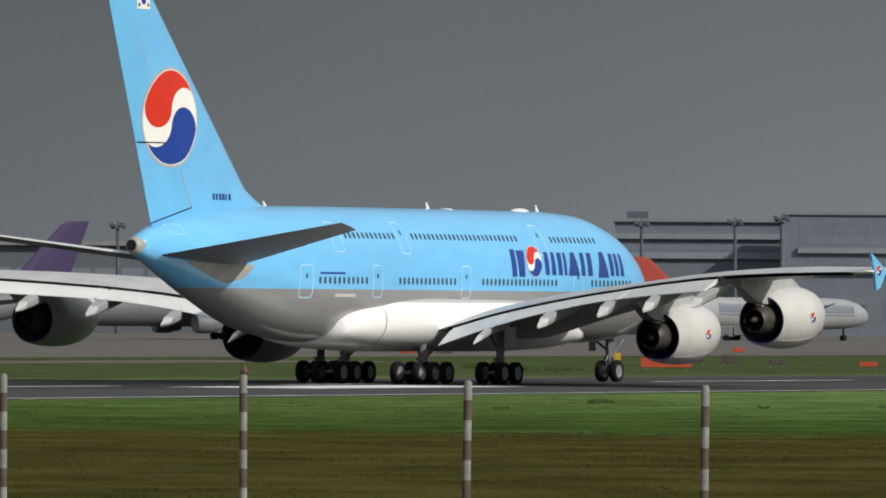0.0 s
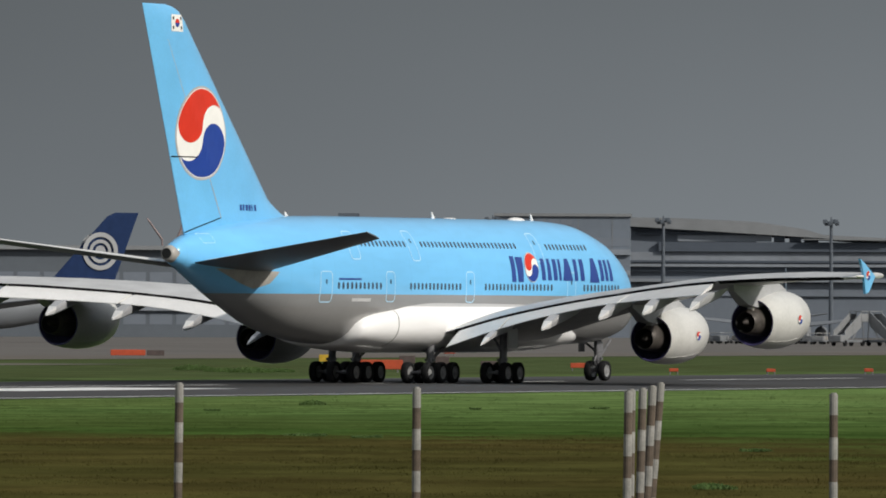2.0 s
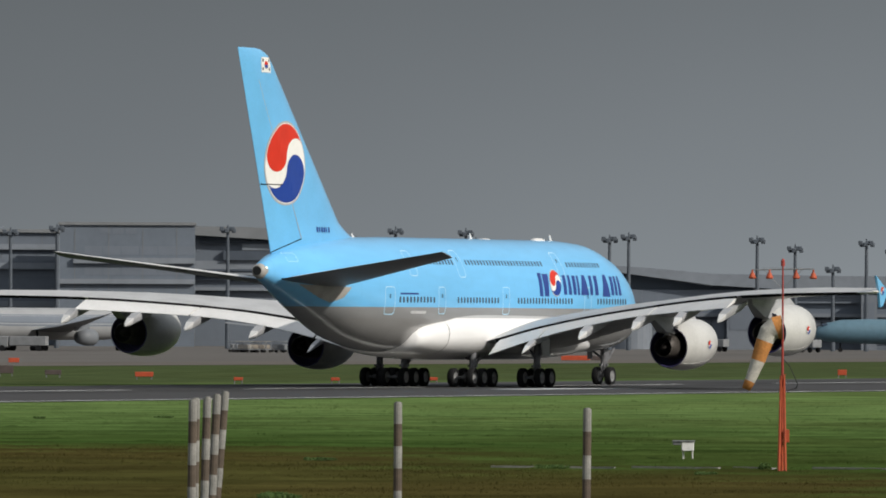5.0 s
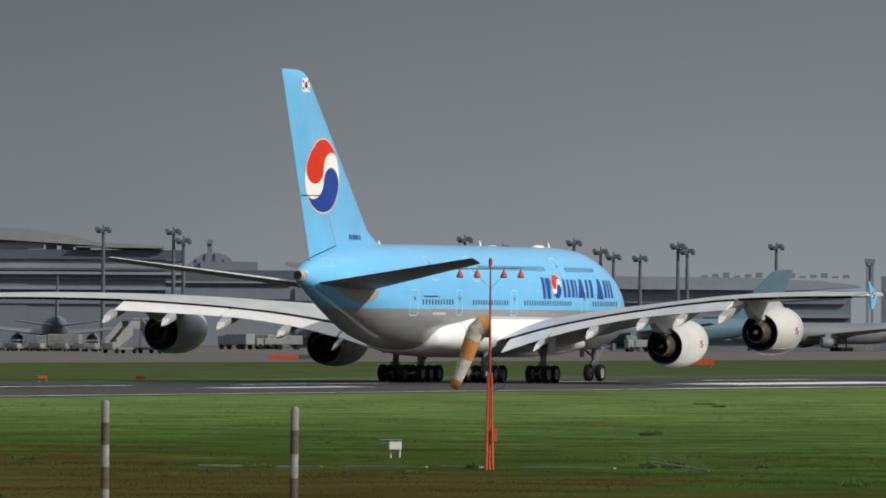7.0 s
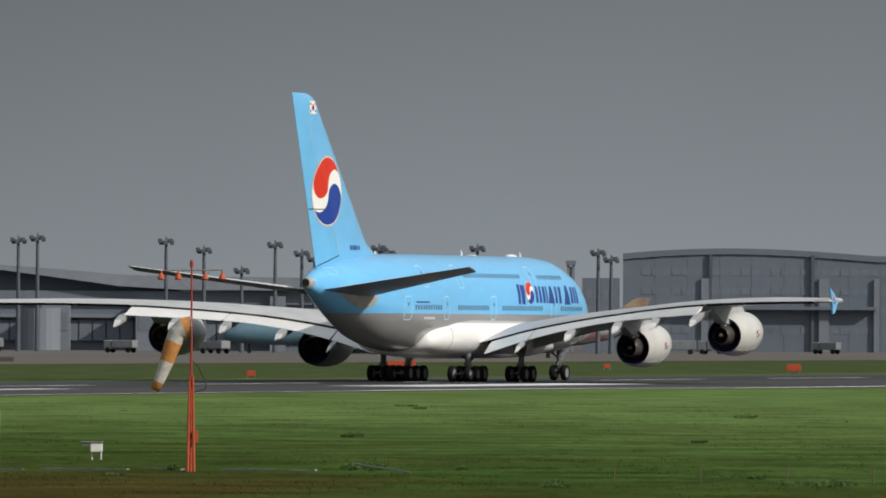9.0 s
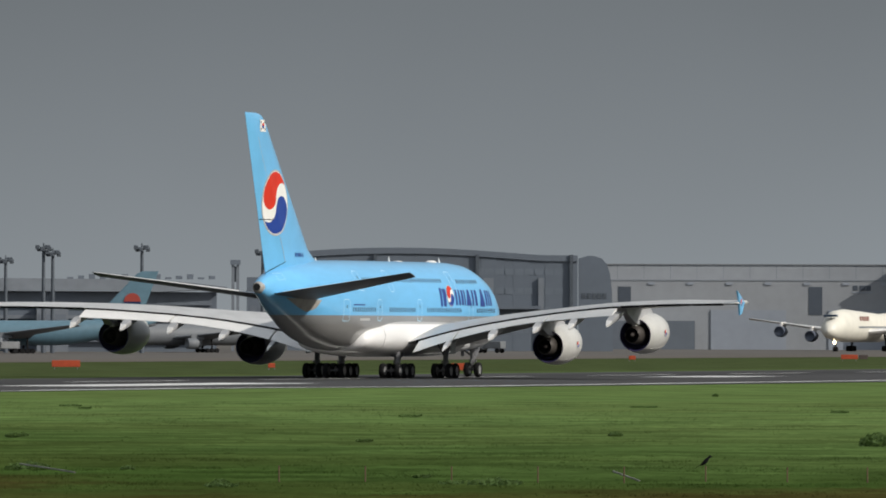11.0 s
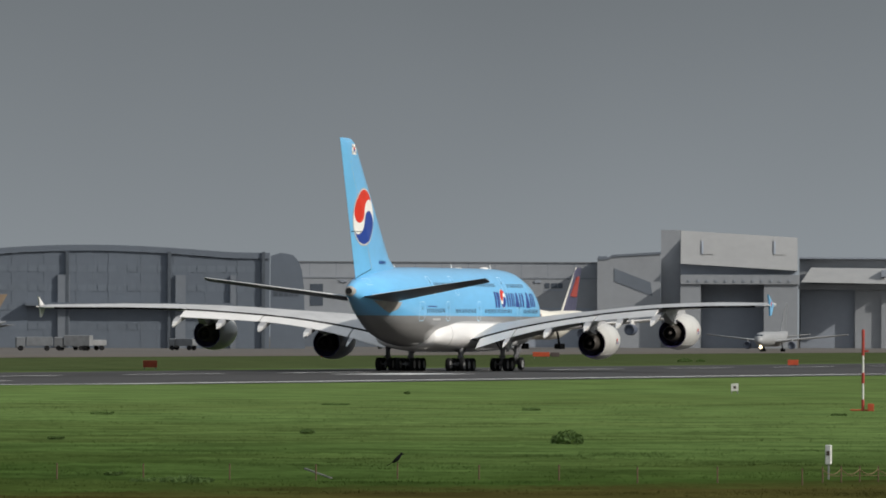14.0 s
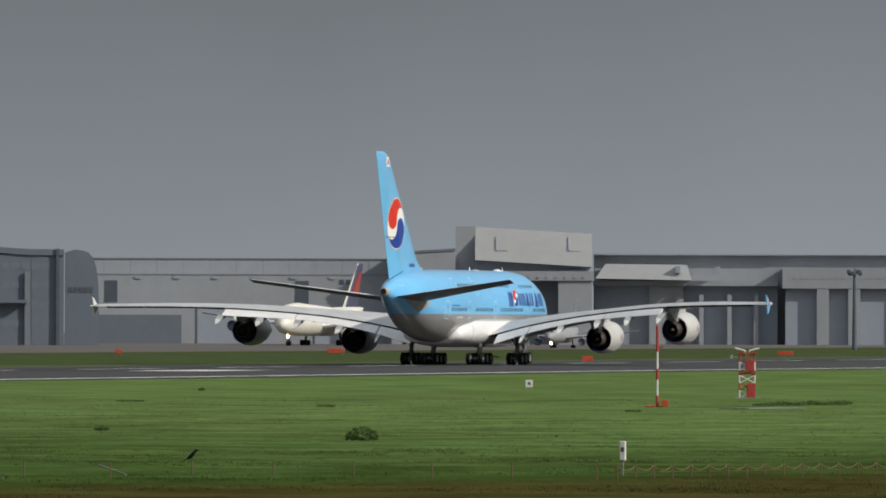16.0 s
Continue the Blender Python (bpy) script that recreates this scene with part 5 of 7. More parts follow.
# low wire fence stakes
LOW = [(17.13, 268), (16.61, 266), (16.1, 267), (15.6, 263), (15.09, 264), (14.55, 261)] + [(14.42 - 0.118 * k, 265 + 0.6 * k) for k in range(18)] + [(17.65, 266), (18.2, 266), (18.75, 266), (19.3, 266), (19.85, 266)]
for k, (az, d) in enumerate(LOW):
    bm = bmesh.new()
    tube(bm, (0, 0, 0), (0, 0, 0.46), 0.022, 0.02, 6)
    tube(bm, (0, 0, 0.42), (0, 0, 0.49), 0.028, 0.012, 6)
    o = part("low_stake", bm, M_rust, None)
    o.location = at(az, d)
    tagged(o, "short rusty wire-fence stake", "stake", "low fence stakes")
    if k and 5 < k < 24:
        a, b = at(*LOW[k - 1], 0.40), at(az, d, 0.40)
        if (a - b).length < 4:
            bm = bmesh.new()
            for q in range(6):
                p0, p1 = (a.lerp(b, w) - Vector((0, 0, 0.16 * 4 * w * (1 - w))) for w in (q / 6, (q + 1) / 6))
                tube(bm, p0, p1, 0.013, None, 4)
            tube(bm, a - Vector((0, 0, 0.2)), b - Vector((0, 0, 0.2)), 0.006, None, 4)
            tagged(part("fence_wire", bm, M_rope, None), "slack ochre rope and wire strung between low stakes", "wire", "fence wires")

# crow on a stake
crow = empty("crow", Matrix.Translation(at(17.13, 268, 0.49)) @ Matrix.Rotation(radians(17.13 - 90), 4, "Z"), "small black crow perched on a low stake", "bird")
v, f = loft([[(x, r * 0.8 * math.cos(a), z + r * math.sin(a)) for a in [k * math.tau / 12 for k in range(12)]] for x, z, r in ((-0.16, 0.02, 0.02), (-0.09, 0.07, 0.06), (0.0, 0.14, 0.085), (0.07, 0.20, 0.07), (0.11, 0.25, 0.035))])
mesh_of("body", v, f, M_feather, crow, smooth=True)
v, f = loft([[(x, r * math.cos(a), z + r * math.sin(a)) for a in [k * math.tau / 10 for k in range(10)]] for x, z, r in ((0.07, 0.25, 0.03), (0.11, 0.275, 0.05), (0.15, 0.275, 0.035), (0.17, 0.27, 0.012), (0.22, 0.262, 0.004))])
mesh_of("head", v, f, M_feather, crow, smooth=True)
v, f = loft([[(x, y, z) for y, z in ((-w, zz), (w, zz), (w, zz + 0.015), (-w, zz + 0.015))] for x, w, zz in ((-0.30, 0.04, -0.08), (-0.10, 0.03, 0.05))])
mesh_of("tail", v, f, M_feather, crow)
bm = bmesh.new()
for y in (-0.025, 0.025):
    tube(bm, (0.0, y, 0.0), (0.0, y, 0.08), 0.007, None, 5)
part("legs", bm, M_feather, crow)

# white marker post with a notch
mp = empty("marker_post", Matrix.Translation(at(14.383, 271.5)), "white marker post with a dark mark near its top", "post")
bm = bmesh.new()
tube(bm, (0, 0, 0), (0, 0, 0.5), 0.03, None, 8)
part("foot", bm, M_steel, mp)
bm = bmesh.new()
box(bm, -0.07, 0.07, -0.09, 0.09, 0.45, 1.04, 0.02)
part("panel", bm, M_whp, mp)
bm = bmesh.new()
box(bm, -0.076, -0.07, -0.05, 0.05, 0.72, 0.86)
part("mark", bm, M_brown, mp)

# red and white mast
rm = empty("striped_mast", Matrix.Translation(at(14.165, 501)) @ Matrix.Rotation(radians(14.165 - 90), 4, "Z"), "slim red and white banded mast in the grass", "mast")
for z0, z1, m in ((0, 0.65, M_redp), (0.65, 1.55, M_whp), (1.55, 2.15, M_redp), (2.15, 3.1, M_whp), (3.1, 4.4, M_redp)):
    bm = bmesh.new()
    tube(bm, (0, 0, z0), (0, 0, z1), 0.085 if m is M_redp else 0.06, None, 10)
    part("band", bm, m, rm)
bm = bmesh.new()
tube(bm, (0, 0, 4.4), (0, 0, 4.57), 0.1, 0.07, 10)
part("lamp", bm, M_redp, rm)
bm = bmesh.new()
box(bm, 0.02, 0.3, -0.05, 0.05, 3.3, 3.4)
part("bracket", bm, M_redp, rm)
bm = bmesh.new()
box(bm, 0.26, 0.62, -0.2, 0.2, 0.0, 0.42, 0.02)
tube(bm, (-0.7, 0, 0.06), (0.6, 0, 0.06), 0.05, None, 6)
part("cabinet", bm, M_orange, rm, "orange cabinet at the mast foot")

# antenna tower with white arms
lt = empty("antenna_tower", Matrix.Translation(at(13.593, 568)) @ Matrix.Rotation(radians(13.593 - 90), 4, "Z"), "stubby red and white lattice tower with white antenna arms", "tower")
for z0, z1, m in ((0, 0.5, M_whp), (0.5, 0.95, M_redp), (0.95, 1.45, M_whp), (1.45, 1.75, M_redp), (1.75, 2.3, M_whp), (2.3, 2.85, M_redp)):
    for x in (-0.48, 0.48):
        for y in (-0.4, 0.4):
            bm = bmesh.new()
            tube(bm, (x, y, z0), (x, y, z1), 0.05, None, 6)
            part("leg", bm, m, lt)
    for p, q in (((-0.48, -0.4, z0), (0.48, -0.4, z1)), ((0.48, -0.4, z0), (-0.48, -0.4, z1)), ((-0.48, 0.4, z0), (-0.48, -0.4, z1))):
        bm = bmesh.new()
        tube(bm, p, q, 0.033, None, 5)
        part("brace", bm, m, lt)
for z0, z1, w in ((1.5, 1.62, 0.55), (2.82, 2.9, 0.62)):
    bm = bmesh.new()
    box(bm, -w, w, -w + 0.1, w - 0.1, z0, z1)
    part("deck", bm, M_redp, lt)
for z0, z1, x in ((0.02, 0.95, 0.25), (1.7, 2.4, 0.18)):
    bm = bmesh.new()
    box(bm, x - 0.28, x + 0.28, -0.6, -0.2, z0, z1, 0.03)
    part("cabinet", bm, M_redp, lt, "red equipment cabinet")
for s in (-1, 1):
    bm = bmesh.new()
    tube(bm, (s * 0.14, 0, 3.0), (s * 0.78, 0, 3.16), 0.06, 0.05, 8)
    tube(bm, (s * 0.14, 0, 2.88), (s * 0.14, 0, 3.02), 0.04, None, 6)
    part("arm", bm, M_whp, lt, "white antenna arm")
bm = bmesh.new()
tube(bm, (-0.95, 0, 2.6), (-0.6, 0, 2.6), 0.03, None, 6)
tube(bm, (-1.0, 0, 2.5), (-1.0, 0, 2.72), 0.08, None, 8)
part("side_lamp", bm, M_whp, lt)
bm = bmesh.new()
box(bm, -0.9, 0.9, -0.8, 0.8, 0.0, 0.04)
part("slab", bm, M_conc, lt, "pale concrete slab")

# pale slab and rank grass beside the tower
p, q = Vector((502.7, 118.3, 0.0)), Vector((508.2, 116.3, 0.0))
sl = empty("concrete_slab", Matrix.Translation((p + q) / 2) @ Matrix.Rotation(math.atan2(q.y - p.y, q.x - p.x), 4, "Z"), "weathered concrete slab lying flush in the grass", "slab")
bm = bmesh.new()
box(bm, -(q - p).length / 2, (q - p).length / 2, -1.0, 1.0, 0.0, 0.05, 0.01)
part("top", bm, M_steel, sl)
for k in range(9):
    weed_clump(Vector((521.7, 121.1, 0.0)).lerp(Vector((532.1, 118.8, 0.0)), k / 8), 0.6, 0.16 + 0.06 * (k % 3), 300, 230 + k)

# small white runway board
sb = empty("runway_board", Matrix.Translation(at(14.982, 632)) @ Matrix.Rotation(radians(14.982 - 90), 4, "Z"), "small white board on two legs beside the runway", "sign")
bm = bmesh.new()
box(bm, -0.26, 0.26, -0.04, 0.04, 0.2, 0.72, 0.01)
part("panel", bm, M_whp, sb)
for x in (-0.2, 0.2):
    bm = bmesh.new()
    tube(bm, (x, 0, 0), (x, 0, 0.3), 0.03, None, 6)
    part("leg", bm, M_steel, sb)
bm = bmesh.new()
box(bm, -0.1, 0.1, -0.046, -0.04, 0.36, 0.56)
part("mark", bm, M_signback, sb, "plain dark bar on the board")


# ---- orange and yellow taxiway signs ----
def taxi_sign(az, d, w, h, m, dark=0.0):
    s = empty("taxiway_sign", Matrix.Translation(at(az, d)) @ Matrix.Rotation(radians(az - 90), 4, "Z"), "low %s taxiway sign board standing in the grass" % {M_signor: "orange-red", M_signyel: "yellow", M_signback: "dark"}[m], "sign", "taxiway signs")
    bm = bmesh.new()
    box(bm, -w / 2, w / 2, -0.12, 0.12, 0.25, 0.25 + h, 0.03)
    part("panel", bm, m, s)
    for x in (-w * 0.4, w * 0.4):
        bm = bmesh.new()
        tube(bm, (x, 0, 0), (x, 0, 0.3), 0.05, None, 6)
        part("leg", bm, M_steel, s)
    if dark:
        bm = bmesh.new()
        box(bm, w / 2 + 0.15, w / 2 + 0.15 + dark, -0.1, 0.1, 0.25, 0.2 + h, 0.03)
        part("side_panel", bm, M_signback, s, "dark brown side panel")


for az, d, w, h, m, dk in ((27.91, 705, 4.0, 0.75, M_signor, 0), (28.24, 815, 1.2, 0.65, M_signyel, 0), (29.5, 925, 3.6, 0.6, M_signor, 1.8), (27.2, 760, 1.4, 0.4, M_signback, 0), (27.5, 776, 1.3, 0.7, M_signback, 0), (27.72, 790, 1.4, 0.7, M_signback, 0),
                           (26.62, 735, 1.5, 0.4, M_signor, 0), (24.778, 700, 0.7, 0.25, M_signor, 0), (25.401, 692, 0.7, 0.25, M_signor, 0), (26.02, 690, 0.7, 0.25, M_signor, 0), (23.87, 1130, 3.6, 0.6, M_signor, 1.8), (21.21, 1015, 3.2, 0.75, M_signor, 0),
                           (18.71, 960, 1.5, 0.75, M_signor, 0), (22.17, 805, 0.8, 0.5, M_signor, 0), (16.217, 1390, 2.6, 0.7, M_signor, 1.4), (14.611, 1090, 1.3, 0.65, M_signor, 0), (13.35, 1350, 2.4, 0.6, M_signor, 0), (27.45, 1000, 1.2, 0.5, M_signor, 0), (17.6, 1330, 1.0, 0.6, M_signor, 0), (19.9, 1010, 0.8, 0.5, M_signor, 0)):
    taxi_sign(az, d, w, h, m, dk)
for i, (az, d, r, h) in enumerate(((15.3, 1240, 1.1, 0.6), (15.2, 1260, 0.7, 0.4), (29.08, 720, 1.7, 0.5), (28.9, 700, 1.5, 0.35), (28.72, 690, 1.9, 0.5), (28.55, 700, 1.4, 0.35))):
    weed_clump(at(az, d), r, h, 500 if az < 20 else 900, 90 + i)


# ---- terminals, hangars and masts in the distance ----
# distance haze is put into these colours: bluish and close in tone
M_wallA = mat("terminal_grey_panel", (0.124, 0.144, 0.173), 0.7, var=0.05, scale=0.05, grain=0.6)
M_wallB = mat("terminal_pale_panel", (0.166, 0.185, 0.212), 0.7, var=0.05, scale=0.05, grain=0.6)
M_wallC = mat("hall_slate_cladding", (0.120, 0.142, 0.174), 0.65, var=0.05, scale=0.04, grain=0.5)
M_hangar = mat("hangar_beige_panel", (0.283, 0.297, 0.317), 0.75, var=0.06, scale=0.03, grain=0.4)
M_hangard = mat("hangar_door_grey", (0.270, 0.298, 0.345), 0.7, var=0.05, scale=0.04, grain=0.5)
M_front = mat("hangar_parapet_panel", (0.285, 0.287, 0.288), 0.75, var=0.06, scale=0.03, grain=0.4)
M_cargo = mat("dark_cargo_cladding", (0.088, 0.102, 0.120), 0.7, var=0.06, scale=0.04, grain=0.5)
M_fglass = mat("far_glazing", (0.140, 0.161, 0.192), 0.65, var=0.06, scale=0.08, grain=0.5)
M_dark = mat("dark_terminal_glazing", (0.076, 0.090, 0.112), 0.7, var=0.06, scale=0.05, grain=0.5, spec=0.2)
M_deck = mat("balcony_edge", (0.200, 0.221, 0.250), 0.7, var=0.1, scale=0.05, grain=0.5)
M_roof = mat("roof_sheet", (0.195, 0.203, 0.210), 0.6, var=0.1, scale=0.04, grain=0.4)
M_mast = mat("mast_steel", (0.085, 0.10, 0.12), 0.6, 0.2, var=0.1)
# grey for far blocks, with the distance haze put into its colour
M_hazeblock = mat("slate_block_panel", (0.133, 0.157, 0.190), 0.7, var=0.08, scale=0.05, grain=0.5)
M_joint = mat("cladding_joint", (0.165, 0.173, 0.180), 0.8, var=0.1)


def zel(el, d):
    return 4.513 + 1.048 * d * math.tan(radians(0.95637 * el + 0.0047))


def building(name, az0, az1, d, label, category="building", d1=None):
    """An Empty at the facade's foot; local x along the facade to the right, y away. Returns it and the facade's length."""
    p, q = at(az0, d), at(az1, d1 or d)
    dr = q - p
    ob = empty(name, Matrix.Translation(p) @ Matrix.Rotation(math.atan2(dr.y, dr.x), 4, "Z"), label, category)
    return ob, dr.length


def slab(ob, name, x0, x1, y0, y1, z0, z1, m, label="", bevel=0.0):
    bm = bmesh.new()
    box(bm, x0, x1, y0, y1, z0, z1, bevel)
    return part(name, bm, m, ob, label)


def window_row(ob, x0, x1, z0, z1, n, m=None, frac=0.85, y=-0.05):
    w = (x1 - x0) / n
    for k in range(n):
        slab(ob, "window", x0 + w * (k + (1 - frac) / 2), x0 + w * (k + (1 + frac) / 2), y, 0.05, z0, z1, m or M_fglass)


def decks(ob, length, levels, dpt=0.8):
    for z0, z1, x0, x1 in levels:
        slab(ob, "deck", x0 * length, x1 * length, -dpt, 0.0, z0, z1, M_deck, "pale balcony edge")


# far terminal on the cargo side
b, L = building("cargo_terminal", 34.5, 28.3, 1750, "long low grey cargo terminal behind the apron")
H = zel(0.405, 1750)
slab(b, "wall", 0, L, 0, 40, 0, H, M_cargo)
slab(b, "roof", -1, L + 1, -1.5, 41, H, H + 0.8, M_roof)
for z in (2.5, 6.5, 10.5):
    window_row(b, 2, L - 2, z, z + 2.2, 36)
decks(b, L, ((5.2, 5.9, 0, 1), (9.2, 9.9, 0, 1)))

b, L = building("terminal_block", 28.24, 27.165, 1900, "grey panelled terminal block with long dark window bands")
H = zel(0.615, 1900)
slab(b, "wall", 0, L, 0, 45, 0, H - 1.2, M_wallA)
slab(b, "roof", -0.5, L + 0.5, -0.8, 46, H - 1.2, H - 0.5, M_roof)
slab(b, "plant_room", 2.5, 7, 4, 12, H - 0.5, H + 1.0, M_mast, "dark rooftop plant")
slab(b, "plant_room", 12, 24, 6, 14, H - 0.5, H + 0.2, M_wallB, "low rooftop plant")
window_row(b, 1, L - 1, zel(0.40, 1900), zel(0.455, 1900), 9, frac=0.97)
window_row(b, 1, L - 1, zel(0.30, 1900), zel(0.335, 1900), 9, frac=0.97)
window_row(b, 3.0, 6.0, zel(0.55, 1900), zel(0.59, 1900), 1)
window_row(b, 1, L - 1, 3.0, 7.0, 12)
decks(b, L, ((zel(0.47, 1900), zel(0.505, 1900), 0, 1.0), (zel(0.345, 1900), zel(0.385, 1900), 0, 1.0), (8.2, 9.4, 0, 1)), 1.0)
for k in range(5):
    slab(b, "joint", L * (k + 0.5) / 5 - 0.06, L * (k + 0.5) / 5 + 0.06, -0.06, 0.02, H - 5, H - 1.3, M_joint)

b, L = building("terminal_tower_block", 27.16, 26.30, 1850, "taller pale grey terminal block with deep-set windows")
H = zel(0.648, 1850)
slab(b, "wall", 0, L, 0, 45, 0, H - 0.6, M_hazeblock)
slab(b, "roof", -0.3, L + 0.3, -0.5, 46, H - 0.6, H, M_roof)
window_row(b, 8, 16, zel(0.575, 1850), zel(0.61, 1850), 3)
window_row(b, 5, L, zel(0.44, 1850), zel(0.495, 1850), 6, frac=0.96)
window_row(b, 5, L, zel(0.31, 1850), zel(0.365, 1850), 6, frac=0.96)
window_row(b, 2, L, 3, 8, 7)
decks(b, L, ((zel(0.385, 1850), zel(0.42, 1850), 0.1, 1), (zel(0.255, 1850), zel(0.285, 1850), 0, 1)), 0.9)
for k in range(4):
    slab(b, "joint", 3 + k * 7, 3.15 + k * 7, -0.06, 0.02, 10, H - 0.7, M_joint)

b, L = building("main_terminal", 26.30, 24.50, 1900, "long terminal with stacked pale decks and a swept roof")
ang = lambda a: L * (26.30 - a) / (26.30 - 24.50)
slab(b, "wall", 0, ang(25.5), 4, 60, 0, zel(0.57, 1900), M_wallA)
slab(b, "wall", ang(25.5) + 0.02, ang(24.62), 4.2, 60, 0, zel(0.46, 1900), M_wallA)
bm = bmesh.new()
prof = [(-1, zel(0.57, 1900)), (-1, zel(0.625, 1900)), (ang(26.0), zel(0.622, 1900)), (ang(25.5), zel(0.60, 1900)), (ang(25.2), zel(0.555, 1900)), (ang(25.07), zel(0.518, 1900)), (ang(24.63), zel(0.496, 1900)), (ang(24.63), zel(0.47, 1900))]
ra = [bm.verts.new((x, 1.5, z)) for x, z in prof]
rb = [bm.verts.new((x, 62, z)) for x, z in prof]
bm.faces.new(ra)
bm.faces.new(rb[::-1])
for k in range(len(prof)):
    bm.faces.new((ra[k], rb[k], rb[(k + 1) % len(prof)], ra[(k + 1) % len(prof)]))
part("roof", bm, M_roof, b, "swept pale sheet-metal roof")
for e0, e1, a0, a1, m, y, lab in (
        (0.409, 0.470, 26.12, 24.50, M_dark, 2.6, "long dark window band"), (0.474, 0.514, 26.0, 25.40, M_deck, 3.2, "pale upper wall panel"), (0.520, 0.528, 26.27, 25.30, M_dark, 2.8, "thin dark eave"),
        (0.541, 0.548, 26.27, 25.45, M_dark, 2.8, "thin dark eave"), (0.352, 0.405, 26.3, 24.50, M_deck, 3.4, "pale concourse wall"), (0.339, 0.351, 26.3, 24.50, M_dark, 3.0, "thin dark eave"),
        (0.312, 0.330, 26.3, 24.50, M_deck, 2.2, "pale cantilevered deck edge"), (0.283, 0.311, 26.3, 24.50, M_dark, 3.0, "long dark window band"), (0.215, 0.235, 26.3, 24.50, M_deck, 2.2, "pale cantilevered deck edge"), (0.125, 0.205, 26.3, 24.64, M_fglass, 3.6, "ground-floor glazing")):
    slab(b, "deck" if m is M_deck else "window_band", ang(a0), ang(a1), y, 4.0, zel(e0, 1900), zel(e1, 1900), m, lab)
for a0, a1 in ((25.385, 25.315), (25.285, 25.21), (25.19, 25.10)):
    slab(b, "block", ang(a0), ang(a1), 3.0, 30, zel(0.474, 1900), zel(0.515, 1900), M_dark, "dark rooftop plant")
v, f = loft([[(x, y, z) for x, z in ((ang(25.2), zel(0.486, 1900)), (ang(25.2), zel(0.492, 1900)), (ang(24.64), zel(0.488, 1900)), (ang(24.64), zel(0.482, 1900)))] for y in (0.8, 20.0)])
mesh_of("canopy", v, f, M_roof, b, "thin canopy along the roof end")

# low gallery that joins the terminal to the pier
b, L = building("gallery", 24.70, 23.80, 1940, "long low gallery with a dark window band between pale walls")
slab(b, "wall", 0, L, 0.5, 30, 0, zel(0.345, 1940), M_wallB)
slab(b, "window_band", 0, L, -0.3, 0.45, zel(0.274, 1940), zel(0.344, 1940), M_dark, "long dark window band")
slab(b, "deck", 0, L, -1.2, 0.4, zel(0.262, 1940), zel(0.273, 1940), M_deck, "pale cantilevered deck edge")
slab(b, "window_band", 0, L, -0.2, 0.45, zel(0.16, 1940), zel(0.235, 1940), M_fglass, "glazed lower floor")

b, L = building("control_block", 24.49, 24.035, 2100, "low dark block under a domed rooftop frame with a slim tower")
c2 = lambda a: L * (24.49 - a) / (24.49 - 24.035)
slab(b, "wall", c2(24.40), L, 0, 30, 0, zel(0.398, 2100), M_hazeblock)
slab(b, "side_wing", 0, c2(24.40) - 0.02, 1, 28, 0, zel(0.385, 2100), M_hazeblock)
v, f = loft([[(c2(a), y, zel(e, 2100)) for a, e in ((24.475, 0.386), (24.43, 0.422), (24.385, 0.448), (24.345, 0.458), (24.29, 0.456), (24.24, 0.440), (24.20, 0.412), (24.195, 0.386))] for y in (6.0, 22.0)])
mesh_of("dome", v, f, M_hazeblock, b, "low domed rooftop structure")
for a in (24.43, 24.37, 24.31, 24.25):
    slab(b, "rib", c2(a), c2(a) + 0.5, 5.6, 5.95, zel(0.40, 2100), zel(0.45 if 24.26 < a < 24.42 else 0.418, 2100), M_wallA)
slab(b, "tower", c2(24.357), c2(24.327), 10, 13, zel(0.45, 2100), zel(0.515, 2100), M_hazeblock)
slab(b, "cab", c2(24.364), c2(24.32), 9, 14, zel(0.515, 2100), zel(0.54, 2100), M_hazeblock)

b, L = building("pier", 23.86, 20.25, 1800, "long pier with a pale sloping roof over dark glazing")
ang2 = lambda a: L * (23.86 - a) / (23.86 - 20.25)
bm = bmesh.new()
prof = [(0, zel(0.375, 1800)), (0, zel(0.40, 1800)), (ang2(23.4), zel(0.37, 1800)), (ang2(23.0), zel(0.335, 1800)), (ang2(22.3), zel(0.325, 1800)), (ang2(20.95), zel(0.315, 1800)), (ang2(20.45), zel(0.298, 1800)), (L + 2, zel(0.268, 1800)), (L + 2, zel(0.258, 1800)), (ang2(20.6), zel(0.235, 1800)), (ang2(22.6), zel(0.24, 1800)), (ang2(23.0), zel(0.262, 1800))]
ra = [bm.verts.new((x, -2, z)) for x, z in prof]
rb = [bm.verts.new((x, 40, z)) for x, z in prof]
bm.faces.new(ra)
bm.faces.new(rb[::-1])
for k in range(len(prof)):
    bm.faces.new((ra[k], rb[k], rb[(k + 1) % len(prof)], ra[(k + 1) % len(prof)]))
part("roof", bm, M_deck, b, "pale sloping roof")
slab(b, "wall", 1, L, 1, 38, 0, zel(0.234, 1800), M_wallC)
v, f = loft([[(x, y, z) for x, z in ((ang2(23.78), zel(0.235, 1800)), (ang2(23.78), zel(0.366, 1800)), (ang2(23.0), zel(0.258, 1800)), (ang2(22.62), zel(0.238, 1800)), (ang2(22.62), zel(0.235, 1800)))] for y in (0.9, 30.0)])
mesh_of("gable_glazing", v, f, M_dark, b, "dark glazed wall under the rising roof")
window_row(b, 2, L - 1, zel(0.15, 1800), zel(0.232, 1800), 40, frac=0.99, y=0.85)
window_row(b, 2, L - 1, 2.0, 6.0, 40, frac=0.9, y=0.7)
slab(b, "deck", 0, L, -1, 1, 6.6, 7.3, M_wallB)
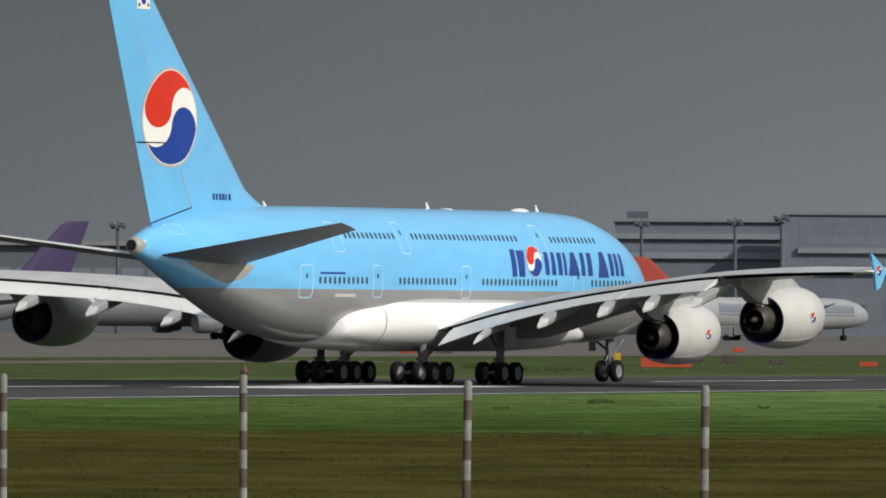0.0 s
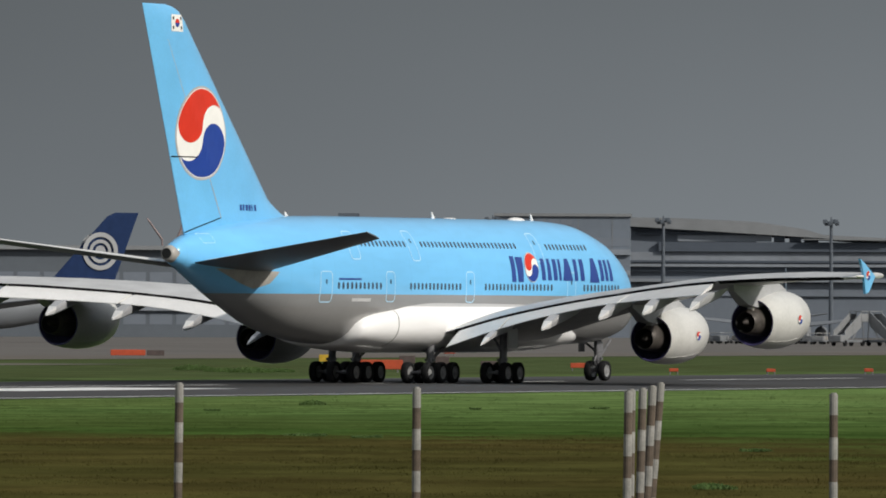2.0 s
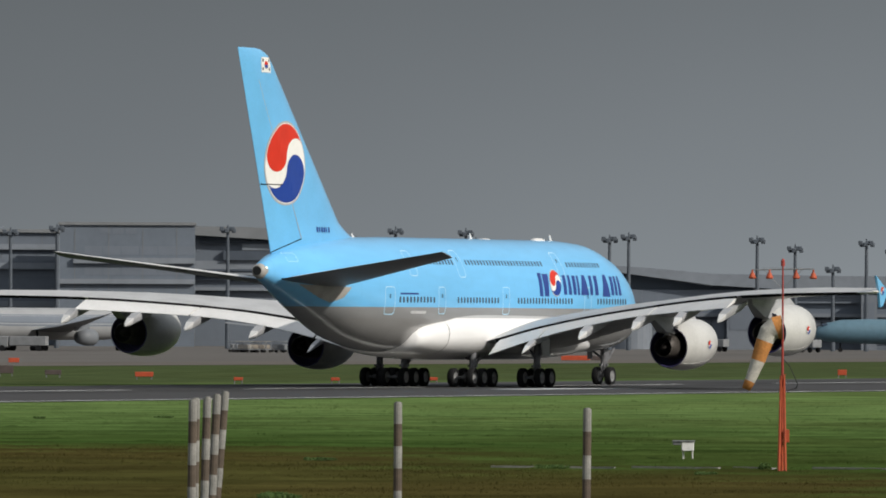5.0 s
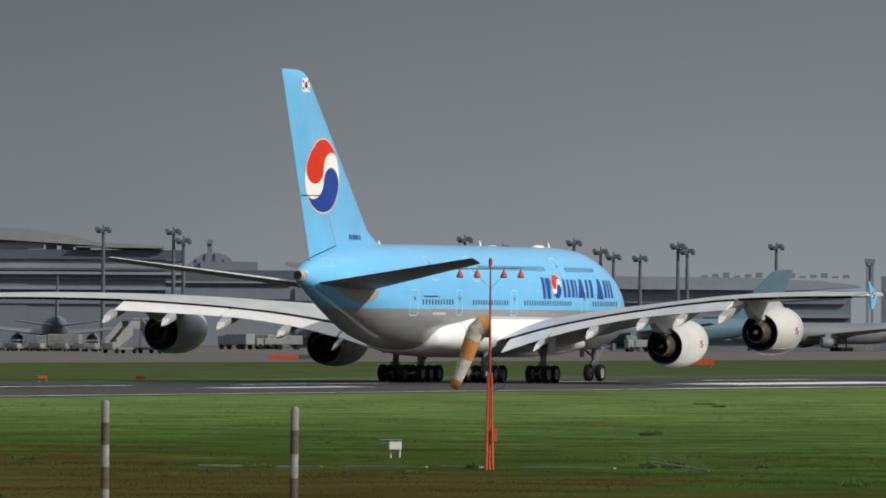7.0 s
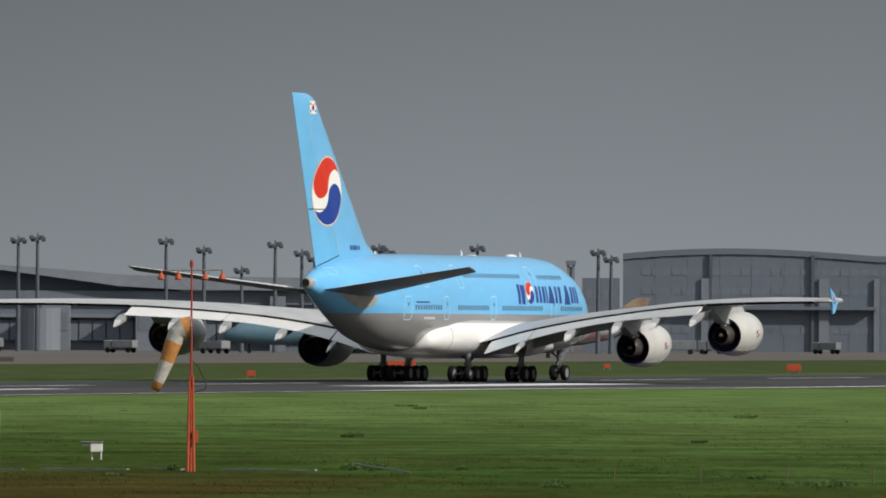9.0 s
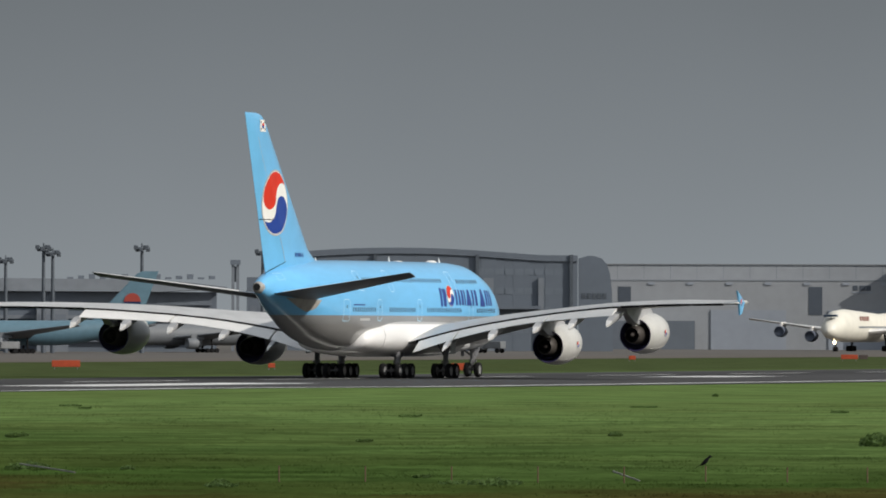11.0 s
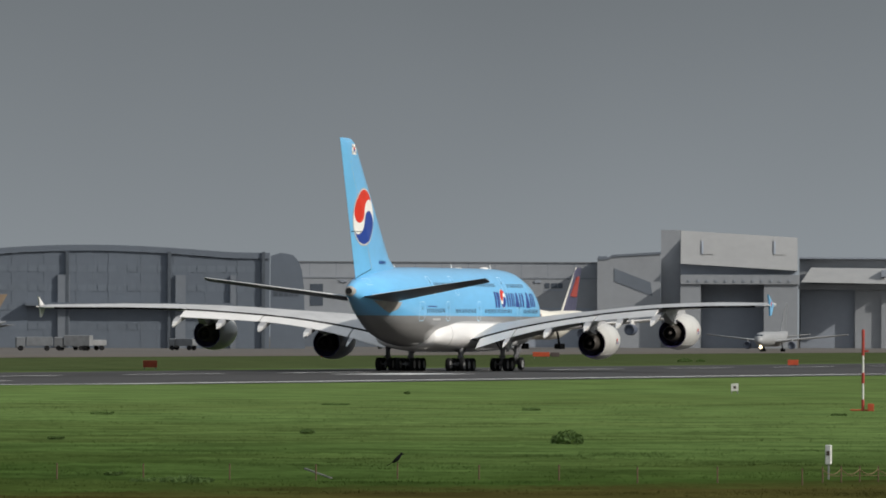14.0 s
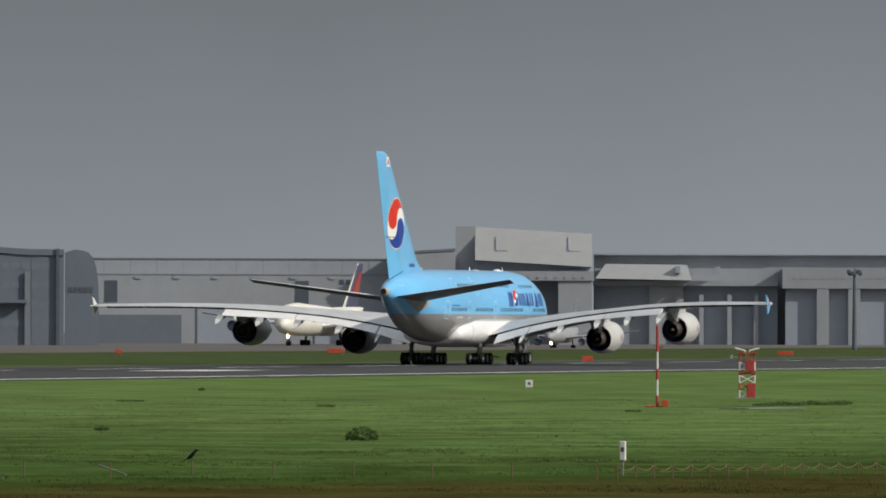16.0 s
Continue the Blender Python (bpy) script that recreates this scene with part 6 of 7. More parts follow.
for a0, a1, h in ((23.5, 23.32, 9), (22.9, 22.6, 10), (21.4, 21.2, 9), (22.05, 21.95, 11)):
    slab(b, "bay", ang2(a0), ang2(a1), -9, 0.9, 0, h, M_wallB, "pale gate bay")
    slab(b, "bay_window", ang2(a0) + 0.5, ang2(a1) - 0.5, -9.1, -8.9, 4, h - 1.5, M_fglass)
bm = bmesh.new()
tube(bm, (ang2(23.5), -14, 0), (ang2(23.5), -14, 8.5), 4.0, None, 20)
part("tank", bm, M_wallB, b, "round pale tank")
for k in range(14):
    slab(b, "rooftop_unit", ang2(21.2) + k * 2.2, ang2(21.2) + k * 2.2 + 1.2, 8, 12, zel(0.318, 1800), zel(0.33, 1800) + 0.3 * (k % 3), M_wallA)

b, L = building("gate_tower", 20.165, 20.10, 1850, "slim pale twin-legged tower with a dark cabin on top", "tower")
for x in (0.25, L - 0.85):
    slab(b, "leg", x, x + 0.6, 0, 3, 0, zel(0.41, 1850), M_wallB)
slab(b, "brace", 0.86, L - 0.86, 0.4, 2.6, zel(0.30, 1850), zel(0.40, 1850), M_wallB)
slab(b, "cabin", 0, L, -0.4, 3.4, zel(0.41, 1850), zel(0.44, 1850), M_hazeblock)
b, L = building("annex", 20.06, 19.82, 1850, "dark square annex with a grid facade")
slab(b, "wall", 0, L, 0, 14, 0, zel(0.33, 1850), M_wallC)
for k in range(3):
    window_row(b, 0.6, L - 0.6, 4 + 3.5 * k, 6 + 3.5 * k, 4)

# slate arch-roofed hall
b, L = building("arch_hall", 19.80, 17.95, 1950, "large slate-blue hall under a shallow arched roof")
bm = bmesh.new()
prof = []
for k in range(19):
    u = k / 18
    prof.append((L * u, zel(0.487 + 0.04 * math.sin(math.pi * min(1, u * 1.15) ** 0.9) - 0.012 * u, 1950)))
n = len(prof)
fa = [bm.verts.new((x, -0.35, z)) for x, z in prof]
fb = [bm.verts.new((x, -0.35, z - 1.3)) for x, z in prof]
ba = [bm.verts.new((x, 60, z)) for x, z in prof]
bb = [bm.verts.new((x, 60, z - 1.3)) for x, z in prof]
for k in range(n - 1):
    bm.faces.new((fb[k], fb[k + 1], fa[k + 1], fa[k]))
    bm.faces.new((fa[k], fa[k + 1], ba[k + 1], ba[k]))
    bm.faces.new((fb[k], bb[k], bb[k + 1], fb[k + 1]))
    bm.faces.new((ba[k], ba[k + 1], bb[k + 1], bb[k]))
for k in (0, n - 1):
    bm.faces.new((fa[k], ba[k], bb[k], fb[k]))
part("roof", bm, M_wallC, b, "thin slate arched roof")
for k in range(n - 1):
    x0, x1 = prof[k][0], prof[k + 1][0]
    slab(b, "wall_bay", x0 + 0.004, x1 - 0.004, 0 + 0.05 * (k % 2), 58, 0, min(prof[k][1], prof[k + 1][1]) - 1.25, M_wallC)
for a, w in ((19.3, 2.6), (18.55, 2.2), (18.2, 1.2)):
    x = L * (19.80 - a) / 1.85
    slab(b, "stair_tower", x, x + w, -0.7, 0, 0, zel(0.33, 1950), M_wallB, "pale stair tower")
for k in range(4):
    window_row(b, 4, L - 3, 4 + 4.2 * k, 5.4 + 4.2 * k, 26, M_hazeblock, y=-0.03)
for a in (19.25, 18.6, 18.0):
    x = L * (19.80 - a) / 1.85
    slab(b, "column", x, x + 0.7, -0.75, -0.1, 0, zel(0.48, 1950), M_mast, "dark roof column")
slab(b, "canopy", 10, L - 8, -2.5, -0.1, 9.2, 9.9, M_wallC, "low canopy")

b, L = building("round_hall", 17.945, 17.735, 1960, "slate-blue rounded end of the hall")
v, f = loft([[(L * q, y, z) for q, z in ((0, 0), (1.06, 0), (1.02, zel(0.25, 1960)), (0.96, zel(0.36, 1960)), (0.86, zel(0.42, 1960)), (0.70, zel(0.458, 1960)), (0.5, zel(0.470, 1960)), (0.3, zel(0.474, 1960)), (0, zel(0.455, 1960)))] for y in (-1.0, 45.0)])
mesh_of("wall", v, f, M_wallC, b)
for k in range(5):
    slab(b, "window", L * (0.1 + 0.16 * k), L * (0.22 + 0.16 * k), -1.1, -0.9, zel(0.20, 1960), zel(0.235, 1960), M_mast)

# long hangar
b, L = building("long_hangar", 17.78, 15.72, 2190, "very long pale grey hangar with a stepped roof")
ang3 = lambda a: L * (17.78 - a) / (17.78 - 15.72)
slab(b, "upper_wall", 0, L, 12, 70, 0, zel(0.418, 2190), M_hangar)
slab(b, "roof", 0, L, 11.75, 71, zel(0.418, 2190), zel(0.425, 2190), M_joint)
slab(b, "front_wall", 0, L, 0, 11.9, 0, zel(0.315, 2190), M_hangar)
slab(b, "front_roof", 0, L, -0.12, 11.9, zel(0.315, 2190), zel(0.322, 2190), M_deck)
for a, w, e0, e1 in ((17.65, 3.1, 0.14, 0.278), (16.433, 3.3, 0.10, 0.279)):
    slab(b, "tall_window", ang3(a) - w / 2, ang3(a) + w / 2, -0.1, 0.1, zel(e0, 2190), zel(e1, 2190), M_dark, "tall dark blue window")
slab(b, "hangar_door", ang3(17.1), ang3(16.62), -0.3, 0.1, 0, zel(0.13, 2190), M_hangard)
slab(b, "hangar_door", ang3(16.35), ang3(15.9), -0.3, 0.1, 0, zel(0.13, 2190), M_hangard)
slab(b, "low_wall", ang3(17.75), ang3(17.2), -6, -0.4, 0, zel(0.06, 2190), M_wallA)
for k in range(7):
    slab(b, "vent", ang3(17.5) + k * 9.5, ang3(17.5) + k * 9.5 + 1.6, -0.25, 0.1, zel(0.29, 2190), zel(0.305, 2190), M_hangard)
for k in range(12):
    slab(b, "joint", 3 + k * 6.5, 3.12 + k * 6.5, 11.97, 12.02, zel(0.33, 2190), zel(0.415, 2190), M_deck)
for k, w in enumerate((1.15, 1.5, 1.15)):
    slab(b, "sign_shape", ang3(16.195) + 1.6 * k, ang3(16.195) + 1.6 * k + w, -0.12, 0.05, zel(0.256, 2190), zel(0.288, 2190), M_dark, "plain dark shape of the hangar sign")
slab(b, "sign_line", ang3(16.20), ang3(16.07), -0.12, 0.05, zel(0.240, 2190), zel(0.247, 2190), M_hangard)

# sloped hangar end and the big hangar
b, L = building("sloped_hangar", 15.86, 15.455, 2183, "pale hangar end with a slanting dark window")
aS = lambda a: L * (15.86 - a) / (15.86 - 15.455)
zs = lambda e: zel(e, 2183)
line = [(0, zs(0.437)), (aS(15.79), zs(0.441)), (aS(15.765), zs(0.456)), (L - 0.05, zs(0.476))]
v, f = loft([[(x, y, z) for x, z in [(0, 0)] + line + [(L - 0.05, 0)]] for y in (0.0, 60.0)])
mesh_of("wall", v, f, M_hangar, b)
v, f = loft([[(x, y, z + dz) for x, z, dz in [(x, z, 0.0) for x, z in line] + [(x, z, 0.55) for x, z in line[::-1]]] for y in (-0.25, 60.0)])
mesh_of("roof", v, f, M_fglass, b, "thin dark stepped roof edge")
slab(b, "rooftop_unit", aS(15.855), aS(15.80), 4, 8, zs(0.441), zs(0.462), M_hazeblock)
v, f = loft([[(aS(a), y, zs(e)) for a, e in ((15.751, 0.301), (15.751, 0.384), (15.52, 0.296), (15.509, 0.208))] for y in (-0.12, 0.2)])
mesh_of("slanting_window", v, f, M_fglass, b, "slanting dark glazed strip")

b, L = building("big_hangar", 15.455, 14.585, 2186, "tall pale hangar with a leaning front and dark open bay")
a4 = lambda a: L * (15.455 - a) / (15.455 - 14.585)
z_ = lambda e: zel(e, 2186)
slab(b, "side_tower", 0, a4(15.33), 0, 60, 0, z_(0.63), M_hangar)
bm = bmesh.new()
x0, x1 = a4(15.33) + 0.05, L
vs = [bm.verts.new(p) for p in ((x0, -6, z_(0.415)), (x1, -6, z_(0.372)), (x1, 2, z_(0.585)), (x0, 2, z_(0.628)), (x0, 60, z_(0.415)), (x1, 60, z_(0.372)), (x1, 60, z_(0.585)), (x0, 60, z_(0.628)))]
for fc in ((0, 1, 2, 3), (5, 4, 7, 6), (0, 3, 7, 4), (1, 5, 6, 2), (3, 2, 6, 7), (0, 4, 5, 1)):
    bm.faces.new([vs[k] for k in fc])
part("leaning_front", bm, M_front, b, "leaning pale parapet")
slab(b, "dark_gap", x0, L - 0.5, -3, 58, z_(0.34), z_(0.415), M_hangard)
slab(b, "lintel", a4(15.33) + 0.05, L + 0.5, -8, 56, z_(0.285), z_(0.345), M_hangar, "deep pale lintel over the bay")
slab(b, "jamb", a4(15.33) + 0.05, a4(15.20), -7.5, 50, 0, z_(0.284), M_hangar)
slab(b, "open_bay", a4(15.20) + 0.05, a4(14.80), 2, 50, 0, z_(0.283), M_hangard, "dark open hangar bay")
slab(b, "pale_door", a4(14.80) + 0.05, L, -7.5, 50, 0, z_(0.283), M_hangar, "closed pale door leaf")


def on_lean(name, xa, xb, ea, eb, off, m, label=""):
    """A thin plate lying on the leaning parapet."""
    bm = bmesh.new()
    yy = lambda x, e: -6.0 + 8.0 * (e - 0.415 + 0.043 * (x - x0) / (x1 - x0)) / 0.213 - 0.05
    fr = [bm.verts.new((x, yy(x, e) - off, z_(e))) for x, e in ((xa, ea), (xb, ea), (xb, eb), (xa, eb))]
    bk = [bm.verts.new((q.co.x, q.co.y + off + 0.6, q.co.z)) for q in fr]
    bm.faces.new(fr)
    for k in range(4):
        bm.faces.new((fr[k], bk[k], bk[(k + 1) % 4], fr[(k + 1) % 4]))
    part(name, bm, m, b, label)


for a in (15.16, 14.70):
    x = a4(a)
    on_lean("sign_frame", x - 1.6, x + 1.6, 0.475, 0.565, 0.2, M_front, "pale framed sign panel")
    on_lean("sign_shape", x - 1.35, x - 0.95, 0.48, 0.56, 0.45, M_hangard, "plain dark shape of the hangar sign")
for k in range(12):
    slab(b, "rivet_light", a4(15.28) + k * (L - a4(15.28)) / 12, a4(15.28) + k * (L - a4(15.28)) / 12 + 0.5, -8.2, -7.9, z_(0.30), z_(0.312), M_hangard)

b, L = building("east_hangar", 14.58, 12.2, 2240, "long pale hangar row with dark bays and pale piers")
a5 = lambda a: L * (14.58 - a) / (14.58 - 12.2)
z5 = lambda e: zel(e, 2240)
slab(b, "upper_wall", 0, L, 14, 70, 0, z5(0.452), M_hangar)
slab(b, "roof_edge", 0, a5(13.36), 12, 71, z5(0.452), z5(0.462), M_hangard)
slab(b, "roof_edge", a5(13.36) + 0.05, L, 12.2, 71, z5(0.452), z5(0.458), M_deck)
bm = bmesh.new()
vs = [bm.verts.new(p) for p in ((a5(14.56), -3, z5(0.30)), (a5(13.95), -3, z5(0.29)), (a5(13.98), 6, z5(0.39)), (a5(14.5), 6, z5(0.395)), (a5(14.56), 13, z5(0.30)), (a5(13.95), 13, z5(0.29)), (a5(13.98), 13, z5(0.39)), (a5(14.5), 13, z5(0.395)))]
for fc in ((0, 1, 2, 3), (5, 4, 7, 6), (0, 3, 7, 4), (1, 5, 6, 2), (3, 2, 6, 7), (0, 4, 5, 1)):
    bm.faces.new([vs[k] for k in fc])
part("leaning_front", bm, M_front, b, "leaning pale parapet")
slab(b, "lintel", 0, a5(13.40), 2, 13.9, z5(0.255), z5(0.288), M_hangar)
slab(b, "front_wall", a5(13.37), L, -2, 13.8, z5(0.24), z5(0.37), M_hangar)
slab(b, "dark_bay", 0.5, a5(14.22), 6, 13.7, 0, z5(0.254), M_hangard, "dark hangar bay")
slab(b, "pale_door", a5(14.22) + 0.05, a5(14.0), 4, 13.7, 0, z5(0.254), M_hangar)
slab(b, "dark_bay", a5(14.0) + 0.05, a5(13.40), 6, 13.7, 0, z5(0.254), M_hangard, "dark hangar bay")
for a in (14.05, 13.9, 13.72, 13.55):
    slab(b, "pier", a5(a), a5(a) + 1.1, 3, 6, 0, z5(0.2), M_hangar, "pale concrete pier")
slab(b, "dark_bay", a5(13.35), L, 0, 13.5, 0, z5(0.238), M_hangard, "dark hangar bay")
for a in (13.15, 12.95, 12.6):
    slab(b, "pier", a5(a), a5(a) + 3.0, -1.9, 0, 0, z5(0.238), M_hangar, "pale concrete pier")
for k in range(14):
    slab(b, "vent", a5(13.3) + 1.8 * k, a5(13.3) + 1.8 * k + 0.7, -2.1, -1.9, z5(0.30), z5(0.312), M_hangard)
for a in (14.05, 13.80):
    slab(b, "sign_shape", a5(a), a5(a) + 1.2, -1.5, 4, z5(0.335), z5(0.38), M_hangard, "plain dark shape of a hangar sign")


# ---- floodlight masts ----
def flood_mast(az, el, d):
    h = zel(el, d)
    m = empty("floodlight_mast", Matrix.Translation(at(az, d)) @ Matrix.Rotation(radians(az - 90), 4, "Z"), "tall dark floodlight mast with a crown of lamps", "floodlight mast", "apron floodlight masts")
    bm = bmesh.new()
    tube(bm, (0, 0, 0), (0, 0, h - 1.0), 0.48, 0.28, 10)
    part("pole", bm, M_mast, m)
    bm = bmesh.new()
    tube(bm, (-1.0, 0, h - 1.0), (1.0, 0, h - 1.0), 0.14, None, 6)
    tube(bm, (0, -1.0, h - 1.0), (0, 1.0, h - 1.0), 0.14, None, 6)
    tube(bm, (0, 0, h - 1.1), (0, 0, h), 0.22, 0.1, 6)
    part("crown", bm, M_mast, m)
    for k in range(6):
        a = k * math.tau / 6 + 0.3
        bm = bmesh.new()
        x, y = 1.2 * math.cos(a), 1.2 * math.sin(a)
        dz = 0.35 * (k % 2)
        box(bm, x - 0.4, x + 0.4, y - 0.3, y + 0.3, h - 1.6 + dz, h - 0.75 + dz, 0.1)
        part("lamp_head", bm, M_mast, m)


for az, el in ((31.41, 0.566), (28.07, 0.60), (27.474, 0.613), (27.178, 0.637), (26.09, 0.636), (25.02, 0.63), (24.572, 0.62), (24.508, 0.562), (23.655, 0.583), (23.533, 0.598), (22.714, 0.581), (22.472, 0.526), (22.018, 0.563), (21.848, 0.508), (21.766, 0.475), (21.596, 0.466), (21.355, 0.545), (21.296, 0.512), (20.728, 0.545), (22.231, 0.397), (19.958, 0.522), (19.875, 0.479), (12.91, 0.374)):
    flood_mast(az, el, 1700 if az > 13 else 1800)


# ---- harbour cranes beyond the airfield ----
M_crane = mat("faded_red_crane_paint", (0.215, 0.165, 0.162), 0.7, var=0.15, scale=0.3)


def harbour_crane(az0, spars, d=2600):
    """Spars between points given by bearing and height angle, as seen over the roofs."""
    c = empty("harbour_crane", Matrix.Translation(at(az0, d)) @ Matrix.Rotation(radians(0.16226 + 0.95637 * az0 - 90), 4, "Z"), "greyish red lattice of crane spars and masts", "crane", "harbour cranes")
    px = lambda az: 1.048 * d * radians(0.95637 * (az0 - az))
    for kind, a0, e0, a1, e1, r in spars:
        bm = bmesh.new()
        p, q = Vector((px(a0), 0, zel(e0, d) if e0 else 0.0)), Vector((px(a1), 0, zel(e1, d)))
        for s in (-1, 1):
            tube(bm, p + Vector((0, s * 1.6, 0)), q + Vector((0, s * 1.6, 0)), r * 0.7, r * 0.5, 6)
        for k in range(6):
            m0, m1 = p.lerp(q, k / 6), p.lerp(q, (k + 1) / 6)
            s = 1 if k % 2 else -1
            tube(bm, m0 + Vector((0, s * 1.6, 0)), m1 - Vector((0, s * 1.6, 0)), r * 0.4, None, 5)
        part(kind, bm, M_crane, c)


harbour_crane(29.28, (("boom", 29.285, 0.470, 29.38, 0.604, 0.55), ("leg", 29.28, 0, 29.285, 0.470, 0.6)))
harbour_crane(29.18, (("leg", 29.20, 0, 29.185, 0.471, 0.6), ("leg", 29.12, 0, 29.13, 0.46, 0.5), ("boom", 29.19, 0.471, 29.15, 0.58, 0.7), ("boom", 29.15, 0.585, 29.11, 0.63, 1.0), ("girder", 29.19, 0.47, 29.12, 0.46, 0.5), ("girder", 29.155, 0.56, 29.13, 0.46, 0.4)))
# these two are slim masts with cross arms, built from the same spars
harbour_crane(29.05, (("mast", 29.05, 0, 29.05, 0.558, 0.5), ("girder", 29.125, 0.443, 28.97, 0.445, 0.7), ("girder", 29.11, 0.478, 28.98, 0.482, 0.5), ("girder", 29.075, 0.515, 29.02, 0.515, 0.4), ("brace", 29.10, 0.40, 29.06, 0.53, 0.4), ("brace", 28.99, 0.40, 29.04, 0.53, 0.4)))
harbour_crane(28.71, (("mast", 28.71, 0, 28.71, 0.535, 0.5), ("girder", 28.79, 0.458, 28.60, 0.478, 0.7), ("girder", 28.76, 0.43, 28.66, 0.435, 0.5), ("brace", 28.76, 0.40, 28.715, 0.50, 0.4)))


# ---- parked and taxiing airliners ----
def far_jet(name, m, label, length, height, engines, body, tail, stripe=None, hump=False, logo=None, engine_mat=None, wing_mat=None):
    """A smaller airliner: origin under its nose, x to the nose."""
    jet = empty(name, m, label, "airplane", "airliners in the background")
    k = length / 70.0
    r = 3.2 * k
    zc = 5.3 * k
    prof = [(-70, 0.08, 1.6), (-64, 0.42, 1.1), (-56, 0.78, 0.5), (-48, 0.98, 0.1), (-44, 1.0, 0), (-14, 1.0, 0), (-7, 0.92, 0.0), (-3.5, 0.75, -0.1), (-1.2, 0.48, -0.25), (0, 0.1, -0.4)]
    rings = []
    for x, q, dz in prof:
        hh = 1.0
        if hump and -26 < x < -4:
            hh = 1.32
        rings.append([(x * k, r * q * math.cos(a), zc + dz * r * 0.6 + r * q * math.sin(a) * (hh if math.sin(a) > 0 else 1)) for a in [j * math.tau / 24 for j in range(24)]])
    v, f = loft(rings)
    mesh_of("fuselage", v, f, body, jet, smooth=True)
    if stripe:
        v, f = loft([[(x * k, r * q * 1.006 * math.cos(a), zc + dz * r * 0.6 + r * q * 1.006 * math.sin(a)) for a in [radians(w) for w in (-215, -200, -188, -172)]] + [(x * k, r * q * 1.006 * math.cos(a), zc + dz * r * 0.6 + r * q * 1.006 * math.sin(a)) for a in [radians(w) for w in (-8, 8, 20, 35)]] for x, q, dz in prof[3:7]], closed=False, cap0=False, cap1=False)
        mesh_of("window_band", v, [q for i, q in enumerate(f) if i % 7 != 3], stripe, jet)
    zt = zc + r * 0.9
    st = []
    fin_r = []
    for u in (0, 0.35, 0.7, 0.95, 1.0):
        z = zt + (height - zt) * u
        le, te = (-53 - 12.5 * u) * k, (-65.5 - 5.0 * u) * k
        if u == 1.0:
            le -= 0.8 * k
        c = le - te
        us = [0, 0.05, 0.2, 0.5, 0.8, 1]
        fin_r.append([(le - q * c, -c * naca(q, 0.09), z) for q in us] + [(le - q * c, c * naca(q, 0.09), z) for q in us[-2:0:-1]])
    v, f = loft(fin_r)
    fn = mesh_of("fin", v, f, tail, jet)
    if logo:
        for s in (-1, 1):
            rr_ = (height - zt) * 0.235
            bmm = bmesh.new()
            for ro, ri in ((1.0, 0.76), (0.62, 0.44), (0.3, 0.0)):
                q = 28
                A = [bmm.verts.new((-63.5 * k + rr_ * ro * math.cos(j * math.tau / q), s * 0.62 * k, zt + (height - zt) * 0.52 + rr_ * ro * math.sin(j * math.tau / q))) for j in range(q)]
                if ri:
                    B = [bmm.verts.new((-63.5 * k + rr_ * ri * math.cos(j * math.tau / q), s * 0.62 * k, zt + (height - zt) * 0.52 + rr_ * ri * math.sin(j * math.tau / q))) for j in range(q)]
                    for j in range(q):
                        bmm.faces.new((A[j], A[(j + 1) % q], B[(j + 1) % q], B[j]))
                else:
                    bmm.faces.new(A)
            part("tail_mark", bmm, logo, fn, "plain ringed disc on the fin")
    for s in (-1, 1):
        st = [(y * k, (-24 - (y - 3) * 0.75) * k, (4.4 + (y - 3) * 0.11) * k, (-37 - max(0, y - 10) * 0.44) * k, (4.0 + (y - 3) * 0.11) * k, 0.11, 0.01) for y in (2.5, 10, 20, 31)]
        v, f = surface(st, 8)
        v = [(a, b * (-1 if s > 0 else 1), c) for a, b, c in v]
        mesh_of("wing", v, f, wing_mat or M_wing, jet)
        st = [(y * k, (-59 - (y - 1) * 0.75) * k, (6.2 + y * 0.12) * k, (-66 - (y - 1) * 0.3) * k, (6.2 + y * 0.12) * k, 0.09, 0.0) for y in (1, 10.5)]
        v, f = surface(st, 8)
        v = [(a, b * (-1 if s > 0 else 1), c) for a, b, c in v]
        mesh_of("tailplane", v, f, wing_mat or M_wing, jet)
        for y in ((11.7, 20.8) if engines == 4 else (9.6,)):
            xr = (-24 - (y - 3) * 0.75 - 1.5) * k
            re = (1.3 if engines == 4 else 1.65) * k
            z = (4.4 + (y - 3) * 0.11) * k - re * 1.5
            v, f = loft(lathe_x([(xr, re * 0.7), (xr + 2.2 * k, re), (xr + 4.2 * k, re * 0.98), (xr + 4.6 * k, re * 0.86), (xr + 4.2 * k, re * 0.8)], 0, s * y * k, z, 20))
            e_ = mesh_of("engine", v, f, engine_mat or M_white, jet, smooth=True)
            bmm = bmesh.new()
            box(bmm, xr - 1.0 * k, xr + 3.2 * k, s * y * k - 0.2 * k, s * y * k + 0.2 * k, z + re * 0.8, z + re * 1.7)
            part("pylon", bmm, wing_mat or M_wing, e_)
        bmm = bmesh.new()
        for dx in (-1.4, 0, 1.4):
            tube(bmm, ((-36 + dx) * k, (s * 4.2 - 0.7) * k, 0.62 * k), ((-36 + dx) * k, (s * 4.2 + 0.7) * k, 0.62 * k), 0.62 * k, None, 12)
        tube(bmm, (-36 * k, s * 4.2 * k, 0.6 * k), (-36 * k, s * 3.6 * k, 4.2 * k), 0.25 * k, None, 8)
        part("main_gear", bmm, M_rubber, jet)
    bmm = bmesh.new()
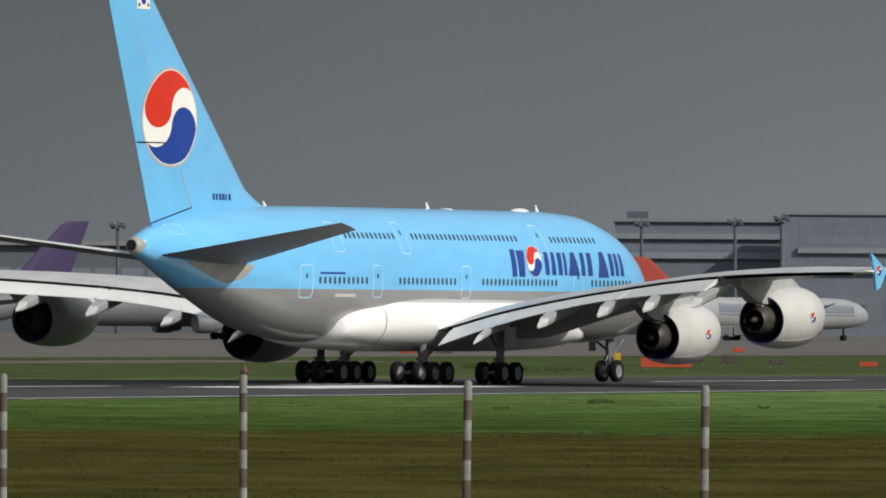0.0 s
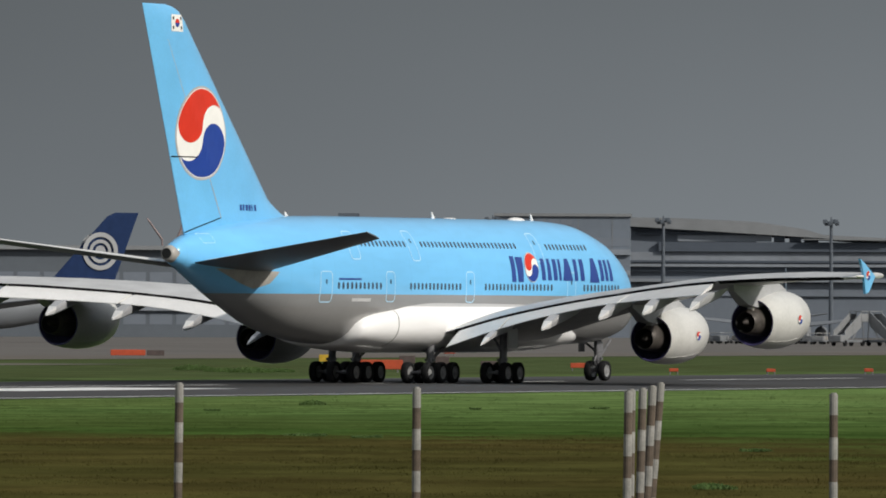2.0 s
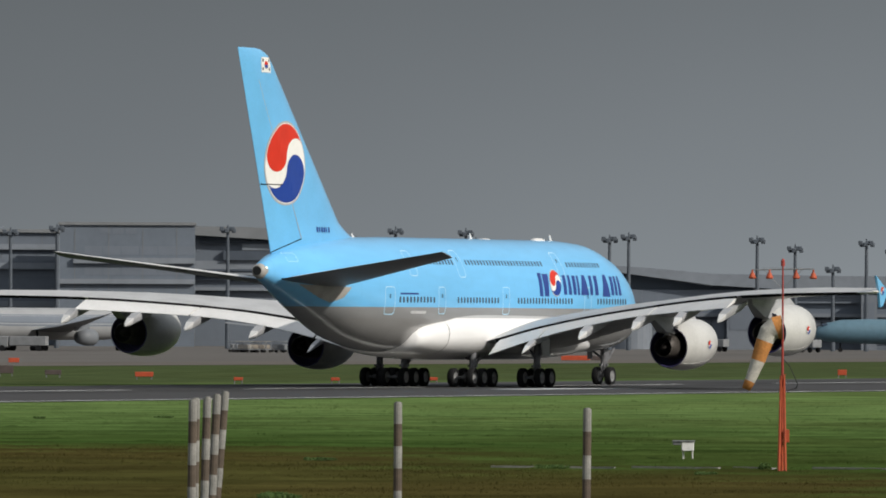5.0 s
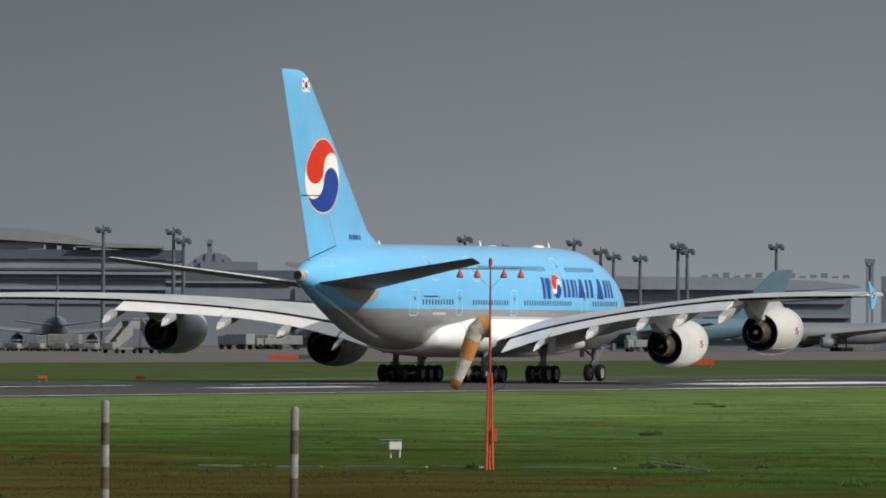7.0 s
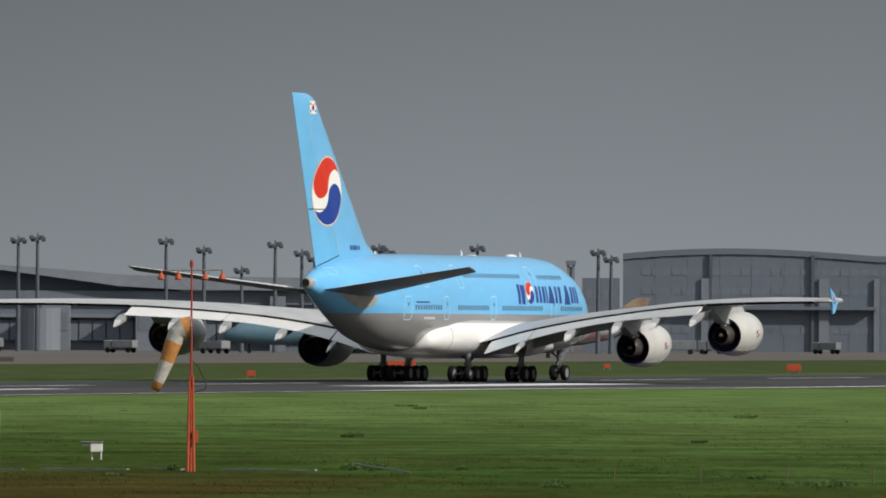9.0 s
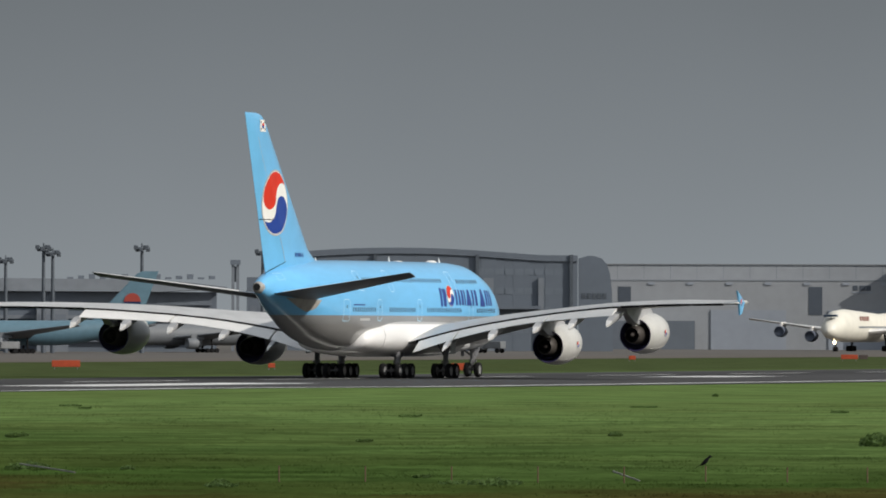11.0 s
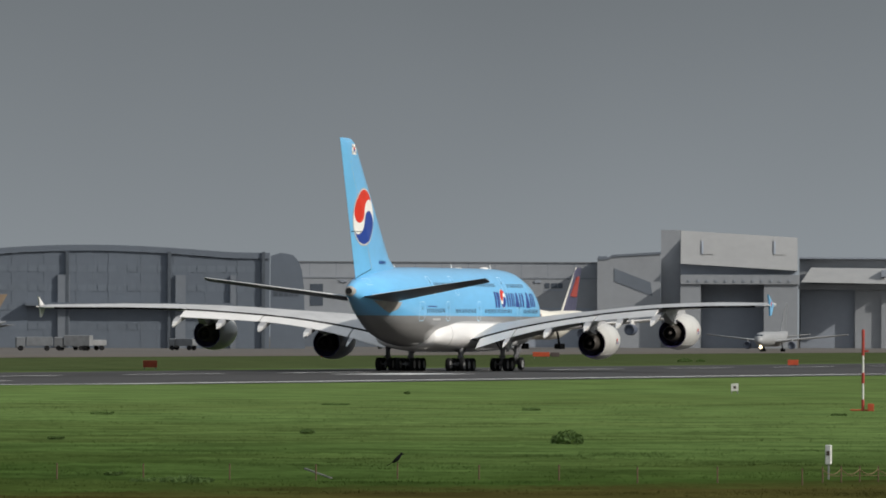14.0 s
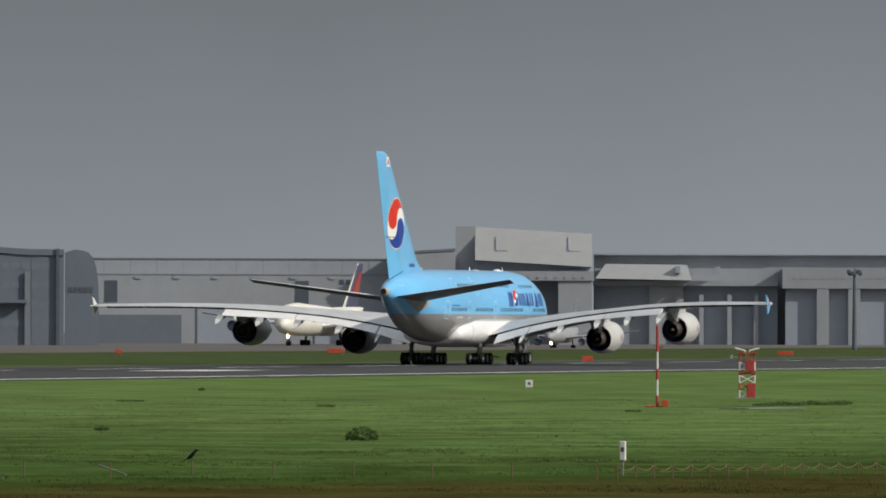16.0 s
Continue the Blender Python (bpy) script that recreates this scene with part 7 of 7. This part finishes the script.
    tube(bmm, (-7 * k, -0.5 * k, 0.55 * k), (-7 * k, 0.5 * k, 0.55 * k), 0.55 * k, None, 12)
    tube(bmm, (-7 * k, 0, 0.5 * k), (-7 * k, 0, 3.2 * k), 0.2 * k, None, 8)
    part("nose_gear", bmm, M_rubber, jet)
    bmm = bmesh.new()
    box(bmm, -3.6 * k, -2.1 * k, -1.5 * k, 1.5 * k, zc + (1.15 if not hump else 2.0) * r * 0.38, zc + (1.15 if not hump else 2.0) * r * 0.38 + 0.55 * k, 0.1 * k)
    part("cockpit_window", bmm, M_glass, jet)
    return jet


M_cream = mat("cream_white_paint", (0.74, 0.71, 0.62), 0.4, var=0.06, scale=0.3)
M_purple = mat("tail_purple", (0.032, 0.017, 0.075), 0.7, var=0.08)
M_navyt = mat("tail_navy", (0.013, 0.028, 0.080), 0.8, var=0.08, spec=0.1)
# tail navy paled by distance haze put into its colour
M_hazenavy = mat("faded_tail_blue", (0.055, 0.055, 0.10), 0.5, var=0.1)
M_redt = mat("tail_red", (0.30, 0.045, 0.03), 0.4, var=0.08)
# the next five jet paints are dulled: distance haze is in their colour
M_hazeblue = mat("tail_sky_blue", (0.095, 0.175, 0.225), 0.4, var=0.06)
M_hazeslate = mat("slate_blue_jet", (0.105, 0.142, 0.178), 0.6, var=0.06, scale=0.3)
M_hazegrey = mat("dull_grey_jet", (0.145, 0.155, 0.168), 0.6, var=0.06, scale=0.3)
M_amber = mat("tail_amber", (0.165, 0.115, 0.075), 0.6, var=0.3, scale=0.15, grain=0.3, dirt=(0.20, 0.15, 0.07))
M_band = mat("faded_red_band", (0.150, 0.062, 0.060), 0.6, var=0.15, scale=0.3)
M_greyw = mat("pale_grey_jet", (0.30, 0.305, 0.31), 0.4, var=0.06, scale=0.3)
M_redbrown = mat("faded_red_title", (0.34, 0.20, 0.17), 0.5, var=0.1)
M_jeteng = mat("slate_blue_engine", (0.075, 0.09, 0.125), 0.5, var=0.1)
M_land = mat("landing_light", (1.0, 0.78, 0.45), 0.3, var=0.0, emit=9.0)


def parked(p, heading, *a, **kw):
    return far_jet("parked_airliner", Matrix.Translation((p.x, p.y, 0.035)) @ Matrix.Rotation(radians(heading), 4, "Z"), *a, **kw)


# fins sit about 67 m behind the nose: place by the fin
def by_fin(az, d, heading, length):
    h = radians(heading)
    p = at(az, d)
    return p + Vector((math.cos(h), math.sin(h), 0)) * length * 0.95


for az, d, hd, ln, ht, ne, body, tail, stripe, logo, lab in (
        (25.31, 1500, 25.2, 47, 12.6, 2, M_hazeslate, M_hazeslate, None, None, "parked slate blue jet with its nose to the terminal"),
        (31.72, 1330, 150, 60, 17.6, 2, M_hazegrey, M_purple, None, None, "parked grey cargo jet with a purple tail"),
        (29.58, 1400, 140, 66, 20.3, 2, M_hazegrey, M_navyt, None, M_greyw, "parked jet with a dark blue tail and pale ringed disc"),
        (20.72, 1650, 118, 50, 15.2, 2, M_hazeblue, M_hazeblue, None, None, "parked sky blue jet beside the pier"),
        (19.70, 1760, 130, 46, 10.9, 2, M_hazegrey, M_amber, None, None, "parked dull grey jet with a faded red and amber tail"),
        (28.05, 1500, -15, 60, 13.9, 2, M_greyw, M_redt, M_fglass, None, "pale grey jet with a red tail parked at the terminal")):
    jet = parked(by_fin(az, d, hd, ln), hd, lab, ln, ht, ne, body, tail, stripe, False, logo, M_hazegrey, M_hazegrey)
    if tail is M_amber:
        # broad red band slanting over the rear fuselage up to the fin
        k = ln / 70
        rings = []
        for off in (0.0, -7.5):
            ring = []
            for j in range(24):
                a = math.tau * j / 24
                x = -50 + off - 4.2 * math.sin(a)
                q, dz = (float(np.interp(-x, (44, 48, 56, 64, 70), c)) for c in ((1.0, 0.98, 0.78, 0.42, 0.08), (0.0, 0.1, 0.5, 1.1, 1.6)))
                ring.append((x * k, 3.24 * k * q * math.cos(a), 5.3 * k + dz * 1.92 * k + 3.24 * k * q * math.sin(a)))
            rings.append(ring)
        v, f = loft(rings, cap0=False, cap1=False)
        mesh_of("tail_band", v, f, M_band, jet, "haze-dulled red band round the rear fuselage", smooth=True)
    if tail is M_hazeblue:
        # red and blue halves of the emblem on the fin
        fn = [c for c in jet.children if c.name.startswith("fin")][0]
        k = ln / 70
        for s, m in ((1, M_redt), (-1, M_navyt)):
            for y in (-0.62 * k, 0.62 * k):
                bm = bmesh.new()
                bm.faces.new([bm.verts.new((-63.6 * k + 1.55 * math.cos(a), y, 9.6 + s * 1.55 * math.sin(a))) for a in [math.pi * j / 14 for j in range(15)]])
                part("tail_mark", bm, m, fn, "half disc of the fin emblem")

# moving jets
JUMBO = far_jet("taxiing_jumbo", Matrix.Translation(at(16.3, 2000)), "cream white jumbo jet with a blue and red tail, taxiing", 70, 18.6, 4, M_cream, M_hazenavy, None, True, None, M_jeteng, M_white)
v, f = loft([[(x, 0.35 * math.cos(a), 2.0 + 0.35 * math.sin(a)) for a in [j * math.tau / 12 for j in range(12)]] for x in (-6.3, -6.1)])
mesh_of("taxi_light", v, f, M_land, JUMBO, "glowing nose light")
v, f = loft([[(x, y, z) for x, z in ((-59.3, 12.0), (-64.2, 11.8), (-65.8, 14.8), (-66.6, 16.6), (-64.9, 16.2), (-62.2, 14.2))] for y in (-0.62, 0.62)])
mesh_of("tail_panel", v, f, M_redt, JUMBO, "red panel on the fin")
v, f = loft([[(-53.0 - 13.0 * u + dx, y, 8.2 + 10.4 * u) for dx, y in ((0.3, -w), (-0.45, -w), (-0.45, w), (0.3, w))] for u, w in ((0.0, 0.2), (0.5, 0.15), (1.0, 0.1))])
mesh_of("fin_edge", v, f, M_cream, JUMBO, "pale leading edge of the fin")
# row of cabin windows and a plain-bar title on the fuselage
for s_ in (-1, 1):
    bm = bmesh.new()
    for k in range(40):
        x = -16 - 0.82 * k
        box(bm, x, x + 0.5, s_ * 3.16, s_ * 3.24, 5.25, 5.65)
    part("window_band", bm, M_fglass, JUMBO, "row of small dark cabin windows")
    for x, w in ((-17.5, 1.1), (-19.6, 1.5), (-21.6, 1.2), (-23.4, 1.3)):
        bm = bmesh.new()
        box(bm, x - w, x, s_ * 2.75, s_ * 3.02, 6.9, 7.9)
        part("title_bar", bm, M_redbrown, JUMBO, "red-brown bar of the title")
SMALL = far_jet("taxiing_jet", Matrix.Translation(at(14.85, 1900)), "small white twin-engined jet taxiing with a lit nose light", 34, 10.2, 2, M_greyw, M_hazegrey, None, False, None, M_jeteng, M_greyw)
v, f = loft([[(x, 0.28 * math.cos(a), 0.95 + 0.28 * math.sin(a)) for a in [j * math.tau / 12 for j in range(12)]] for x in (-3.0, -2.85)])
mesh_of("taxi_light", v, f, M_land, SMALL, "glowing nose light")


# ---- service vehicles on the apron ----
def truck(az, d, heading, ln, h, m, kind):
    t = empty(kind, Matrix.Translation(at(az, d, 0.032)) @ Matrix.Rotation(radians(heading), 4, "Z"), "boxy pale airport service truck on the apron", "truck", "apron vehicles")
    bm = bmesh.new()
    box(bm, -ln * 0.5, ln * 0.22, -1.2, 1.2, 0.9, h, 0.08)
    part("body", bm, m, t)
    bm = bmesh.new()
    box(bm, ln * 0.24, ln * 0.5, -1.15, 1.15, 0.6, min(2.6, h), 0.15)
    part("cab", bm, m, t)
    bm = bmesh.new()
    box(bm, ln * 0.40, ln * 0.505, -1.0, 1.0, 1.6, min(2.4, h - 0.1), 0.05)
    part("windscreen", bm, M_fglass, t)
    for x in (-ln * 0.35, ln * 0.36):
        for y in (-1.05, 1.05):
            bm = bmesh.new()
            tube(bm, (x, y - 0.15, 0.5), (x, y + 0.15, 0.5), 0.5, None, 14)
            part("wheel", bm, M_rubber, t)


def stair_truck(az, d, heading):
    """Passenger steps on a truck: x towards the raised landing, which is the origin."""
    t = empty("stair_truck", Matrix.Translation(at(az, d, 0.032)) @ Matrix.Rotation(radians(heading), 4, "Z"), "white passenger stair truck with a covered landing on the apron", "truck", "stair trucks")
    bm = bmesh.new()
    box(bm, -7.6, 0.0, -1.1, 1.1, 0.55, 0.95, 0.05)
    part("chassis", bm, M_van2, t)
    bm = bmesh.new()
    box(bm, -8.2, -6.5, -1.1, 1.1, 0.6, 1.7, 0.12)
    part("cab", bm, M_van, t)
    bm = bmesh.new()
    for k in range(16):
        x, z = -6.6 + 0.31 * k, 1.0 + 0.2 * k
        box(bm, x, x + 0.34, -0.85, 0.85, z, z + 0.05)
    part("stairs", bm, M_van2, t)
    for y in (-1.0, 1.0):
        bm = bmesh.new()
        vs = [bm.verts.new((x, yy, z)) for yy in (y - 0.06, y + 0.06) for x, z in ((-6.9, 0.6), (-1.7, 2.9), (-1.7, 5.15), (-6.9, 2.3))]
        bm.faces.new(vs[:4])
        bm.faces.new(vs[4:][::-1])
        for k in range(4):
            bm.faces.new((vs[k], vs[4 + k], vs[4 + (k + 1) % 4], vs[(k + 1) % 4]))
        part("side_panel", bm, M_van, t, "white side panel of the steps")
    bm = bmesh.new()
    box(bm, -1.75, 0.6, -1.1, 1.1, 3.75, 3.95, 0.03)
    for y in (-1.05, 1.05):
        box(bm, -1.7, 0.5, y - 0.05, y + 0.05, 3.95, 5.0, 0.02)
    box(bm, -1.8, 0.5, -1.15, 1.15, 5.3, 5.42, 0.03)
    for x in (-1.6, 0.4):
        for y in (-1.05, 1.05):
            tube(bm, (x, y, 3.9), (x, y, 5.35), 0.06, None, 6)
    part("landing", bm, M_van, t, "covered white landing with rails")
    bm = bmesh.new()
    for y in (-0.8, 0.8):
        tube(bm, (-4.2, y, 0.9), (-1.0, y, 3.8), 0.09, None, 6)
        tube(bm, (-0.6, y, 0.9), (-0.9, y, 3.8), 0.09, None, 6)
    part("strut", bm, M_van2, t)
    for x in (-6.8, -1.2):
        for y in (-1.0, 1.0):
            bm = bmesh.new()
            tube(bm, (x, y - 0.15, 0.45), (x, y + 0.15, 0.45), 0.45, None, 14)
            part("wheel", bm, M_rubber, t)


# truck white greyed down, the apron's haze put into its colour
M_van = mat("truck_white", (0.215, 0.22, 0.225), 0.5, var=0.12, scale=1)
M_van2 = mat("truck_grey", (0.165, 0.175, 0.185), 0.5, var=0.12, scale=1)
rt = random.Random(11)
stair_truck(24.83, 1387, -5)
stair_truck(24.77, 1389, 56)
for az, d in ((27.4, 1500), (25.3, 1500), (24.17, 1640), (24.06, 1650), (23.96, 1640), (23.86, 1650), (19.45, 1700), (19.2, 1710), (23.0, 1620), (22.4, 1600), (21.6, 1600), (19.1, 1750), (18.5, 1760)):
    truck(az, d + rt.uniform(-30, 30), rt.uniform(60, 140), rt.uniform(5, 9), rt.uniform(2.0, 3.0), rt.choice((M_van, M_van2)), "service_truck")


def baggage_cart(p, heading, m):
    """A small open cart: a tray on four wheels, corner posts and a canopy, with a load inside."""
    t = empty("baggage_cart", Matrix.Translation(p) @ Matrix.Rotation(radians(heading), 4, "Z"), "small baggage cart with a canopy standing on the apron", "cart", "baggage carts")
    bm = bmesh.new()
    box(bm, -1.3, 1.3, -0.75, 0.75, 0.45, 0.6, 0.03)
    part("tray", bm, M_van2, t)
    bm = bmesh.new()
    box(bm, -1.35, 1.35, -0.8, 0.8, 1.75, 1.83, 0.03)
    part("canopy", bm, m, t)
    for x in (-1.2, 1.2):
        for y in (-0.68, 0.68):
            bm = bmesh.new()
            tube(bm, (x, y, 0.6), (x, y, 1.76), 0.04, None, 6)
            part("post", bm, M_van2, t)
            bm = bmesh.new()
            tube(bm, (x * 0.75, y - 0.08, 0.22), (x * 0.75, y + 0.08, 0.22), 0.22, None, 12)
            part("wheel", bm, M_rubber, t)
    bm = bmesh.new()
    box(bm, -1.05, 1.0, -0.6, 0.6, 0.6, 1.3, 0.12)
    part("load", bm, m, t, "stacked load under the canopy")


M_tan = mat("tan_canvas", (0.235, 0.205, 0.17), 0.85, var=0.15, scale=1)
M_carton = mat("pale_carton", (0.27, 0.25, 0.225), 0.85, var=0.15, scale=1)
az = 25.08
while az < 26.05:
    baggage_cart(at(az, 1500 + rt.uniform(-45, 5), 0.032), rt.uniform(60, 140), rt.choice((M_tan, M_carton, M_van2, M_van)))
    az += rt.choice((0.022, 0.03, 0.045, 0.10))


# ---- what moves ----
def motions():
    ts = [r[0] for r in PATH]
    ss = [r[4] for r in PATH]
    # a half-degree yaw, gone after two seconds, fits its outline to the camera's view
    mid = Matrix.Translation((-36, 0, 0))
    walk(plane, [(t, Matrix.Translation(PLANE0 + Vector((s, 0, 0))) @ mid @ Matrix.Rotation(radians(interp(t, [(0, 0.55), (0.5, 0.36), (1, 0.2), (2, 0.0), (16, 0.0)])), 4, "Z") @ mid.inverted()) for t, s in zip(ts, ss)])
    # wheels roll with the ground; a turn of at most 80 degrees from key to key
    turn, angles, last = 0.0, [], 0.0
    for k in range(0, 481):
        s = float(np.interp(k / 30.0, ts, ss))
        turn += min(math.degrees((s - last) / TYRE_R), 80.0)
        last = s
        angles.append((k / 30.0, turn))
    for w in wheels:
        p = w.location.copy()
        walk(w, [(t, pose(p.x, p.y, p.z, 0, a, 0)) for t, a in angles])
    # background jets creep along the far taxiway
    a, b = at(16.40, 2000, 0.035), at(16.57, 1979, 0.035)
    turned = Matrix.Rotation(radians(180.5), 4, "Z")
    walk(JUMBO, [(t, Matrix.Translation(a + (b - a) * u) @ turned) for t, u in ((0.0, -0.5), (9.0, -0.5), (10.0, -0.42), (11.0, -0.25), (12.0, 0.0), (13.0, 0.25), (14.0, 0.5), (16.0, 1.0))])
    a, b = at(14.82, 1860, 0.035), at(14.86, 1840, 0.035)
    walk(SMALL, [(0.0, Matrix.Translation(a + (a - b) * 5) @ Matrix.Rotation(radians(184), 4, "Z")), (13.0, Matrix.Translation(a) @ Matrix.Rotation(radians(184), 4, "Z")), (16.0, Matrix.Translation(b) @ Matrix.Rotation(radians(184), 4, "Z"))])


motions()
